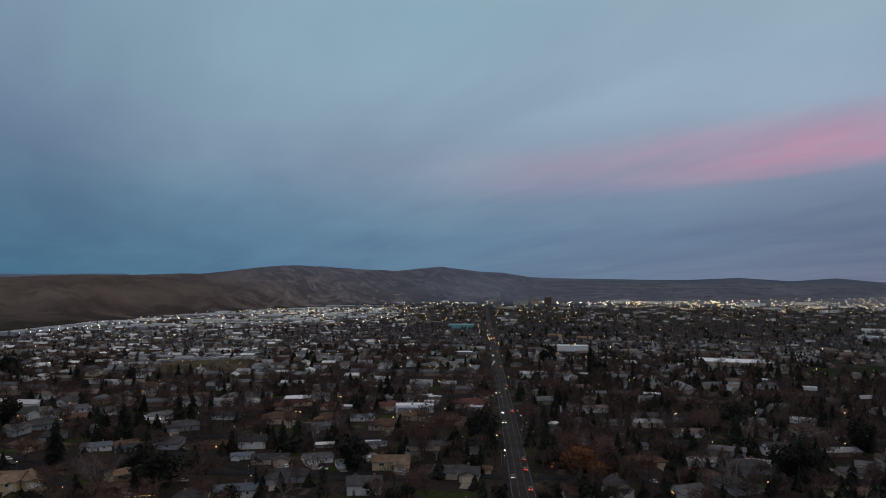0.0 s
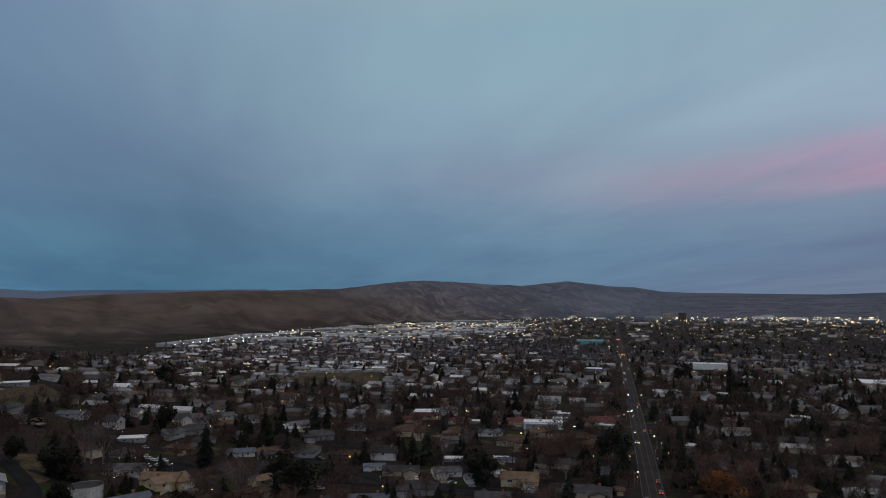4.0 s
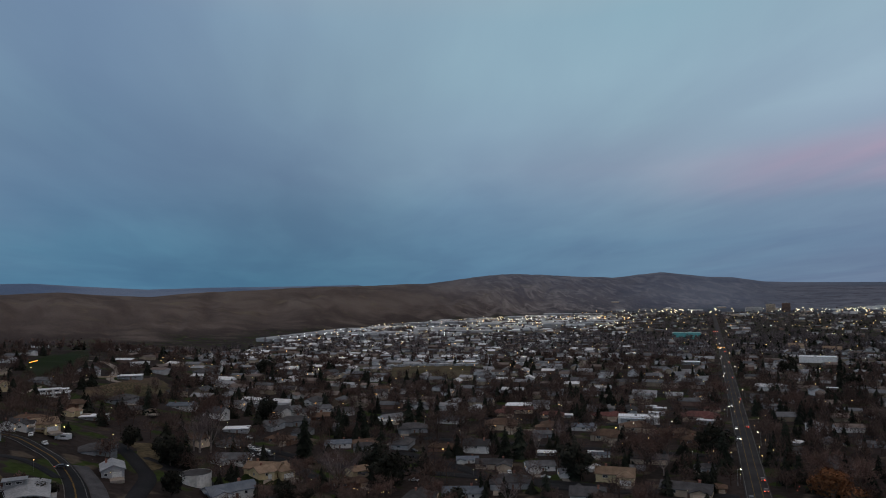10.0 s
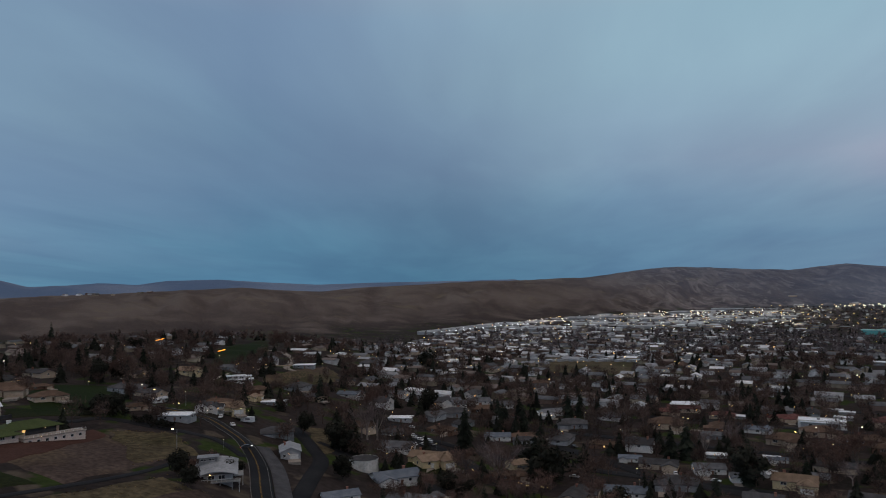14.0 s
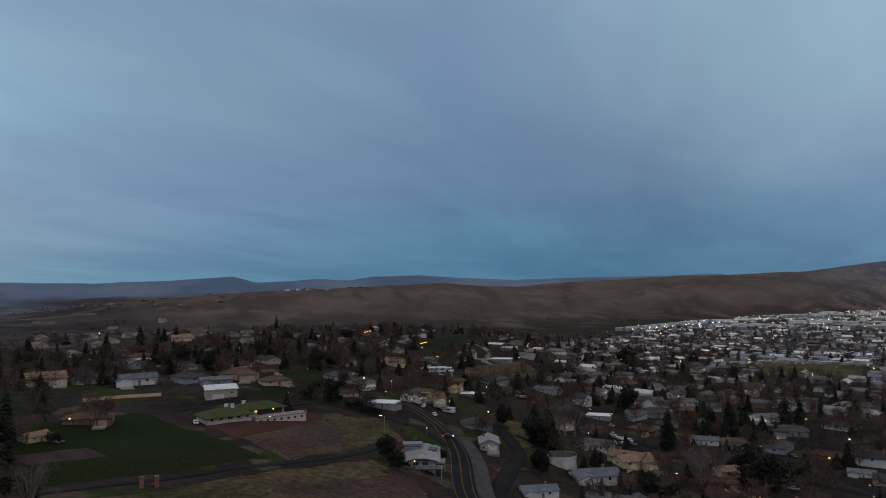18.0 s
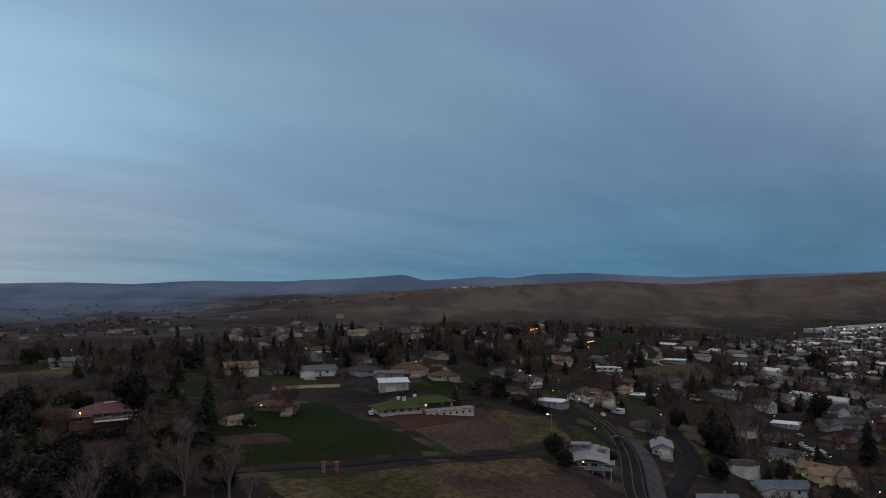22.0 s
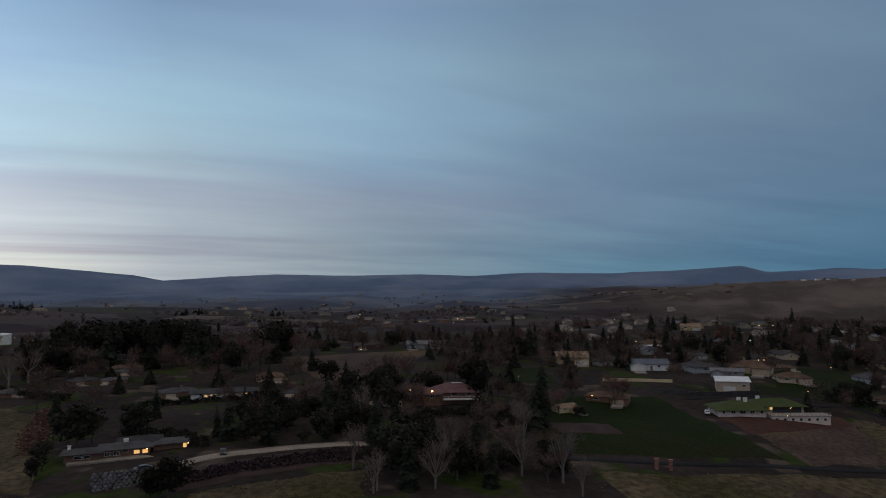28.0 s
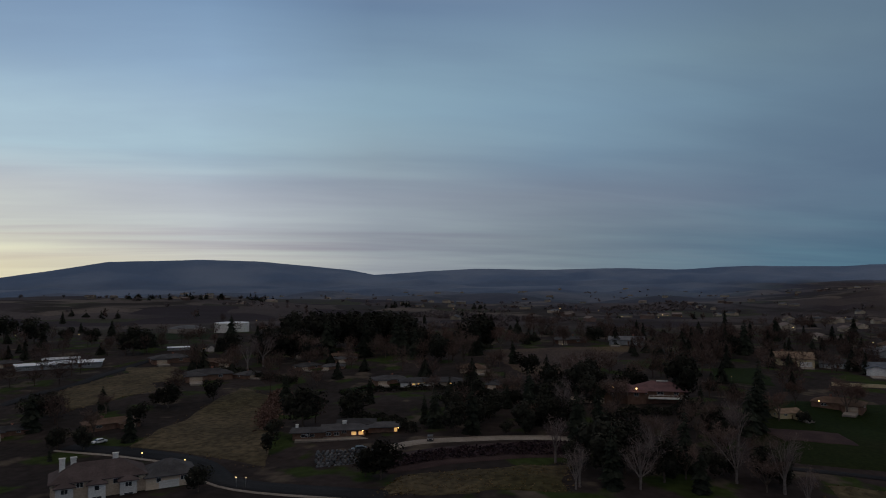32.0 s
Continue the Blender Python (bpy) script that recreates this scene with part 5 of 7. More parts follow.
def fence(pts, label, h=1.8, m="wood_fence", name="fence", gap=3.0):
    """A board fence with posts along a line on the ground."""
    t = tagged(new(name), label, "fence")
    for (xa, ya), (xb, yb) in zip(pts, pts[1:]):
        n = max(1, round(math.hypot(xb - xa, yb - ya) / gap))
        for k in range(n):
            p_, q = (xa + (xb - xa) * k / n, ya + (yb - ya) * k / n), (xa + (xb - xa) * (k + 1) / n, ya + (yb - ya) * (k + 1) / n)
            za, zb = float(land(*p_)), float(land(*q))
            w_ = Vector((q[1] - p_[1], p_[0] - q[0], 0)).normalized() * 0.06
            bm = bmesh.new()
            lo = [Vector((p_[0], p_[1], za - 0.4)), Vector((q[0], q[1], zb - 0.4))]
            hi = [Vector((q[0], q[1], zb + h)), Vector((p_[0], p_[1], za + h))]
            a = [bm.verts.new(v + w_) for v in lo + hi]
            b = [bm.verts.new(v - w_) for v in lo + hi]
            bm.faces.new(a)
            bm.faces.new(b[::-1])
            for i in range(4):
                bm.faces.new((a[i], b[i], b[(i + 1) % 4], a[(i + 1) % 4]))
            part("panel", bm, M[m], t)
            box_part("post", (p_[0] - 0.09, p_[0] + 0.09, p_[1] - 0.09, p_[1] + 0.09, za - 0.5, za + h + 0.12), M[m], t)
    return t


def hedge(pts, h, w, label, m="leaf", dens=9.0, name="hedge", seed=1):
    """A dense row of shrubs along a line on the ground, made of small leaf clumps."""
    r = random.Random(seed)
    t = tagged(new(name), label, "hedge")
    bm, bs = bmesh.new(), bmesh.new()
    for (xa, ya), (xb, yb) in zip(pts, pts[1:]):
        L = math.dist((xa, ya), (xb, yb))
        nx, ny = -(yb - ya) / L, (xb - xa) / L
        for k in range(int(L / 1.5)):
            x, y = xa + (xb - xa) * k * 1.5 / L, ya + (yb - ya) * k * 1.5 / L
            z = float(land(x, y))
            tube(bs, (x, y, z - 0.3), (x + r.uniform(-0.4, 0.4), y + r.uniform(-0.4, 0.4), z + h * 0.7), 0.06, 0.02, 4)
        for k in range(int(L * dens * w)):
            s, o = r.random(), r.gauss(0, 0.36) * w
            x, y = xa + (xb - xa) * s + nx * o, ya + (yb - ya) * s + ny * o
            top = h * (1 - 0.55 * (abs(o) / w) ** 2) * (0.8 + 0.25 * math.sin(s * L * 0.9 + seed) + r.uniform(-0.1, 0.1))
            z = float(land(x, y)) if k % 8 == 0 else z
            p_ = Vector((x, y, z + top * r.random() ** 0.4))
            u = Vector((r.gauss(0, 1), r.gauss(0, 1), r.gauss(0, 1))).normalized() * 0.42
            v = u.cross(Vector((r.gauss(0, 1), r.gauss(0, 1), r.gauss(0, 1)))).normalized() * 0.36
            bm.faces.new([bm.verts.new(q) for q in (p_ - u, p_ + v, p_ + u, p_ - v)])
    part("stems", bs, M["bark"], t)
    part("leaves", bm, M[m], t)
    return t

# ---- roads ----
main_street = tagged(strip("road", [(street_x(v), v) for v in (150, 400, 900, 1600, 2400, 3200)], 11.0, M["street"], 0.16, step=12), "straight asphalt main street with a turning lane", "road", kind="structure")
for o_, w_, m_ in ((-1.75, 0.14, "yellow_line"), (1.75, 0.14, "yellow_line"), (-4.9, 0.14, "white_line"), (4.9, 0.14, "white_line")):
    strip("road_line", [(street_x(v), v) for v in (150, 400, 900, 1500)], w_, M[m_], 0.2, main_street, o_, 12)

# ---- hill and side roads ----
hill_road = tagged(strip("road", [(-162.3, 173.1), (-178.5, 185.7), (-209.4, 215.2), (-231.5, 230.3), (-247.0, 235.7), (-264.2, 240.4), (-272.0, 236.8), (-284.3, 232.0), (-301.4, 227.0)], 9.0, M["asphalt"], 0.2), "curving hill road of dark asphalt with a yellow middle line", "road", kind="structure")
for o_, w_, m_ in ((-0.16, 0.13, "yellow_line"), (0.16, 0.13, "yellow_line"), (-3.6, 0.12, "white_line"), (3.6, 0.12, "white_line")):
    strip("road_line", [(-162.3, 173.1), (-178.5, 185.7), (-209.4, 215.2), (-231.5, 230.3), (-247.0, 235.7), (-264.2, 240.4), (-272.0, 236.8), (-284.3, 232.0), (-301.4, 227.0)], w_, M[m_], 0.25, hill_road, o_, 3)
strip("gravel_verge", [(-162.3, 173.1), (-178.5, 185.7), (-209.4, 215.2), (-231.5, 230.3)], 6.0, M["gravel"], 0.12, hill_road, -8.0)
lane = tagged(strip("road", [(-216.4, 214.8), (-225.7, 216.3), (-235.1, 216.0), (-242.9, 211.0), (-255.7, 208.8), (-273.1, 205.3), (-285.7, 198.6), (-285.8, 187.8), (-291.6, 177.0), (-302.1, 165.2), (-302.6, 151.3), (-298.7, 133.5)], 5.0, M["asphalt"], 0.14), "narrow asphalt lane round the field", "road", kind="structure")
side_road = tagged(strip("road", [(-263.8, 288.7), (-256.3, 287.0), (-242.4, 278.6), (-217.5, 260.3), (-205.5, 249.9), (-190.9, 225.9), (-176.6, 202.8), (-167.5, 190.1)], 7.0, M["asphalt"], 0.17), "dark asphalt side road down the slope", "road", kind="structure")
track = tagged(strip("track", [(-207.7, 55.4), (-207.1, 94.4), (-206.0, 133.6), (-209.5, 167.9), (-212.7, 183.1)], 3.0, M["asphalt"], 0.17), "narrow grey track between lawn and dry field", "road", kind="structure")
loop_road = tagged(strip("road", [(-205.7, -158.8), (-202.3, -139.3), (-197.8, -123.9), (-193.4, -109.2), (-186.8, -99.8), (-176.6, -90.4), (-171.0, -81.0), (-168.2, -66.6), (-166.9, -43.7)], 8.0, M["asphalt"], 0.14), "dark asphalt road bending round the hill", "road", kind="structure")
strip("kerb", [(-205.7, -158.8), (-202.3, -139.3), (-197.8, -123.9), (-193.4, -109.2), (-186.8, -99.8), (-176.6, -90.4), (-171.0, -81.0), (-168.2, -66.6), (-166.9, -43.7)], 0.5, M["concrete"], 0.3, loop_road, -4.3)
drive = tagged(strip("driveway", [(-204.5, -60.2), (-207.0, -55.4), (-211.2, -51.7), (-215.8, -45.6), (-219.4, -37.9), (-226.5, -22.9), (-229.6, -5.1), (-225.4, 7.0)], 5.0, M["concrete"], 0.2), "pale concrete drive curving to the low modern house", "road", kind="structure")
street_a = tagged(strip("road", [(-150.1, 390.5), (-113.0, 368.7), (-85.1, 348.6), (-64.9, 342.4), (-44.3, 337.4), (-8.8, 339.1)], 9.0, M["asphalt"], 0.14), "quiet asphalt street of the town", "road", kind="structure")
cul = tagged(strip("road", [(-250.7, 372.1), (-229.8, 350.2), (-203.7, 339.7), (-185.1, 331.0), (-162.1, 316.0)], 11.0, M["asphalt"], 0.14), "short asphalt close between houses", "road", kind="structure")
upper = tagged(strip("road", [(-536.5, 564.4), (-518.6, 567.2), (-472.5, 532.8), (-417.6, 463.4), (-391.4, 451.5)], 5.5, M["concrete"], 0.16), "pale winding lane on the hillside", "road", kind="structure")
west_road = tagged(strip("road", [(-259.7, -230.8), (-280.8, -232.8), (-304.8, -228.7), (-361.2, -239.8), (-401.5, -240.2)], 6.0, M["asphalt"], 0.14), "dark asphalt road over the hill", "road", kind="structure")
for r_ in range(6, 22, 2):
    v_ = r_ * 40 + 20
    strip("road", [(street_x(v_) + 8, v_), (street_x(v_) + 200, v_ - 10), (street_x(v_) + 420, v_ - 21)], 8.5, M["asphalt"], 0.13, main_street)
    strip("road", [(street_x(v_) - 8, v_), (street_x(v_) - 120, v_ + 6), (street_x(v_) - 260, v_ + 13)], 8.5, M["asphalt"], 0.13, main_street)
BARE = []


def cover(name, corners, m, label, lift=0.08, bare=True, n=22, wobble=1.4):
    if bare:
        BARE.append(corners)
    return patch(name, corners, M[m], lift, n, label, wobble)


cover("lawn", [(-303.2, 66.0), (-303.3, 124.5), (-209.2, 130.0), (-210.1, 46.0)], "lawn", "broad dark green winter lawn", 0.12)
cover("garden_bed", [(-249.7, 58.3), (-247.4, 84.1), (-233.7, 85.6), (-234.7, 62.5)], "hedge", "bare brown garden bed in the lawn", 0.2)
cover("dry_field", [(-198.1, 58.2), (-202.7, 166.4), (-168.8, 163.0), (-163.3, 61.2)], "dry", "dry yellow-brown field", 0.1)
cover("tilled_field", [(-188.8, 114.5), (-184.2, 164.8), (-164.1, 158.4), (-162.9, 92.2)], "soil", "bare dark soil of the field", 0.2)
cover("building_plot", [(-249.2, 130.3), (-269.8, 187.2), (-215.7, 181.4), (-206.2, 131.5)], "soil", "bare brown building plot below the long house", 0.1)
cover("dry_grass", [(-270.0, 190.5), (-251.1, 206.4), (-213.5, 191.2), (-217.2, 163.4)], "dry", "patchy dry grass beside the lane", 0.16)
cover("soil_bank", [(-266.1, 130.7), (-272.4, 189.0), (-257.6, 183.2), (-235.0, 128.5)], "redsoil", "red-brown soil bank under the house", 0.22)
cover("lawn", [(-325.3, 178.0), (-303.4, 210.6), (-289.2, 200.8), (-307.5, 168.2)], "lawn", "green verge above the long house", 0.1)
cover("lawn", [(-405.5, 236.6), (-368.5, 267.0), (-300.8, 224.6), (-307.2, 178.9)], "lawn", "green garden slope", 0.1)
cover("grass_hill", [(-314.3, -151.0), (-282.8, -117.2), (-187.4, -82.1), (-204.0, -138.7)], "dry", "steep slope of dry grass", 0.15)
BANK = [(-191.0, -52.0), (-194.5, -46.4), (-204.6, -31.5), (-214.5, -14.7), (-218.0, 3.6)]
tagged(strip("vineyard", BANK, 17.0, M["hedge"], 0.2), "dark planted bank under the drive", "ground", kind="structure")
BARE.append([(-206.0, -56.0), (-229.0, 4.0), (-208.0, 4.0), (-182.0, -46.0)])
cover("dry_grass", [(-182.3, -44.0), (-204.0, 0.0), (-176.4, 0.0), (-166.0, -48.0)], "dry", "dry grass below the drive", 0.1)
cover("dry_field", [(-345.9, 858.5), (-230.2, 871.6), (-198.1, 735.5), (-285.3, 730.1)], "dry", "dry mown field at the edge of town", 0.3)
cover("lawn", [(-553.3, 513.7), (-677.7, 718.9), (-520.5, 551.8), (-399.6, 359.1)], "lawn", "green slope between hillside houses", 0.3)
cover("terrace", [(-385.3, 401.7), (-420.7, 524.7), (-383.0, 486.3), (-351.9, 363.8)], "soil", "brown terraces on the hillside", 0.3)
cover("dry_grass", [(-391.7, 418.2), (-403.4, 509.7), (-357.3, 465.8), (-331.7, 367.4)], "dry", "pale dry grass slope below the modern house", 0.3)
cover("dry_grass", [(-254.6, 295.4), (-247.7, 306.4), (-212.4, 269.3), (-210.3, 256.9)], "dry", "dry grass between the side road and the gardens", 0.12)
cover("lawn", [(-308.0, -102.0), (-333.2, -76.8), (-319.2, -73.6), (-295.5, -97.8)], "lawn", "green garden lawn", 0.15)
cover("lawn", [(380.7, 763.6), (487.9, 793.7), (432.4, 703.9), (341.9, 686.3)], "lawn", "green playing field behind the school", 0.3)
cover("lawn", [(-195.0, 304.3), (-179.5, 314.3), (-161.1, 302.8), (-185.5, 276.3)], "lawn", "green garden of the yellow house", 0.12)
cover("dry_grass", [(-281.2, -227.5), (-352.5, -227.3), (-298.9, -181.5), (-253.7, -195.1)], "dry", "dry olive grass on the hill", 0.15)
cover("orchard_field", [(-463.9, -67.7), (-507.8, 47.6), (-366.8, 12.7), (-349.2, -20.8)], "soil", "bare grey-brown orchard field", 0.25)
cover("lawn", [(-387.0, 70.0), (-393.0, 95.3), (-329.4, 87.4), (-336.2, 62.0)], "lawn", "green garden lawn behind the hedge", 0.15)
cover("lawn", [(-547.1, -354.1), (-531.9, -281.0), (-496.4, -262.2), (-484.0, -313.2)], "lawn", "green strip beside the reservoirs", 0.25)
cover("dry_field", [(-360.8, -242.2), (-365.3, -212.2), (-324.0, -182.8), (-304.7, -204.3)], "dry", "dry olive field on the hill", 0.2)

# ---- town fill ----
OCC = []  # plan circles that are taken: x, y, radius


ROADS = [np.array([tuple(v.co)[:2] for v in o.data.vertices]) for o in (hill_road, lane, side_road, track, loop_road, drive, street_a, cul, upper, west_road)]
ROADS = np.concatenate(ROADS)


def near_road(x, y, r):
    return bool(np.any((ROADS[:, 0] - x) ** 2 + (ROADS[:, 1] - y) ** 2 < r * r))


def take(x, y, r):
    OCC.append((x, y, r))


def free(x, y, r):
    if abs(x - street_x(y)) < 9 + r:
        return False
    if any(inside(x, y, q) for q in BARE) or near_road(x, y, 4 + r * 0.5):
        return False
    return all((a - x) ** 2 + (b - y) ** 2 > (c_ + r) ** 2 for a, b, c_ in OCC)


def bearing(x, y):
    return math.degrees(math.atan2(-x, y))


def inside(x, y, q):
    """Whether a plan point lies in a four-cornered piece of ground."""
    r_ = False
    for (xa, ya), (xb, yb) in zip(q, q[1:] + q[:1]):
        if (ya > y) != (yb > y) and x < (xb - xa) * (y - ya) / (yb - ya) + xa:
            r_ = not r_
    return r_


def spot(kind, x, y, turn, s, low=1.0):
    take(x, y, 9 * s + 2)
    d_ = math.hypot(x, y)
    take(x * (1 - 13 / d_), y * (1 - 13 / d_), 6 * s)
    return place(HOUSES[kind], x, y, turn, (s, s, s * low))


def grow(kind, x, y, s):
    take(x, y, 1.5)
    return tree(kind, x, y, s)


def set_down(thing, x, y, turn, r, s=1.0, lift=0.0):
    take(x, y, r)
    d_ = math.hypot(x, y)
    for k in (12, 24):
        take(x * (1 - k / d_), y * (1 - k / d_), r * 0.75)
    return place(thing, x, y, turn, s, lift)


# the single buildings of the hill
set_down(green_hall(), -268.7, 153.8, 82, 20)
set_down(tan_garage(), -314, 164, 68, 9)
set_down(curved_house(), -194, 179, 45, 10)
set_down(modern_white(), -361, 354, 46, 12, (1.0, 1.0, 0.72))
set_down(round_tank("round_tank", "round white water tank with a dark lid", 6.5, 4.6), -194, 266, 36, 9)
set_down(row_house(), -166, -112, 128, 16)
set_down(hill_modern(), -226, -72, 106, 22, (0.95, 0.95, 0.74))
set_down(stone_bank(), -193, -62.5, 108, 5, 1.25)
set_down(low_ranch(), -319, -63, 100, 14, (1.0, 1.0, 0.8))
set_down(red_villa(), -290, 28, 86, 19, 1.1)
for x_, y_, r_ in ((-197, -83, 9), (-214, -91, 9), (-232, -99, 9), (-250, -101, 8), (-268, 24, 9), (-255, 20, 9)):
    take(x_, y_, r_)
take(-186, 171, 9)
take(-178, 164, 9)
take(-190, 190, 7)
set_down(round_tank("water_reservoir", "low round reservoir with a brown-grey domed roof", 15, 3.5, "roof_grey", 2.2, "concrete"), -556, -317, 0, 16)
set_down(round_tank("water_reservoir", "round white water reservoir", 14, 7.5, "roof_white", 0.8), -563, -280, 0, 15)
# halls of the town
hall = long_hall("long white hall with a flat membrane roof")
set_down(hall, -19.9, 515, 2, 14, 0.9)
for x_, y_, w_, s_ in ((177, 980, -10, 1.4), (313, 620, -27, 0.5), (796, 1320, -31, 1.6), (692, 1158, -31, 1.4)):
    set_down(hall, x_, y_, w_, 16 * s_, s_)
set_down(long_hall("teal metal-clad hall beside the main street", "roof_teal", "roof_teal", 50, 26, 11), 36, 1428, 0, 40)
set_down(long_hall("broad school hall with a white roof", "roof_white", "wall_tan", 92, 42, 4.6, "school"), 322, 812, -20, 50)
set_down(solar_house(), -109, 540, 12, 14)
spot("blue_roof", -383.3, 151.7, 78, 1.20)
spot("hip_brown", -356.4, 196.9, 51, 1.13)
spot("ranch_brown", -375.0, 224.9, 89, 0.60)
spot("hip_brown", -334.0, 205.0, 78, 0.86)
spot("tan_roof", -418.0, 118.3, 79, 1.21)
spot("hip_dark", -411.8, 138.0, 71, 0.87)
spot("tan_roof", -266.9, 72.8, 115, 0.55)
spot("ranch_brown", -289.1, 97.3, 63, 0.85)
spot("tan_roof", -724.9, 334.7, 65, 1.24)
spot("ranch_grey", -350.5, 180.2, 71, 0.83)
spot("hip_dark", -432.1, 201.0, 85, 0.79)
spot("hip_brown", -499.1, 201.0, 68, 0.95)
spot("flat_white", -493.0, 199.9, 98, 0.66)
spot("flat_white", -266.0, 223.4, 25, 0.88)
spot("pale_metal", -301.3, 241.8, 91, 0.55)
spot("hip_brown", -291.9, 222.6, 73, 0.55)
spot("tan_roof", -277.8, 263.9, 58, 0.95)
spot("ranch_brown", -293.1, 273.3, 17, 0.70)
spot("white_gable", -278.8, 249.3, 128, 0.62)
spot("white_gable", -277.5, 255.2, 122, 0.6)
spot("tan_roof", -313.4, 317.9, 115, 0.64)
spot("flat_white", -653.9, 611.5, 57, 1.12)
spot("hip_dark", -242.4, 262.6, 43, 0.85)
spot("blue_roof", -175.9, 263.9, 54, 1.16)
spot("tan_roof", -184.4, 305.7, 6, 1.05)
spot("white_grey", -207.9, 314.4, 13, 1.03)
spot("blue_roof", -168.7, 216.0, 53, 0.80)
set_down(gable_cottage(), -217.5, 243.5, 44, 8)
spot("flat_white", -252.1, 385.5, 23, 0.89)
spot("hip_dark", -232.2, 346.3, 34, 0.69)
spot("flat_white", -301.8, 324.2, 28, 0.85)
spot("ranch_brown", -331.8, 336.8, 55, 0.95)
spot("ranch_tan", -304.8, 361.6, 60, 0.92)
spot("white_gable", -261.6, 449.5, 45, 1.06)
spot("white_gable", -268.1, 513.6, 88, 0.96)
spot("white_grey", -256.0, 469.8, 19, 1.00)
spot("white_grey", -253.8, 498.1, 37, 1.04)
spot("hip_dark", -239.8, 434.8, 29, 1.10)
spot("ranch_brown", -234.6, 470.2, 32, 1.19)
spot("white_grey", -234.6, 498.1, 40, 1.03)
spot("ranch_grey", -205.1, 444.7, 15, 1.03)
spot("hip_brown", -256.4, 628.7, 22, 1.00)
spot("flat_white", -252.1, 641.3, 41, 0.64)
spot("flat_white", -195.9, 484.1, 22, 0.65)
spot("blue_roof", -188.0, 393.1, 26, 0.89)
spot("ranch_brown", -175.0, 401.2, 34, 0.88)
spot("tan_roof", -148.0, 335.9, 54, 0.85)
spot("ranch_brown", -145.0, 315.8, 45, 0.78)
spot("hip_dark", -161.2, 449.5, 20, 1.06)
spot("hip_dark", -434.5, 611.4, 55, 1.25)
spot("flat_white", -410.2, 477.7, 31, 1.08)
spot("pale_metal", -482.6, 574.3, 40, 1.05)
spot("ranch_tan", -350.0, 456.8, 37, 0.80)
spot("red_roof", -117.3, 523.4, 18, 0.85)
spot("flat_white", -67.2, 526.1, -3, 0.69)
spot("red_roof", -80.6, 523.2, 9, 0.87)
spot("red_roof", -44.3, 527.5, 15, 0.87)
spot("red_roof", -35.0, 537.3, -36, 0.71)
spot("flat_white", -6.4, 572.9, 1, 0.61)
spot("flat_white", -8.4, 548.5, 1, 0.68)
spot("flat_white", -13.6, 580.8, 1, 0.61)
spot("red_roof", 20.7, 532.0, 1, 1.27)
spot("flat_white", 25.2, 521.6, 0, 0.97)
spot("red_roof", 30.9, 577.1, -0, 0.61)
spot("flat_white", -40.3, 462.5, 5, 0.58)
spot("hip_brown", -34.8, 451.7, -11, 1.19)
spot("hip_brown", -20.2, 485.2, 22, 1.14)
spot("ranch_brown", 3.4, 472.4, 30, 1.07)
spot("ranch_brown", 16.1, 451.8, -2, 1.02)
spot("hip_brown", -106.1, 472.9, 13, 1.28)
spot("white_gable", 26.8, 635.0, 18, 0.84)
spot("ranch_tan", -87.1, 367.1, 7, 1.02)
spot("white_grey", -63.8, 368.7, 22, 0.90)
spot("blue_roof", -103.7, 375.6, 15, 0.68)
spot("white_grey", -47.6, 360.8, 16, 0.70)
spot("pale_metal", -38.3, 374.3, 66, 0.56)
spot("tan_roof", -25.3, 356.8, 0, 1.11)
spot("hip_dark", -71.8, 334.5, 12, 1.04)
spot("ranch_tan", 6.6, 340.1, -9, 1.18)
spot("blue_roof", -36.4, 405.4, 15, 0.55)
spot("ranch_grey", -17.3, 379.9, 3, 0.55)
spot("ranch_brown", 18.5, 352.1, -3, 0.55)
spot("flat_white", -65.6, 402.8, 9, 0.63)
spot("hip_dark", 17.1, 387.2, -3, 0.64)
spot("pale_metal", 85.5, 703.1, -7, 1.32)
spot("flat_white", 96.6, 726.1, -8, 0.91)
spot("ranch_grey", 76.8, 572.9, 2, 0.76)
spot("ranch_grey", 75.5, 598.5, -17, 0.80)
spot("flat_white", 70.9, 464.0, 61, 0.55)
spot("hip_dark", 68.7, 438.5, -9, 0.62)
spot("flat_white", 140.7, 721.9, -11, 0.55)
spot("white_gable", 117.4, 632.9, 9, 0.55)
spot("flat_white", 27.2, 929.2, -2, 1.30)
spot("tan_roof", 224.9, 1142.6, -11, 1.45)
spot("tan_roof", 187.4, 1192.0, -9, 1.50)
spot("tan_roof", -180.3, 303.3, 61, 1.04)
spot("ranch_tan", -144.9, 336.1, 43, 0.66)
spot("ranch_brown", -172.3, 359.8, 26, 0.60)
spot("blue_roof", -88.1, 310.3, 16, 1.04)
spot("hip_dark", -170.9, 393.0, 23, 0.71)
spot("white_gable", -267.5, 513.9, 87, 1.05)
spot("white_grey", -262.7, 465.1, 49, 1.16)
spot("flat_white", -21.0, 514.7, 2, 1.36)
spot("white_gable", -242.3, 590.9, 22, 0.95)
spot("white_grey", -189.4, 484.5, 51, 0.97)
spot("pale_metal", -189.3, 471.5, 22, 0.79)
spot("flat_white", -39.3, 409.3, 5, 0.55)
spot("pale_metal", -57.8, 672.5, 5, 1.05)
spot("flat_white", 169.3, 583.3, -16, 0.85)
spot("white_grey", 104.6, 311.6, 21, 0.91)
spot("blue_roof", 55.9, 309.1, 10, 0.55)
spot("pale_metal", 234.5, 471.2, -36, 0.90)
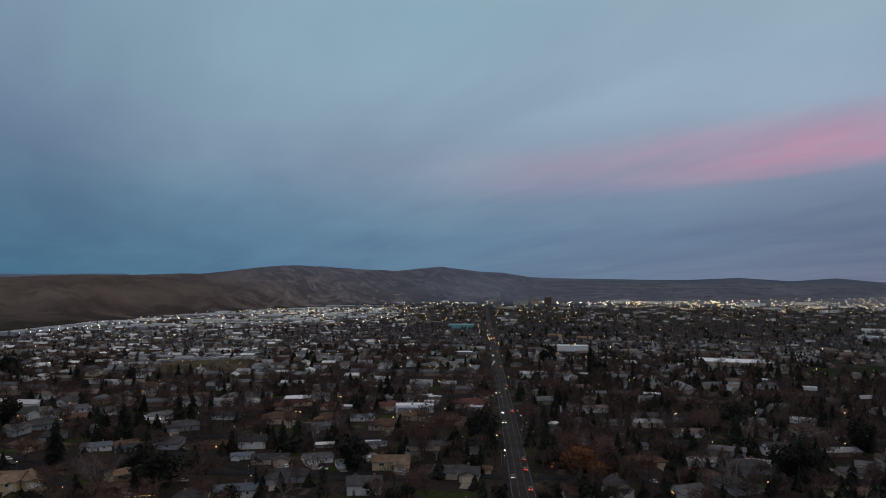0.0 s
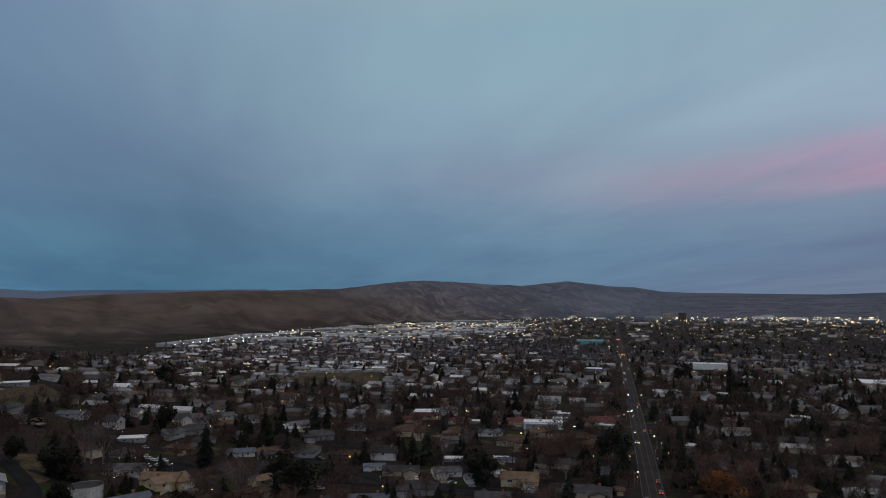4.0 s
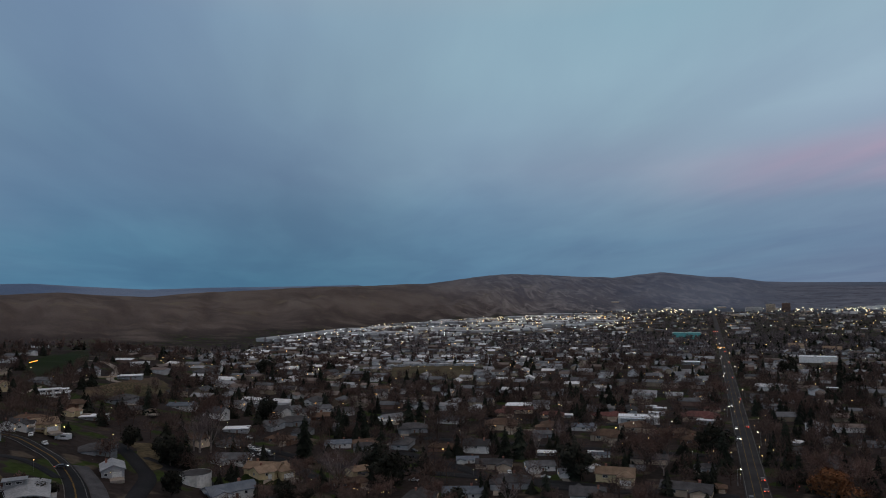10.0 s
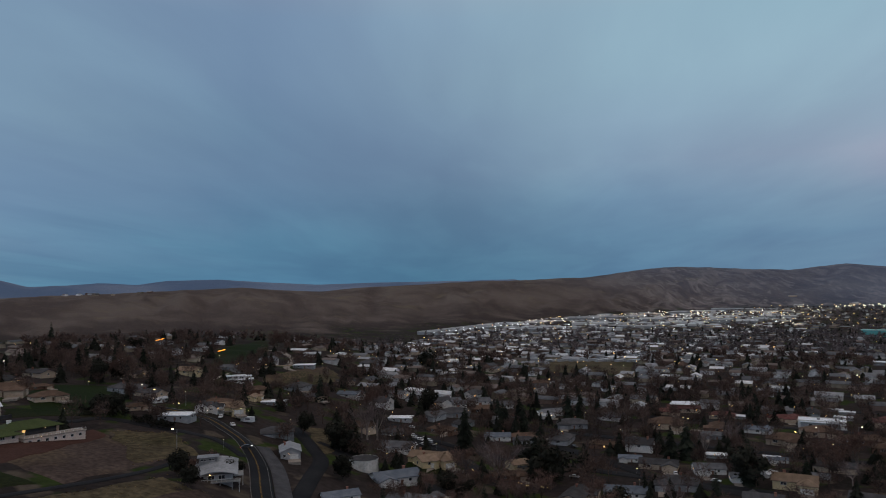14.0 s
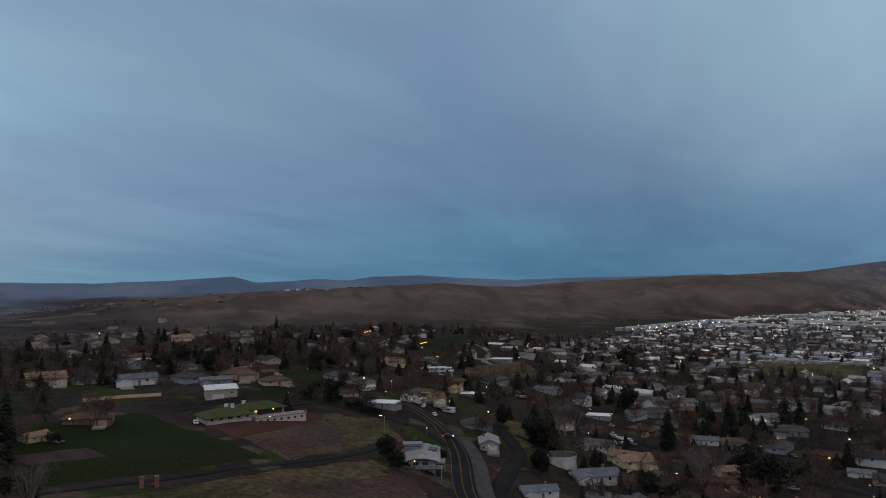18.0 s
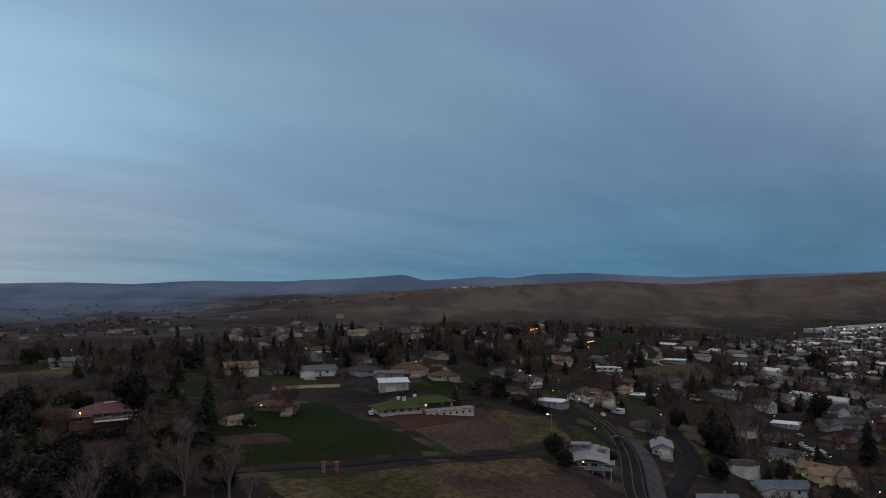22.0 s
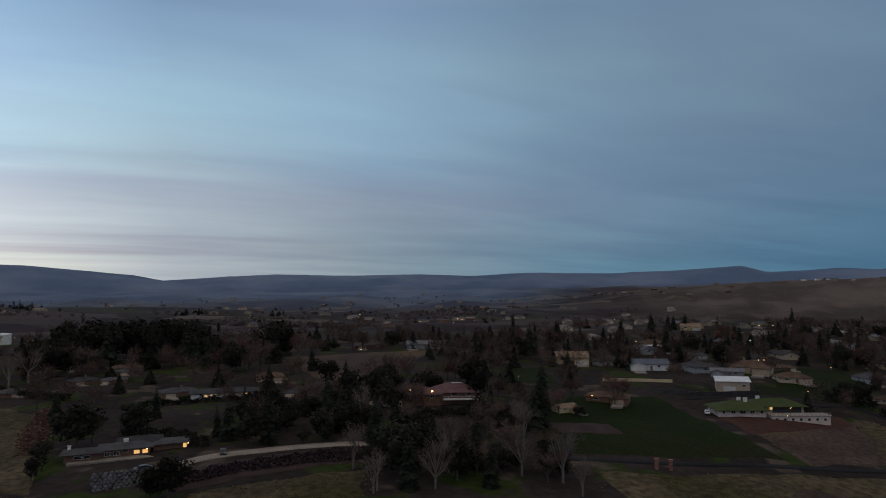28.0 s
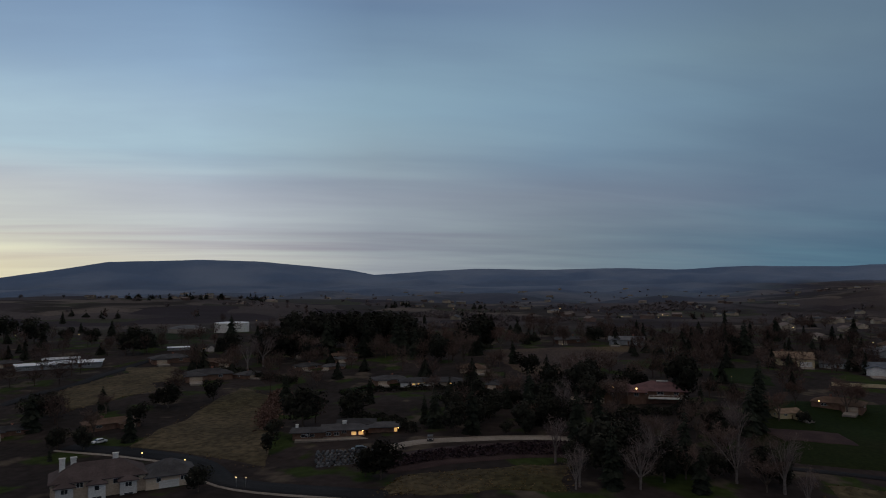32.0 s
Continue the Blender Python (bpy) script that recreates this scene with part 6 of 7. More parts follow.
spot("pale_metal", 157.7, 361.9, -24, 0.73)
spot("ranch_grey", 151.0, 385.7, -21, 0.98)
spot("ranch_brown", 275.3, 500.1, -39, 1.01)
spot("ranch_tan", 195.0, 340.9, -10, 0.98)
spot("blue_roof", 105.8, 398.4, 5, 0.72)
spot("ranch_grey", 109.4, 466.9, -13, 0.76)
spot("hip_dark", 153.7, 486.3, 2, 0.85)
spot("hip_dark", 147.7, 351.6, -13, 1.06)
spot("white_grey", 208.4, 354.4, -30, 0.76)
spot("flat_white", 299.0, 674.1, -24, 0.69)
spot("hip_shaded", -324.2, -83.1, 114, 0.83, 0.8)
spot("hip_shaded", -322.0, -30.3, 85, 0.76, 0.8)
spot("hip_shaded", -522.0, -0.7, 95, 1.19, 0.8)
spot("ranch_grey", -509.6, 37.6, 86, 1.21)
spot("hip_brown", -356.8, -48.4, 98, 0.74)
spot("hip_shaded", -365.9, -138.6, 131, 0.76, 0.8)
spot("hip_shaded", -391.9, -125.7, 118, 0.68, 0.8)
spot("hip_shaded", -365.8, -123.9, 99, 0.64, 0.8)
spot("flat_white", -345.0, -283.7, 134, 1.32, 0.6)
spot("flat_white", -357.7, -269.1, 122, 1.50, 0.6)
spot("flat_white", -367.7, -287.6, 128, 1.16, 0.6)
spot("hip_shaded", -380.7, -227.7, 131, 1.13, 0.8)
spot("flat_white", -431.2, -251.3, 120, 0.85, 0.6)
spot("white_gable", -430.9, -231.1, 118, 0.55)
spot("ranch_brown", -375.0, -198.7, 118, 1.07, 0.8)
spot("hip_shaded", -330.5, -177.1, 123, 1.23, 0.8)
spot("hip_shaded", -340.0, -160.5, 165, 0.73, 0.8)
spot("ranch_brown", -231.8, -161.3, 135, 0.88, 0.8)
spot("hip_shaded", -220.8, -193.1, 131, 0.73, 0.8)
spot("hip_shaded", -353.3, -309.7, 131, 0.78, 0.8)
spot("hip_shaded", -413.4, -158.4, 111, 0.86, 0.8)
spot("ranch_brown", -402.9, -131.0, 108, 0.85, 0.8)
spot("hip_brown", -616.5, -276.4, 114, 0.55)
grow("fir", -265.2, 64.0, 1.28)
grow("fir", -717.5, 443.3, 1.58)
grow("fir2", -728.9, 330.6, 1.47)
grow("fir2", -711.1, 304.1, 1.42)
grow("fir2", -667.3, 268.7, 1.62)
grow("fir2", -741.9, 323.6, 1.33)
grow("fir2", -451.9, 264.9, 1.29)
grow("fir2", -467.6, 267.8, 1.10)
grow("fir2", -465.6, 197.8, 1.45)
grow("fir2", -607.6, 217.3, 1.32)
grow("fir2", -450.6, 101.1, 1.65)
grow("fir2", -551.3, 145.3, 1.40)
grow("fir3", -823.2, 165.2, 1.62)
grow("red", -280.5, 97.2, 0.97)
grow("red2", -515.1, 264.8, 1.40)
grow("red", -291.6, 83.1, 0.74)
grow("ever2", -436.3, 90.5, 1.19)
grow("rust", -538.2, 276.7, 1.23)
grow("grey", -549.4, 390.7, 1.20)
grow("red", -399.1, 293.2, 1.22)
grow("grey2", -323.2, 141.1, 1.25)
grow("red2", -502.9, 308.8, 1.65)
grow("ever", -539.2, 409.6, 1.65)
grow("ever2", -293.3, 203.8, 0.79)
grow("ever2", -289.5, 209.0, 0.87)
grow("shrub", -261.3, 77.6, 1.34)
grow("pale", -228.4, 316.2, 1.48)
grow("pale", -226.2, 322.4, 1.42)
grow("pale2", -231.4, 315.5, 1.39)
grow("red", -262.9, 370.3, 1.65)
grow("fir", -303.1, 368.1, 1.12)
grow("fir2", -215.7, 452.2, 1.23)
grow("fir", -187.6, 424.8, 1.53)
grow("fir2", -202.9, 432.3, 1.37)
grow("ever2", -188.4, 243.0, 0.75)
grow("pale2", -142.9, 299.8, 1.65)
grow("red2", -161.3, 297.0, 1.31)
grow("ever2", -132.6, 324.6, 1.65)
grow("fir", -132.2, 315.9, 1.39)
grow("red", -533.6, 578.0, 1.65)
grow("fir2", -189.1, 353.1, 1.65)
grow("ever2", -241.8, 280.4, 0.99)
grow("ever", -224.7, 283.1, 1.18)
grow("ever", -192.5, 186.5, 0.95)
grow("ever2", -43.9, 353.0, 1.58)
grow("fir", -44.0, 354.1, 1.40)
grow("fir2", -78.4, 391.2, 1.65)
grow("fir2", -85.1, 385.5, 1.45)
grow("pale", -69.7, 392.8, 1.29)
grow("pale2", -63.2, 430.1, 1.25)
grow("pale2", -3.3, 371.2, 0.99)
grow("red", -11.2, 377.2, 1.65)
grow("red", -1.3, 404.1, 1.49)
grow("fir2", 25.1, 385.8, 1.65)
grow("fir2", -21.1, 363.4, 1.04)
grow("fir", 60.1, 432.6, 1.30)
grow("rust", 63.4, 335.3, 1.65)
grow("red", 63.0, 352.3, 1.61)
grow("fir2", 58.0, 378.1, 1.10)
grow("ever2", 22.1, 409.6, 1.64)
grow("red2", 8.1, 836.1, 1.65)
grow("red2", 40.5, 617.1, 1.65)
grow("ever2", 113.0, 818.3, 1.47)
grow("grey", 106.8, 698.2, 1.65)
grow("fir", 165.5, 810.4, 1.55)
grow("fir", 153.1, 792.3, 1.01)
grow("ever2", 15.0, 347.2, 0.77)
grow("pale2", -145.5, 304.4, 1.65)
grow("ever2", -120.6, 306.1, 1.65)
grow("fir2", -150.4, 368.4, 1.47)
grow("fir2", -195.9, 422.1, 1.33)
grow("fir2", -183.7, 422.0, 1.41)
grow("fir2", -199.9, 374.0, 1.65)
grow("fir2", -170.5, 467.8, 1.63)
grow("fir2", -168.9, 487.8, 1.48)
grow("fir", -130.9, 525.5, 1.02)
grow("grey", -122.3, 444.8, 1.65)
grow("grey", -139.6, 433.2, 1.65)
grow("ever2", -255.4, 422.8, 1.53)
grow("fir2", -320.0, 629.9, 1.65)
grow("ever2", -402.8, 667.4, 1.65)
grow("rust", 64.0, 334.2, 1.65)
grow("red", 75.1, 340.4, 1.57)
grow("fir2", 62.1, 444.7, 1.29)
grow("ever2", 157.3, 725.7, 1.32)
grow("fir2", 146.4, 496.1, 1.27)
grow("fir", 299.7, 645.1, 1.34)
grow("ever2", 158.2, 327.8, 1.65)
grow("fir", 165.8, 334.4, 1.65)
grow("fir2", 163.6, 403.9, 1.43)
grow("ever2", 178.2, 445.3, 1.65)
grow("red", 236.5, 482.7, 1.65)
grow("ever2", 221.2, 386.1, 1.65)
grow("pale2", 124.2, 307.9, 1.62)
grow("pale2", 207.5, 394.8, 1.19)
grow("grey", 131.6, 403.6, 1.65)
grow("grey", 129.4, 511.2, 1.65)
grow("red2", 82.9, 560.8, 1.65)
grow("red2", 155.9, 423.3, 1.65)
grow("fir2", 59.2, 560.7, 1.15)
grow("fir", -476.2, -59.4, 1.35)
grow("fir2", -390.1, -31.0, 1.04)
grow("ever2", -310.3, 8.3, 1.24)
grow("grey", -325.6, -0.5, 1.16)
grow("ever2", -468.4, -133.4, 2.15)
grow("ever2", -491.5, -128.6, 2.15)
grow("ever2", -439.5, -139.1, 2.15)
grow("ever2", -427.7, -148.9, 2.15)
grow("ever2", -463.9, -110.6, 2.15)
grow("fir2", -470.5, -140.4, 1.85)
grow("fir2", -489.7, -123.6, 1.85)
grow("red", -412.2, -72.9, 1.37)
grow("red2", -449.6, -43.5, 1.53)
grow("grey", -396.1, -58.6, 1.42)
grow("ever", -506.3, -25.6, 0.78)
grow("ever", -518.8, 16.7, 1.38)
grow("ever2", -247.2, -38.8, 0.86)
grow("ever2", -240.1, -30.8, 0.91)
grow("ever2", -255.9, -27.8, 0.89)
grow("fir2", -236.8, -45.1, 1.09)
grow("fir", -230.6, -31.8, 1.09)
grow("ever2", -240.9, -4.6, 0.98)
grow("ever2", -241.8, -9.5, 1.05)
grow("fir2", -230.6, 1.4, 1.23)
grow("ever2", -271.0, -20.1, 0.62)
grow("ever", -274.1, -19.7, 0.53)
grow("ever", -230.9, -20.6, 0.53)
grow("ever", -232.4, -13.8, 0.49)
grow("pale", -180.9, 1.5, 0.76)
grow("pale", -178.9, 0.6, 0.68)
grow("pale2", -183.1, 16.2, 0.90)
grow("pale2", -208.8, 22.4, 0.93)
grow("fir", -182.7, 9.5, 1.03)
grow("ever2", -196.0, 13.3, 1.05)
grow("grey", -194.2, 28.5, 0.78)
grow("pale", -177.7, 52.8, 0.70)
grow("pale2", -193.0, 40.6, 1.05)
grow("fir2", -244.5, 57.8, 1.34)
grow("fir2", -239.9, 54.7, 1.21)
grow("red", -259.7, 68.7, 0.77)
grow("red", -282.6, 100.5, 0.86)
grow("ever", -259.7, 76.0, 0.48)
grow("ever2", -195.4, 48.7, 0.80)
grow("grey", -206.1, 39.5, 1.02)
grow("ever2", -196.8, 165.3, 0.80)
grow("ever2", -185.5, 160.6, 0.65)
grow("ever2", -447.6, -371.3, 1.65)
grow("ever2", -472.5, -417.7, 1.65)
grow("ever2", -405.1, -266.7, 1.61)
grow("ever2", -414.3, -263.6, 1.20)
grow("ever", -445.4, -325.0, 1.47)
grow("ever", -453.8, -350.6, 1.36)
grow("fir2", -474.7, -236.3, 1.63)
grow("ever2", -413.6, -207.8, 1.23)
grow("fir2", -361.5, -200.5, 1.18)
grow("fir2", -256.1, -181.6, 0.84)
grow("pale2", -370.9, -166.2, 1.65)
grow("grey", -387.0, -161.9, 1.65)
grow("pale", -355.6, -167.9, 1.20)
grow("ever2", -457.7, -180.7, 2.15)
grow("ever2", -471.6, -172.4, 2.15)
grow("ever2", -462.5, -155.7, 2.15)
grow("ever2", -478.8, -147.5, 2.15)
grow("ever2", -446.5, -126.1, 2.15)
grow("ever2", -468.4, -117.8, 2.09)
grow("fir2", -416.2, -145.0, 1.85)
grow("fir2", -407.8, -118.7, 1.85)
grow("fir2", -418.3, -102.9, 1.78)
grow("grey", -535.8, -217.9, 1.54)
grow("ever", -266.1, -164.9, 0.74)
grow("ever", -278.9, -146.9, 1.02)
grow("ever2", -235.6, -194.9, 0.95)
grow("ever2", -247.4, -196.5, 0.84)
grow("ever2", -234.3, -90.5, 1.22)
grow("ever2", -178.8, -48.2, 0.90)
grow("ever2", -180.8, -52.8, 0.67)
grow("ever", -202.3, -89.4, 0.78)
grow("ever", -218.4, -94.0, 0.70)
grow("ever2", -202.6, -159.4, 0.63)
grow("ever2", -203.1, -150.4, 0.67)
grow("ever2", -164.8, -90.7, 0.58)
grow("fir3", -190.9, -152.6, 0.47)
grow("ever2", -291.9, 43.8, 1.57)
grow("ever2", -262.0, -44.0, 0.85)
grow("ever2", -268.1, -37.8, 0.70)
grow("fir2", -432.1, -55.9, 1.65)
grow("ever2", -289.9, 5.2, 1.39)
grow("pale2", -319.5, 0.9, 1.26)
grow("pale", -188.3, 16.7, 0.91)
grow("ever2", -262.2, -14.0, 0.23)
grow("ever2", -194.1, 8.1, 1.30)
grow("ever", -342.1, -20.8, 1.50)
grow("ever2", -452.5, -57.0, 2.15)
grow("fir2", -276.2, 66.2, 1.21)
grow("fir2", -298.5, 362.7, 1.28)
grow("ever2", -185.3, 240.0, 0.90)
grow("ever2", -214.9, 276.1, 1.20)


rnd = random.Random(5)
town_kinds = ["ranch_grey"] * 5 + ["ranch_brown"] * 6 + ["ranch_tan"] * 5 + ["white_gable"] * 2 + ["white_grey"] * 3 + ["hip_dark"] * 5 + ["hip_brown"] * 4 + ["tan_roof"] * 2 + ["blue_roof"] * 3 + ["red_roof"] + ["pale_metal"] * 2
n_town = 0
FAR_H = []
for row in range(4, 78):
    for col in range(-110, 75):
        v, u = row * 40 + rnd.uniform(-3, 3) + (6 if row % 2 else -6), col * 23 + rnd.uniform(-4, 4)
        x, y = u + 16 + 0.05 * v, v - 0.05 * u
        d, b = math.hypot(x, y), bearing(x, y)
        if d < 185 or d > 3000 or b < -36:
            continue
        if d > np.interp(b, [-40, 4, 15, 26, 34], [3150, 2950, 2350, 1700, 1100]) and b < 36:
            continue
        keep = 0.5 if b < -6 else 0.8 if b < 5 else 0.95 if b < 36 else 0.45 if b < 62 else 0.25
        if b > 36 and d > 1000 or b > 24 and d > 1750 or b > 75:
            continue
        if rnd.random() > keep * (1.0 if d < 1500 else 0.6):
            continue
        if not free(x, y, 10):
            continue
        turn = (0 if row % 2 else 180) + 3 + rnd.choice((0, 0, 0, 90)) + rnd.uniform(-6, 6)
        if d < 560 and n_town < 130:
            k = rnd.choice(town_kinds)
            place(HOUSES[k], x, y, turn, rnd.uniform(0.85, 1.05))
            n_town += 1
            take(x, y, 9)
        else:
            shade_ = rnd.random()
            if b < 1 and d > 1250 and (x * 0.713 + y * 0.377) % 1.0 > 0.45:
                continue
            FAR_H.append((x, y, turn, shade_))
            if d < 900:
                take(x, y, 8)
# more of the streets east of the long road
er = random.Random(31)
for k in range(400):
    b, d = er.uniform(-36, 0), math.sqrt(er.uniform(240 ** 2, 1150 ** 2))
    x, y = -d * math.sin(math.radians(b)), d * math.cos(math.radians(b))
    turn = er.choice((3, 183, 93)) + er.uniform(-6, 6)
    if abs(x - street_x(y)) < 20 or not free(x, y, 9):
        continue
    if d < 430:
        place(HOUSES[er.choice(town_kinds)], x, y, turn, er.uniform(0.85, 1.05))
    else:
        FAR_H.append((x, y, turn, er.random()))
    take(x, y, 9)


def far_houses(items):
    """The houses too far off to count, each with walls and a gable roof, in one mesh."""
    vs, ts, ix = [], [], []
    r = np.random.RandomState(4)
    for x, y, turn, k in items:
        L, W, h, p_ = r.uniform(6, 10), r.uniform(4, 5.5), r.uniform(2.6, 4.2), r.uniform(0.25, 0.5)
        c_, s_ = math.cos(math.radians(turn)), math.sin(math.radians(turn))
        z = float(land(x, y))
        loc = [(-L, -W, -2), (L, -W, -2), (L, W, -2), (-L, W, -2), (-L, -W, h), (L, -W, h), (L, W, h), (-L, W, h), (-L, 0, h + p_ * W), (L, 0, h + p_ * W)]
        e = 0.6
        loc += [(-L - e, -W - e, h - p_ * e + 0.1), (L + e, -W - e, h - p_ * e + 0.1), (L + e, 0, h + p_ * W + 0.25), (-L - e, 0, h + p_ * W + 0.25), (L + e, W + e, h - p_ * e + 0.1), (-L - e, W + e, h - p_ * e + 0.1)]
        n0 = len(vs)
        vs += [(x + a * c_ - b * s_, y + a * s_ + b * c_, z + q) for a, b, q in loc]
        wall = [(0, 1, 5), (0, 5, 4), (1, 2, 6), (1, 6, 5), (2, 3, 7), (2, 7, 6), (3, 0, 4), (3, 4, 7), (5, 6, 9), (7, 4, 8)]
        roof = [(10, 11, 12), (10, 12, 13), (13, 12, 14), (13, 14, 15)]
        ts += [tuple(n0 + i for i in f) for f in wall + roof]
        wm = int(r.choice(3, p=[0.36, 0.3, 0.34]))
        open_ = 6 < bearing(x, y) < 34 and math.hypot(x, y) > 800  # newer, paler quarter
        rm = 3 + int(r.choice(4, p=[0.25, 0.22, 0.27, 0.26] if open_ else [0.42, 0.28, 0.18, 0.12]))
        if bearing(x, y) < 1 and rm == 6:
            rm = 3
        if bearing(x, y) > 58:  # brown and dark farmhouses among the orchards
            wm, rm = 2 * (wm == 0), 3 + (rm + wm) % 2
        ix += [wm] * len(wall) + [rm] * len(roof)
    fm = [mat("far_wall_tan", (0.3, 0.25, 0.19), (0.4, 0.34, 0.26), 0.05, 0.9, 0, 6, island=0.4, space="World"),
          mat("far_wall_white", (0.6, 0.6, 0.6), (0.72, 0.72, 0.72), 0.05, 0.9, 0, 6, island=0.3, space="World"),
          mat("far_wall_brown", (0.12, 0.085, 0.07), (0.18, 0.12, 0.10), 0.05, 0.9, 0, 6, island=0.4, space="World"),
          mat("far_roof_dark", (0.085, 0.09, 0.10), (0.125, 0.132, 0.145), 0.05, 0.9, 0, 6, island=0.4, space="World"),
          mat("far_roof_brown", (0.11, 0.092, 0.085), (0.15, 0.125, 0.115), 0.05, 0.9, 0, 6, island=0.4, space="World"),
          mat("far_roof_grey", (0.20, 0.21, 0.225), (0.28, 0.29, 0.31), 0.05, 0.85, 0, 6, island=0.4, space="World"),
          mat("far_roof_white", (0.5, 0.52, 0.55), (0.66, 0.68, 0.7), 0.05, 0.7, 0, 6, island=0.3, space="World")]
    return tagged(new("far_houses", quick_mesh("far_houses", vs, ts, fm, ix)), "distant low houses with dark and pale roofs", "houses", kind="stuff")


for _ in range(300):
    b, d = rnd.uniform(62, 128), rnd.uniform(850, 2800)
    x, y = -d * math.sin(math.radians(b)), d * math.cos(math.radians(b))
    if wavy(x, y, 420, 12) > 0.1:
        FAR_H.append((x, y, rnd.uniform(0, 180), 0.5))
for _ in range(16):
    b = rnd.choice((rnd.uniform(50, 58), rnd.uniform(66, 70)))
    d = rnd.uniform(2250, 2330)
    FAR_H.append((-d * math.sin(math.radians(b)), d * math.cos(math.radians(b)), rnd.uniform(0, 180), 0.5))
far_houses(FAR_H)

# dark evergreens along the brow of the hill
for k in range(34):
    b, d = rnd.uniform(52, 66), rnd.uniform(430, 640)
    x, y = -d * math.sin(math.radians(b)), d * math.cos(math.radians(b))
    if free(x, y, 2):
        grow(rnd.choice(("fir", "fir2", "ever2", "fir2", "red2")), x, y, rnd.uniform(0.9, 1.3))

# dark evergreens on the slope below the drive and the red-roofed house
for k in range(18):
    b, d = rnd.uniform(74, 94), rnd.uniform(188, 262)
    x, y = -d * math.sin(math.radians(b)), d * math.cos(math.radians(b))
    if free(x, y, 2):
        grow(rnd.choice(("ever2", "ever", "fir2", "grey", "pale", "fir")), x, y, rnd.uniform(0.7, 1.1))

for k in range(16):
    b, d = rnd.uniform(76, 90), rnd.uniform(190, 232)
    x, y = -d * math.sin(math.radians(b)), d * math.cos(math.radians(b))
    if free(x, y, 2):
        grow(rnd.choice(("ever2", "ever", "grey2", "grey")), x, y, rnd.uniform(0.6, 0.95))

# the dark grove beyond the low dark-walled houses, and the firs round their gardens
for k in range(26):
    x, y = -rnd.uniform(385, 452), -rnd.uniform(62, 182)
    if free(x, y, 2):
        grow(rnd.choice(("ever2", "ever2", "fir2", "ever", "grey2")), x, y, rnd.uniform(1.2, 1.9))
for k in range(22):
    x, y = -rnd.uniform(228, 282), -rnd.uniform(-4, 104)
    if free(x, y, 2):
        grow(rnd.choice(("ever2", "fir2", "ever", "fir")), x, y, rnd.uniform(0.6, 1.05))

# ---- trees of the town: the nearest one by one ----
n_tree = 0
kinds = ["red"] * 5 + ["red2"] * 5 + ["grey"] * 6 + ["grey2"] * 4 + ["pale"] + ["pale2"] + ["fir"] * 4 + ["fir2"] * 4 + ["fir3"] * 3 + ["ever"] * 4 + ["ever2"] * 2
FAR_T = []
tr = np.random.RandomState(8)
occ = np.array(OCC)
for n_, d0, d1, b0, b1 in ((6800, 185, 640, -37, 141), (14500, 640, 1500, -37, 141), (5200, 1500, 3000, -37, 32), (1400, 200, 900, -37, -5), (2600, 900, 4250, -37, 3), (5200, 1000, 2700, 60, 130)):
    bs_, ds_ = tr.uniform(b0, b1, n_), np.sqrt(tr.uniform(d0 ** 2, d1 ** 2, n_))
    xs_, ys_ = -ds_ * np.sin(np.radians(bs_)), ds_ * np.cos(np.radians(bs_))
    clump = wavy(xs_, ys_, 170, 6)
    zs_ = land(xs_, ys_)
    for b, d, x, y, z, cl in zip(bs_, ds_, xs_, ys_, zs_, clump):
        if d > np.interp(b, [-40, -2, 4, 15, 26, 36, 60, 75, 142], [3500, 3400, 3000, 2350, 1750, 1080, 930, 2700, 2700]):
            continue
        if b > 100 and tr.rand() > 0.5 or b < 4 and d > 2300 and tr.rand() > (3600 - d) / 1300:
            continue
        if b > 60 and (tr.rand() > 0.42 if d < 600 else tr.rand() > (0.62 if cl > (0.75 if d < 1000 else 0.7) else 0.015)):
            continue
        if (37 < b < 74 or b > 94) and d < 250 or 50 <= b < 62 and d < 272 or 35 < b < 50 and d < 335 or 59 < b < 73 and d < 405:
            continue
        if 4 < b < 37 and d < 620 and tr.rand() > 0.55 or -3 < b <= 4 and d < 620 and tr.rand() > 0.72:
            continue
        if d > 950 and tr.rand() > 0.6 or 31 < b < 62 and d > 560 and tr.rand() > 0.6:
            continue
        if 8 < b < 32 and d > 700 and tr.rand() > 0.6:
            continue
        if cl < -0.9 and d > 640 or abs(x - street_x(y)) < 8.5:
            continue
        if any(inside(x, y, q) for q in BARE):
            continue
        if 36 < b < 62 and d < 560 and tr.rand() > 0.65:
            continue
        if d < 1500 and (np.any((occ[:, 0] - x) ** 2 + (occ[:, 1] - y) ** 2 < (occ[:, 2] * 0.62 + 0.8) ** 2) or near_road(x, y, 4.0)):
            continue
        if b < 3 and d < 1000 and (x * 0.713 + y * 0.377) % 1.0 > 0.62:
            continue
        FAR_T.append((x, y, d, z))
FAR_T.sort(key=lambda q: q[2])


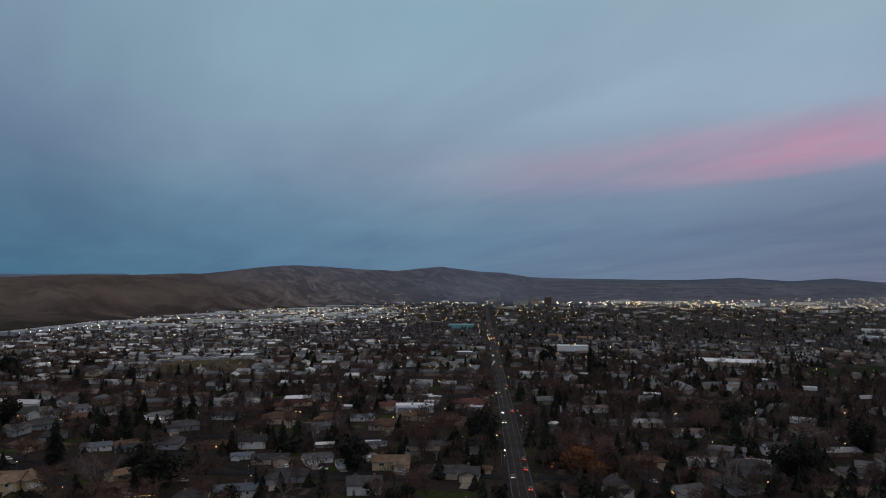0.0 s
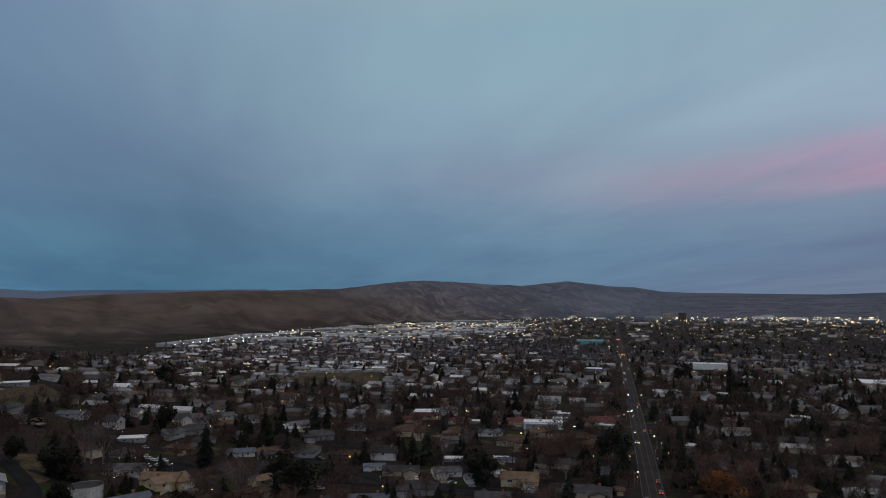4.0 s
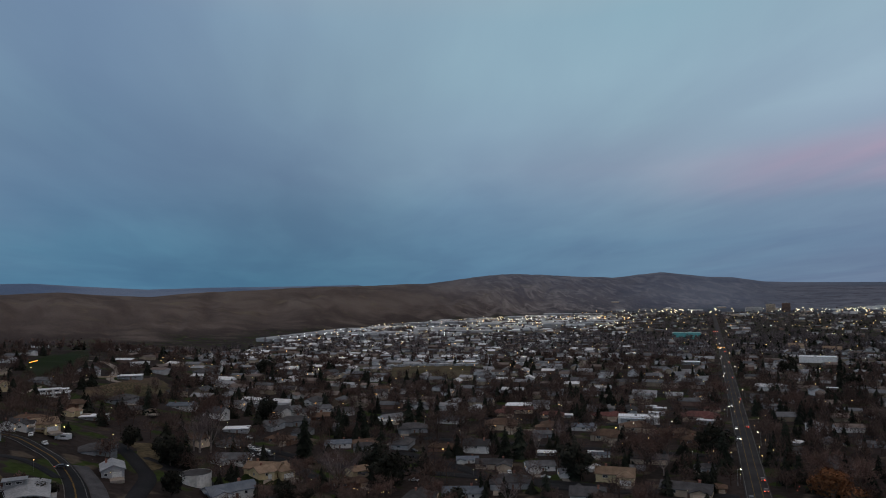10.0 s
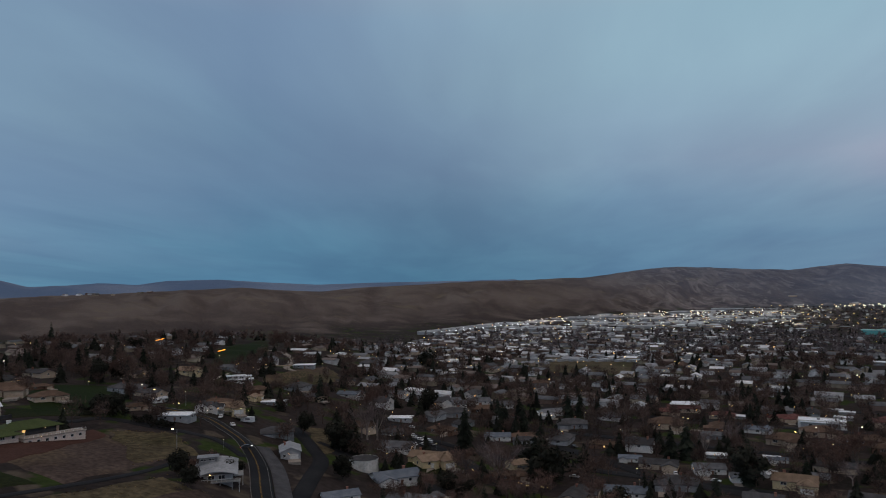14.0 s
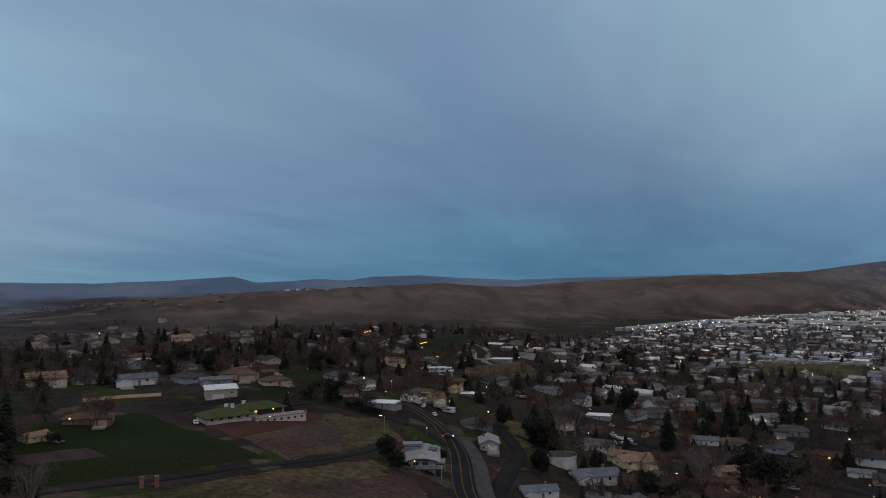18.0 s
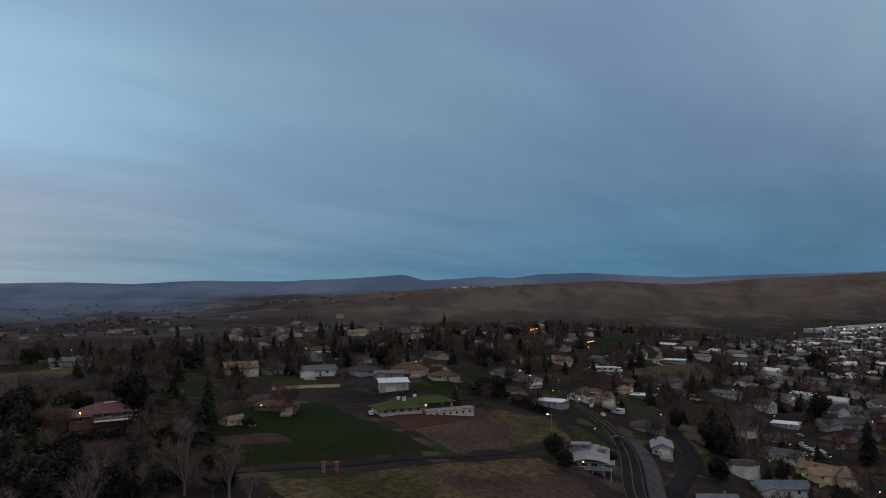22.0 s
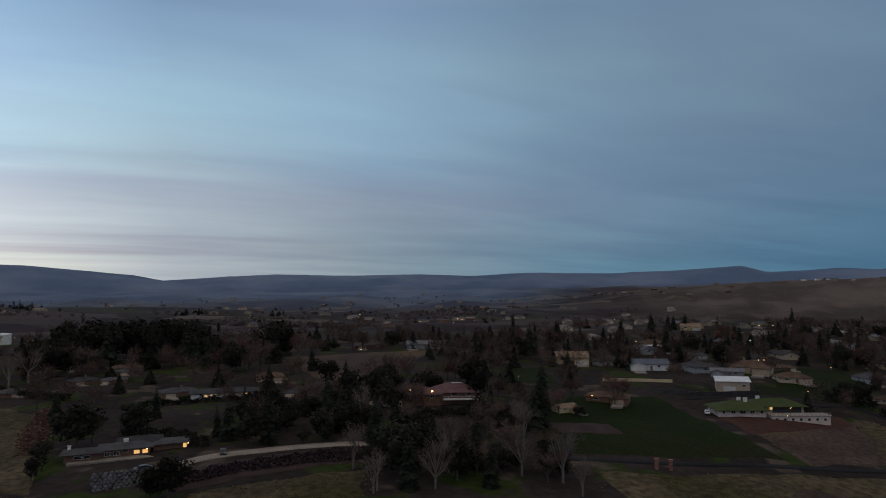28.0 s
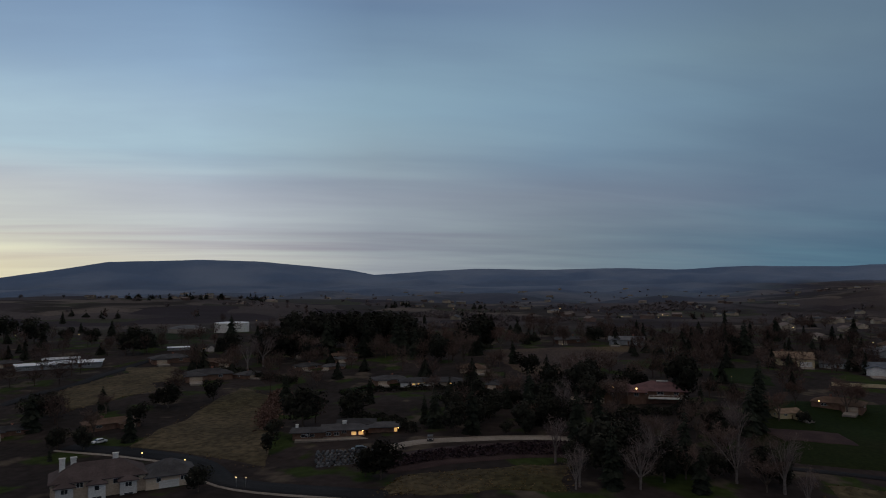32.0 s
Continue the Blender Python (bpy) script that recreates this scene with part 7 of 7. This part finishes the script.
def far_trees(items, name, label, material, green, seed):
    """Woods and garden trees too many to count, in one mesh of slender pieces."""
    r = np.random.RandomState(seed)
    V, T, n0 = [], [], 0
    for x, y, d, z in items:
        k = (170 if not green else 120) if d < 520 else 130 if d < 900 else 22 if d < 1600 else 12
        if green:
            h, w = r.uniform(5, 13), r.uniform(4.5, 8.5)
            if d > 1700 and x > 0:
                h = h * 0.6
            s = r.rand(k) ** 1.3
            a = r.rand(k) * 6.283
            q = w * 0.5 * (1 - s) ** 0.8 * r.uniform(0.6, 1.15, k) + 0.3
            top = np.stack([0 * a, 0 * a, 0.6 + h * s + q * 0.7], -1)
            wd = q * (0.3 if d < 520 else 0.5 if d < 900 else 0.8)
            p1 = np.stack([np.cos(a) * q - np.sin(a) * wd, np.sin(a) * q + np.cos(a) * wd, h * s - 0.2], -1)
            p2 = np.stack([np.cos(a) * q + np.sin(a) * wd, np.sin(a) * q - np.cos(a) * wd, h * s - 0.2], -1)
            tri = np.stack([top, p1, p2], 1)
        else:
            h, w = r.uniform(8, 15.5), r.uniform(7, 13)
            if d > 1000 and bearing(x, y) > 60:
                h = h * 0.55
            c_ = r.normal(0, 1, (k, 3))
            c_ /= np.linalg.norm(c_, axis=1)[:, None]
            c_ *= r.uniform(0.35, 1.0, (k, 1))
            c_ = c_ * np.array([w / 2, w / 2, h * 0.36]) + np.array([0, 0, h * 0.6])
            out = c_ - np.array([0, 0, h * 0.25])
            out /= np.linalg.norm(out, axis=1)[:, None]
            out = out + r.normal(0, 0.55, (k, 3))
            out /= np.linalg.norm(out, axis=1)[:, None]
            ln = r.uniform(0.8, 1.6, (k, 1)) * (1.3 if d < 900 else 1.9)
            sd = np.cross(out, r.normal(0, 1, (k, 3)))
            sd /= np.linalg.norm(sd, axis=1)[:, None]
            sd *= (0.11 if d < 520 else 0.15 if d < 900 else 0.85 if d < 1600 else 1.3)
            tri = np.stack([c_ - out * ln - sd, c_ - out * ln + sd, c_ + out * ln], 1)
            tw = w * 0.02 + 0.05
            trunk = np.array([[(-tw, 0, -0.5), (tw, 0, -0.5), (0, 0, h * 0.7)], [(0, -tw, -0.5), (0, tw, -0.5), (0, 0, h * 0.7)]])
            tri = np.concatenate([tri, trunk])
        tri = tri + np.array([x, y, z])
        V.append(tri.reshape(-1, 3))
        T.append(np.arange(n0, n0 + tri.shape[0] * 3).reshape(-1, 3))
        n0 += tri.shape[0] * 3
    me = quick_mesh(name, np.concatenate(V), np.concatenate(T), material)
    return tagged(new(name, me), label, "trees", kind="stuff")


bare_, green_, dim_ = [], [], []
for x, y, d, z in FAR_T:
    if n_tree < 300 and tr.rand() < 0.8:
        kind_ = kinds[tr.randint(len(kinds))]
        if kind_ in ("red", "red2") and bearing(x, y) > 66:
            kind_ = "ever2"
        tree(kind_, x, y, tr.uniform(0.7, 1.2))
        n_tree += 1
    elif tr.rand() < (0.42 if x > 70 else 0.28) and not (d > 1000 and bearing(x, y) > 60):
        green_.append((x, y, d, z))
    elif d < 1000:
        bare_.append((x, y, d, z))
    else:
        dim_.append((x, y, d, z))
# old orchards in the valley, in dense dark blocks
for q, n_ in (([(-985, -225), (-800, -20), (-880, 10), (-1120, -215)], 330), ([(-690, -60), (-640, -190), (-700, -215), (-760, -70)], 120), ([(-1420, 250), (-1330, 60), (-1480, 60), (-1580, 240)], 130)):
    bx, by = [p_[0] for p_ in q], [p_[1] for p_ in q]
    for x, y in zip(tr.uniform(min(bx), max(bx), n_ * 2), tr.uniform(min(by), max(by), n_ * 2)):
        if inside(x, y, q):
            dim_.append((x, y, math.hypot(x, y) + 600, float(land(x, y)) - 2.0))
# dark clumps on the crest to the west
for b0_, b1_, n_ in ((121.5, 124, 14), (117, 121, 22), (113.2, 115.6, 12), (102.6, 105, 12), (96.5, 98, 6)):
    for b, d in zip(tr.uniform(b0_, b1_, n_), tr.uniform(1240, 1330, n_)):
        x, y = -d * math.sin(math.radians(b)), d * math.cos(math.radians(b))
        green_.append((x, y, d, float(land(x, y))))
far_trees(bare_, "bare_woods", "brown leafless trees all over the town", M["far_bare"], False, 3)
far_trees(dim_, "distant_woods", "grey-brown leafless trees of the far town", M["hazed_bare"], False, 5)
far_trees(green_, "evergreen_woods", "dark evergreens scattered among the houses", M["far_green"], True, 4)


# ---- lamps over the town ----
def lamp_field(name, label, pts, material, r0, k):
    V, T = [], []
    o = [(1, 0, 0), (-1, 0, 0), (0, 1, 0), (0, -1, 0), (0, 0, 1), (0, 0, -1)]
    f = [(0, 2, 4), (2, 1, 4), (1, 3, 4), (3, 0, 4), (2, 0, 5), (1, 2, 5), (3, 1, 5), (0, 3, 5)]
    for x, y, h in pts:
        r = r0 + k * math.hypot(x, y)
        z = float(land(x, y)) + h
        n0 = len(V)
        V += [(x + a * r, y + b * r, z + c_ * r) for a, b, c_ in o]
        T += [tuple(n0 + i for i in q) for q in f]
        n0 = len(V)
        V += [(x - 0.07, y, z), (x + 0.07, y, z), (x, y, z - h - 0.3)]
        T.append((n0, n0 + 1, n0 + 2))
    ix = [1 if k % 9 == 8 else 0 for k in range(len(T))]
    return tagged(new(name, quick_mesh(name, V, T, [material, M["metal"]], ix)), label, "street lamps", kind="stuff")


lr = np.random.RandomState(12)


def sector(n, b0, b1, d0, d1, h0=3.0, h1=6.5):
    b, d = lr.uniform(b0, b1, n), np.sqrt(lr.uniform(d0 ** 2, d1 ** 2, n))
    ok = d < np.interp(b, [-40, 4, 15, 26, 34], [4000, 3250, 2420, 1780, 1300])
    b = np.radians(b)
    return [(-q * math.sin(a), q * math.cos(a), h) for a, q, h, k in zip(b, d, lr.uniform(h0, h1, n), ok) if k]


lamp_field("warm_lamps", "warm lamps of the town at dusk", sector(300, -36, 38, 300, 900, 2.5, 6) + sector(480, -36, 34, 700, 2400, 4, 8) + sector(260, -36, 26, 2500, 3400) + sector(240, -36, 2, 3300, 4300, 1, 3) + sector(240, 2, 28, 1500, 2500, 4, 9) + sector(52, 33, 62, 300, 900, 2, 5) + sector(24, 62, 138, 280, 800, 2, 4) + sector(60, 62, 110, 900, 1900, 2, 4), M["lamp_warm"], 0.08, 0.00026)
lamp_field("white_lamps", "white lamps of streets and car parks", sector(70, -36, 30, 400, 2200) + sector(330, -36, 4, 2850, 3400, 3, 6) + sector(640, -36, 4, 3350, 3950, 2, 4) + sector(60, -36, 2, 3950, 4400, 1, 3) + sector(230, 2, 27, 1750, 2600, 5, 9), M["lamp_white"], 0.07, 0.00026)
lamp_field("cool_lamps", "cool white yard lamps of the packing houses", sector(190, 4, 30, 1450, 2500, 5, 9) + sector(24, -36, 30, 600, 2400), M["lamp_cool"], 0.07, 0.00027)

# ---- packing houses and halls along the river ----
wr = random.Random(21)
big = [long_hall("broad packing house with a pale roof", "roof_pale", "wall_grey", 90, 45, 8, "warehouse"), long_hall("long warehouse with a grey metal roof", "roof_metal", "wall_white", 70, 26, 7, "warehouse"),
       long_hall("low white commercial hall with flat roof", "roof_pale", "wall_tan", 42, 26, 6, "warehouse")]
for x_, y_, s_ in ((-735, 1310, 1.5), (-738, 1455, 1.5), (-742, 1600, 1.6), (-700, 1720, 1.4)):
    place(big[0], x_, y_, 88, (s_, s_, 0.8))
    take(x_, y_, 60)
n_ = 0
while n_ < 80:
    b, d = wr.uniform(4, 29), wr.uniform(1420, 2750)
    if d > np.interp(b, [4, 15, 26, 31], [2950, 2420, 1800, 1550]) or d < 1500 + (20 - b) * 14:
        continue
    x, y = -d * math.sin(math.radians(b)), d * math.cos(math.radians(b))
    if not free(x, y, 22):
        continue
    take(x, y, 22)
    place(big[wr.randrange(3)], x, y, wr.choice((2, 92)) + wr.uniform(-4, 4), wr.uniform(0.6, 1.15))
    n_ += 1
n_ = 0
while n_ < 40:
    b, d = wr.uniform(-36, 5), wr.uniform(2600, 3600)
    x, y = -d * math.sin(math.radians(b)), d * math.cos(math.radians(b))
    if not free(x, y, 20):
        continue
    take(x, y, 20)
    place(big[1 + wr.randrange(2)], x, y, wr.choice((2, 92)) + wr.uniform(-4, 4), wr.uniform(0.7, 1.2))
    n_ += 1


def tower(label, wall, L, W, h, seed):
    """A downtown block with rows of windows."""
    t = tagged(new("office_block"), label, "building", "office blocks")
    part("wall", wall_mesh("flat", -L / 2, L / 2, -W / 2, W / 2, h, 0), M[wall], t)
    box_part("roof", (-L / 2 - 0.3, L / 2 + 0.3, -W / 2 - 0.3, W / 2 + 0.3, h, h + 0.6), M["roof_grey"], t)
    box_part("roof_house", (-4, 4, -3, 3, h + 0.6, h + 3.6), M["wall_grey"], t)
    for z in range(int(h / 3.6)):
        box_part("window_band", (-L / 2 + 1, L / 2 - 1, -W / 2 - 0.06, -W / 2, 1.2 + z * 3.6, 2.8 + z * 3.6), M["pane"], t)
    return t


set_down(tower("brown brick office block", "wall_brown", 30, 24, 34, 1), 448, 3060, -8, 20)
set_down(tower("pale stone office block", "wall_tan", 34, 22, 31, 2), 395, 3080, -7, 20)
set_down(tower("low pale office block", "wall_white", 60, 24, 20, 3), 330, 3050, -6, 30)
# mobile homes by the dry field
mh = mobile_home()
for r_ in range(6):
    for k in range(13):
        b, d = 13.0 + k * 0.72 + wr.uniform(-0.2, 0.2), 905 + r_ * 26 + wr.uniform(-5, 5)
        x, y = -d * math.sin(math.radians(b)), d * math.cos(math.radians(b))
        place(mh, x, y, 70 + wr.uniform(-5, 5), wr.uniform(0.8, 1.1))
        take(x, y, 8)

# ---- cars ----
paints = {k: car(k, l_) for k, l_ in (("car_white", "white car parked beside a house"), ("car_dark", "dark car parked beside a house"), ("car_red", "red car parked beside a house"))}
lit_car = car("car_dark", "dark car on the road with its lamps lit", True)
for v_, side in ((318, 1), (338, -1), (352, 1), (372, 1), (505, -1), (512, 1), (470, -1), (600, -1), (640, 1), (700, -1), (790, 1), (830, -1), (905, -1), (960, 1), (1040, -1), (1120, 1), (1180, -1), (1300, -1), (1420, 1), (1560, -1)):
    x = street_x(v_) + side * 3.4
    place(lit_car, x, v_, 177 if side > 0 else -3, 1.0, 0.2)
for k, x, y, a in (("car_white", -271, 131, 70), ("car_white", -215.5, 242, 40), ("car_white", -209, 333, 60), ("car_white", -206, 337, 60), ("car_white", -212, 330, 60), ("car_dark", -203, 341, 60), ("car_white", -222, 352, 20), ("car_white", -176, 305, 120),
                   ("car_white", -267, 250, 40), ("car_white", -254, 245, 60), ("car_dark", -218, -43, 100), ("car_dark", -206, -62, 20), ("car_white", -106, 372, 15), ("car_dark", -92, 364, 100), ("car_white", -77, 357, 20),
                   ("car_white", -210, -150, 60), ("car_red", -228, 345, 20), ("car_white", -58, 352, 80), ("car_dark", -140, 392, 60), ("car_white", -118, 330, 90), ("car_white", 96, 330, 30), ("car_dark", 130, 352, 90), ("car_white", 40, 300, 10)):
    place(paints[k], x, y, a, 1.0, 0.2)
for x, y in [(-217.3, 347.7), (-213.0, 345.6), (-212.9, 350.4), (-208.9, 348.1), (-234.6, 371.1)]:
    place(paints["car_white"], x, y, 70, 1.0, 0.2)
camper = tagged(new("camper_van"), "white camper van parked by the road", "van")
box_part("body", (-1.15, 1.15, -3.4, 2.2, 0.55, 3.0), M["car_white"], camper)
box_part("cab", (-1.05, 1.05, 2.2, 3.5, 0.55, 1.9), M["car_white"], camper)
box_part("windscreen", (-0.9, 0.9, 3.5, 3.54, 1.15, 1.75), M["pane"], camper)
box_part("side_window", (-1.18, -1.15, -2.0, 0.6, 1.7, 2.3), M["pane"], camper)
for sx_ in (-1.0, 1.0):
    for sy_ in (-2.2, 2.4):
        bm_ = bmesh.new()
        bmesh.ops.create_cone(bm_, cap_ends=True, segments=12, radius1=0.4, radius2=0.4, depth=0.26, matrix=Matrix.Translation((sx_, sy_, 0.4)) @ Matrix.Rotation(math.pi / 2, 4, "Y"))
        part("wheel", bm_, M["tyre"], camper)
place(camper, -261.3, 262.0, 100, 1.0, 0.2)
place(lit_car, -226, 226, 135, 1.0, 0.25)

# ---- lamps, pillars, fences ----
lamp, lamp_w = street_lamp(), street_lamp("lamp_warm", 6.5)
for x, y in ((-224, 188), (-470, 260), (-300, 236), (-312, 240), (-288, 247), (-262, 258), (-120, 420), (-30, 455), (-20, 470), (0, 480), (-12, 430), (60, 520), (150, 470), (210, 380), (260, 470), (-160, 470), (-200, 450)):
    place(lamp_w if (x + y) % 3 else lamp, x, y, (x * 7) % 360)
for v_ in range(360, 1500, 95):
    place(lamp, street_x(v_) + (8 if v_ % 2 else -8), v_, 0 if not v_ % 2 else 180)


def pillar():
    t = tagged(new("gate_pillar"), "brown brick gate pillar beside the track", "pillar", "gate pillars")
    box_part("shaft", (-0.5, 0.5, -0.5, 0.5, -0.5, 2.9), M["brick"], t)
    box_part("cap", (-0.62, 0.62, -0.62, 0.62, 2.9, 3.1), M["brick"], t)
    return t


gp = pillar()
place(gp, -202, 82, 60)
place(gp, -201.5, 86, 60)
fence([(-309, 128), (-305, 150), (-305, 172)], "long dark board fence behind the parking place", 1.6, "car_dark")
fence([(-334.5, 299.5), (-364.2, 330.8), (-388.9, 371.7)], "pale curved retaining wall of the terrace", 1.1, "wall_cream", "garden_wall", 4.0)
fence([(-406.4, 415.2), (-433.5, 468.1), (-427.2, 492.5)], "low pale retaining wall above the dry slope", 1.0, "wall_tan", "garden_wall", 4.0)
fence([(-340, 112), (-338, 130), (-333, 144)], "pale garden wall below the hipped house", 1.5, "wall_yellow", "garden_wall", 4.0)


def shine(name, label, pts, m, r=0.12, step=0.8):
    """A string of small glowing bulbs along eaves or a hedge."""
    bm = bmesh.new()
    for (xa, ya, za), (xb, yb, zb) in zip(pts, pts[1:]):
        n = max(2, int(math.dist((xa, ya), (xb, yb)) / step))
        for k in range(n):
            s = k / n
            x, y = xa + (xb - xa) * s, ya + (yb - ya) * s
            z = float(land(x, y)) + za + (zb - za) * s
            box(bm, x - r, x + r, y - r, y + r, z - r, z + r)
    me = bpy.data.meshes.new(name)
    bm.to_mesh(me)
    bm.free()
    me.materials.append(M[m])
    return tagged(new(name, me), label, "string lights")


shine("string_lights", "warm orange string lights along eaves", [(-136, 300, 3), (-128, 296, 3), (-118, 300, 2.6)], "lamp_warm", 0.06)
shine("string_lights", "orange string lights along a flat roof", [(-62, 528, 3.2), (-40, 530, 3.2)], "sign_orange", 0.05)
shine("string_lights", "red string lights along a garden hedge", [(330, 548, 2.5), (352, 552, 3.2), (372, 562, 2.4)], "sign_orange", 0.05)
shine("traffic_signals", "red and orange signals over the main street", [(72, 1128, 6), (84, 1130, 6)], "sign_orange", 0.5, 4.0)
shine("traffic_signals", "red signals over the main street", [(92, 1560, 6), (104, 1562, 6)], "sign_red", 0.5, 4.0)
shine("traffic_signals", "red signals over the main street", [(110, 1980, 6), (122, 1982, 6)], "sign_red", 0.35, 4.0)

for k in range(5):
    o_ = -7.2 + 3.6 * k
    vine_row = [(x + o_ * 0.86, y - o_ * 0.45) for x, y in BANK]
    hedge(vine_row, 1.3, 1.6, "low dark purple-brown row of bare vines on the bank", "vine", 7, "vine_row", 20 + k)
hedge([(-297, 196.8), (-289.3, 202.5), (-280.4, 209.1)], 4.5, 5.0, "tall dark evergreen hedge beside the lane", seed=1)
hedge([(-274.5, 206.7), (-265.5, 209.8), (-253, 209.5)], 3.2, 4.0, "dark evergreen hedge between lane and road", seed=2)
hedge([(-296, -123), (-273, -117), (-249, -110), (-228, -100)], 3.2, 5.0, "dark scrub along the edge of the grass slope", "twig_red", 12, seed=3)
hedge([(-228, -50), (-244, -62), (-250, -82)], 2.8, 4.0, "dark evergreen hedge above the low house", seed=4)
hedge([(-300, -92), (-308, -68), (-312, -40)], 2.4, 3.0, "clipped dark hedge below the ranch houses", seed=5)
hedge([(-262, 12), (-264, 34), (-262, 52)], 3.0, 5.0, "dark shrubs below the red-roofed house", seed=6)
hedge([(-206, 190), (-200, 168)], 3.0, 3.5, "bare red-brown shrubs beside the bowed-roof house", "twig_red", 12, seed=7)
hedge([(-322, -128), (-342, -160), (-352, -186)], 3.0, 4.0, "dark hedge under the flat-roofed houses", seed=8)
row = [(-700 + 2 * k, 1190 + 26 * k, 9.0) for k in range(16)]
lamp_field("yard_lamps", "row of white yard lamps along the packing house", row, M["lamp_cool"], 0.3, 0.0003)


LOW = [(-191.2, -122.8), (-185.6, -106.2), (-168.9, -82.7), (-169.0, -80.2), (-226.3, -191.7), (-350.9, -175.2), (-456.7, -400.7), (-283.0, 235.2), (-282.8, 238.5), (-269.3, 244.0), (-274.3, 275.7), (-199.2, 179.1),
       (-381.6, 557.3), (-354.8, 561.2), (-176.7, 258.7), (-180.6, 297.3), (-273.5, 360.8), (-383.4, 61.3), (-511.3, 27.3), (-273.4, 68.9), (-287.3, 90.0), (-430.0, 116.8), (-260.3, 291.6), (-219.4, 338.7), (-190.1, 314.4), (-159.8, 305.7), (-316.0, 352.3)]
lamp_field("garden_lamps", "warm garden and porch lamps of the hillside houses", [(x, y, 2.6) for x, y in LOW], M["lamp_warm"], 0.14, 0.0003)
shine("string_lights", "orange string lights along a hillside roof", [(-615, 489, 5), (-631, 512, 6)], "sign_orange", 0.22)
shine("string_lights", "orange string lights along a garden wall", [(-498, 463, 4), (-509, 482, 4.5)], "sign_orange", 0.18)
shine("string_lights", "red string lights on a street-side tree", [(53, 353, 1.5), (55, 352, 5)], "sign_red", 0.06)


def tufts(name, label, quads, n, m, seed):
    """Tufts of long dry grass on the open ground, too many to count."""
    r = np.random.RandomState(seed)
    V, T = [], []
    for q in quads:
        q = np.array(q)
        u, v = r.rand(n), r.rand(n)
        p_ = q[0] * ((1 - u) * (1 - v))[:, None] + q[1] * (u * (1 - v))[:, None] + q[2] * (u * v)[:, None] + q[3] * ((1 - u) * v)[:, None]
        keep = wavy(p_[:, 0], p_[:, 1], 16, 3) + 0.6 * r.normal(0, 1, n) > 0.2
        p_ = p_[keep]
        z = land(p_[:, 0], p_[:, 1])
        for (x, y), z0 in zip(p_, z):
            for _ in range(3):
                a, w_, h_ = r.rand() * 6.283, r.uniform(0.15, 0.5), r.uniform(0.12, 0.32)
                n0 = len(V)
                V += [(x - w_ * math.cos(a), y - w_ * math.sin(a), z0), (x + w_ * math.cos(a), y + w_ * math.sin(a), z0), (x + r.normal(0, 0.2), y + r.normal(0, 0.2), z0 + h_)]
                T.append((n0, n0 + 1, n0 + 2))
    return tagged(new(name, quick_mesh(name, V, T, m)), label, "grass", kind="stuff")


straw = mat("straw_tufts", (0.12, 0.088, 0.045), (0.18, 0.13, 0.07), 0.1, 0.95, 0, 6, island=0.5, space="World")
tufts("grass_tufts", "tufts of long dry grass on the slopes", [q for q in BARE if any(abs(q[0][0] - k) < 0.06 for k in (-198.1, -270.0, -314.3, -182.3, -281.2, -345.9))], 1700, straw, 5)

clear_unused([*HOUSES.values(), *TREES.values(), *big, hall, mh, lit_car, lamp, lamp_w, gp, *paints.values()])
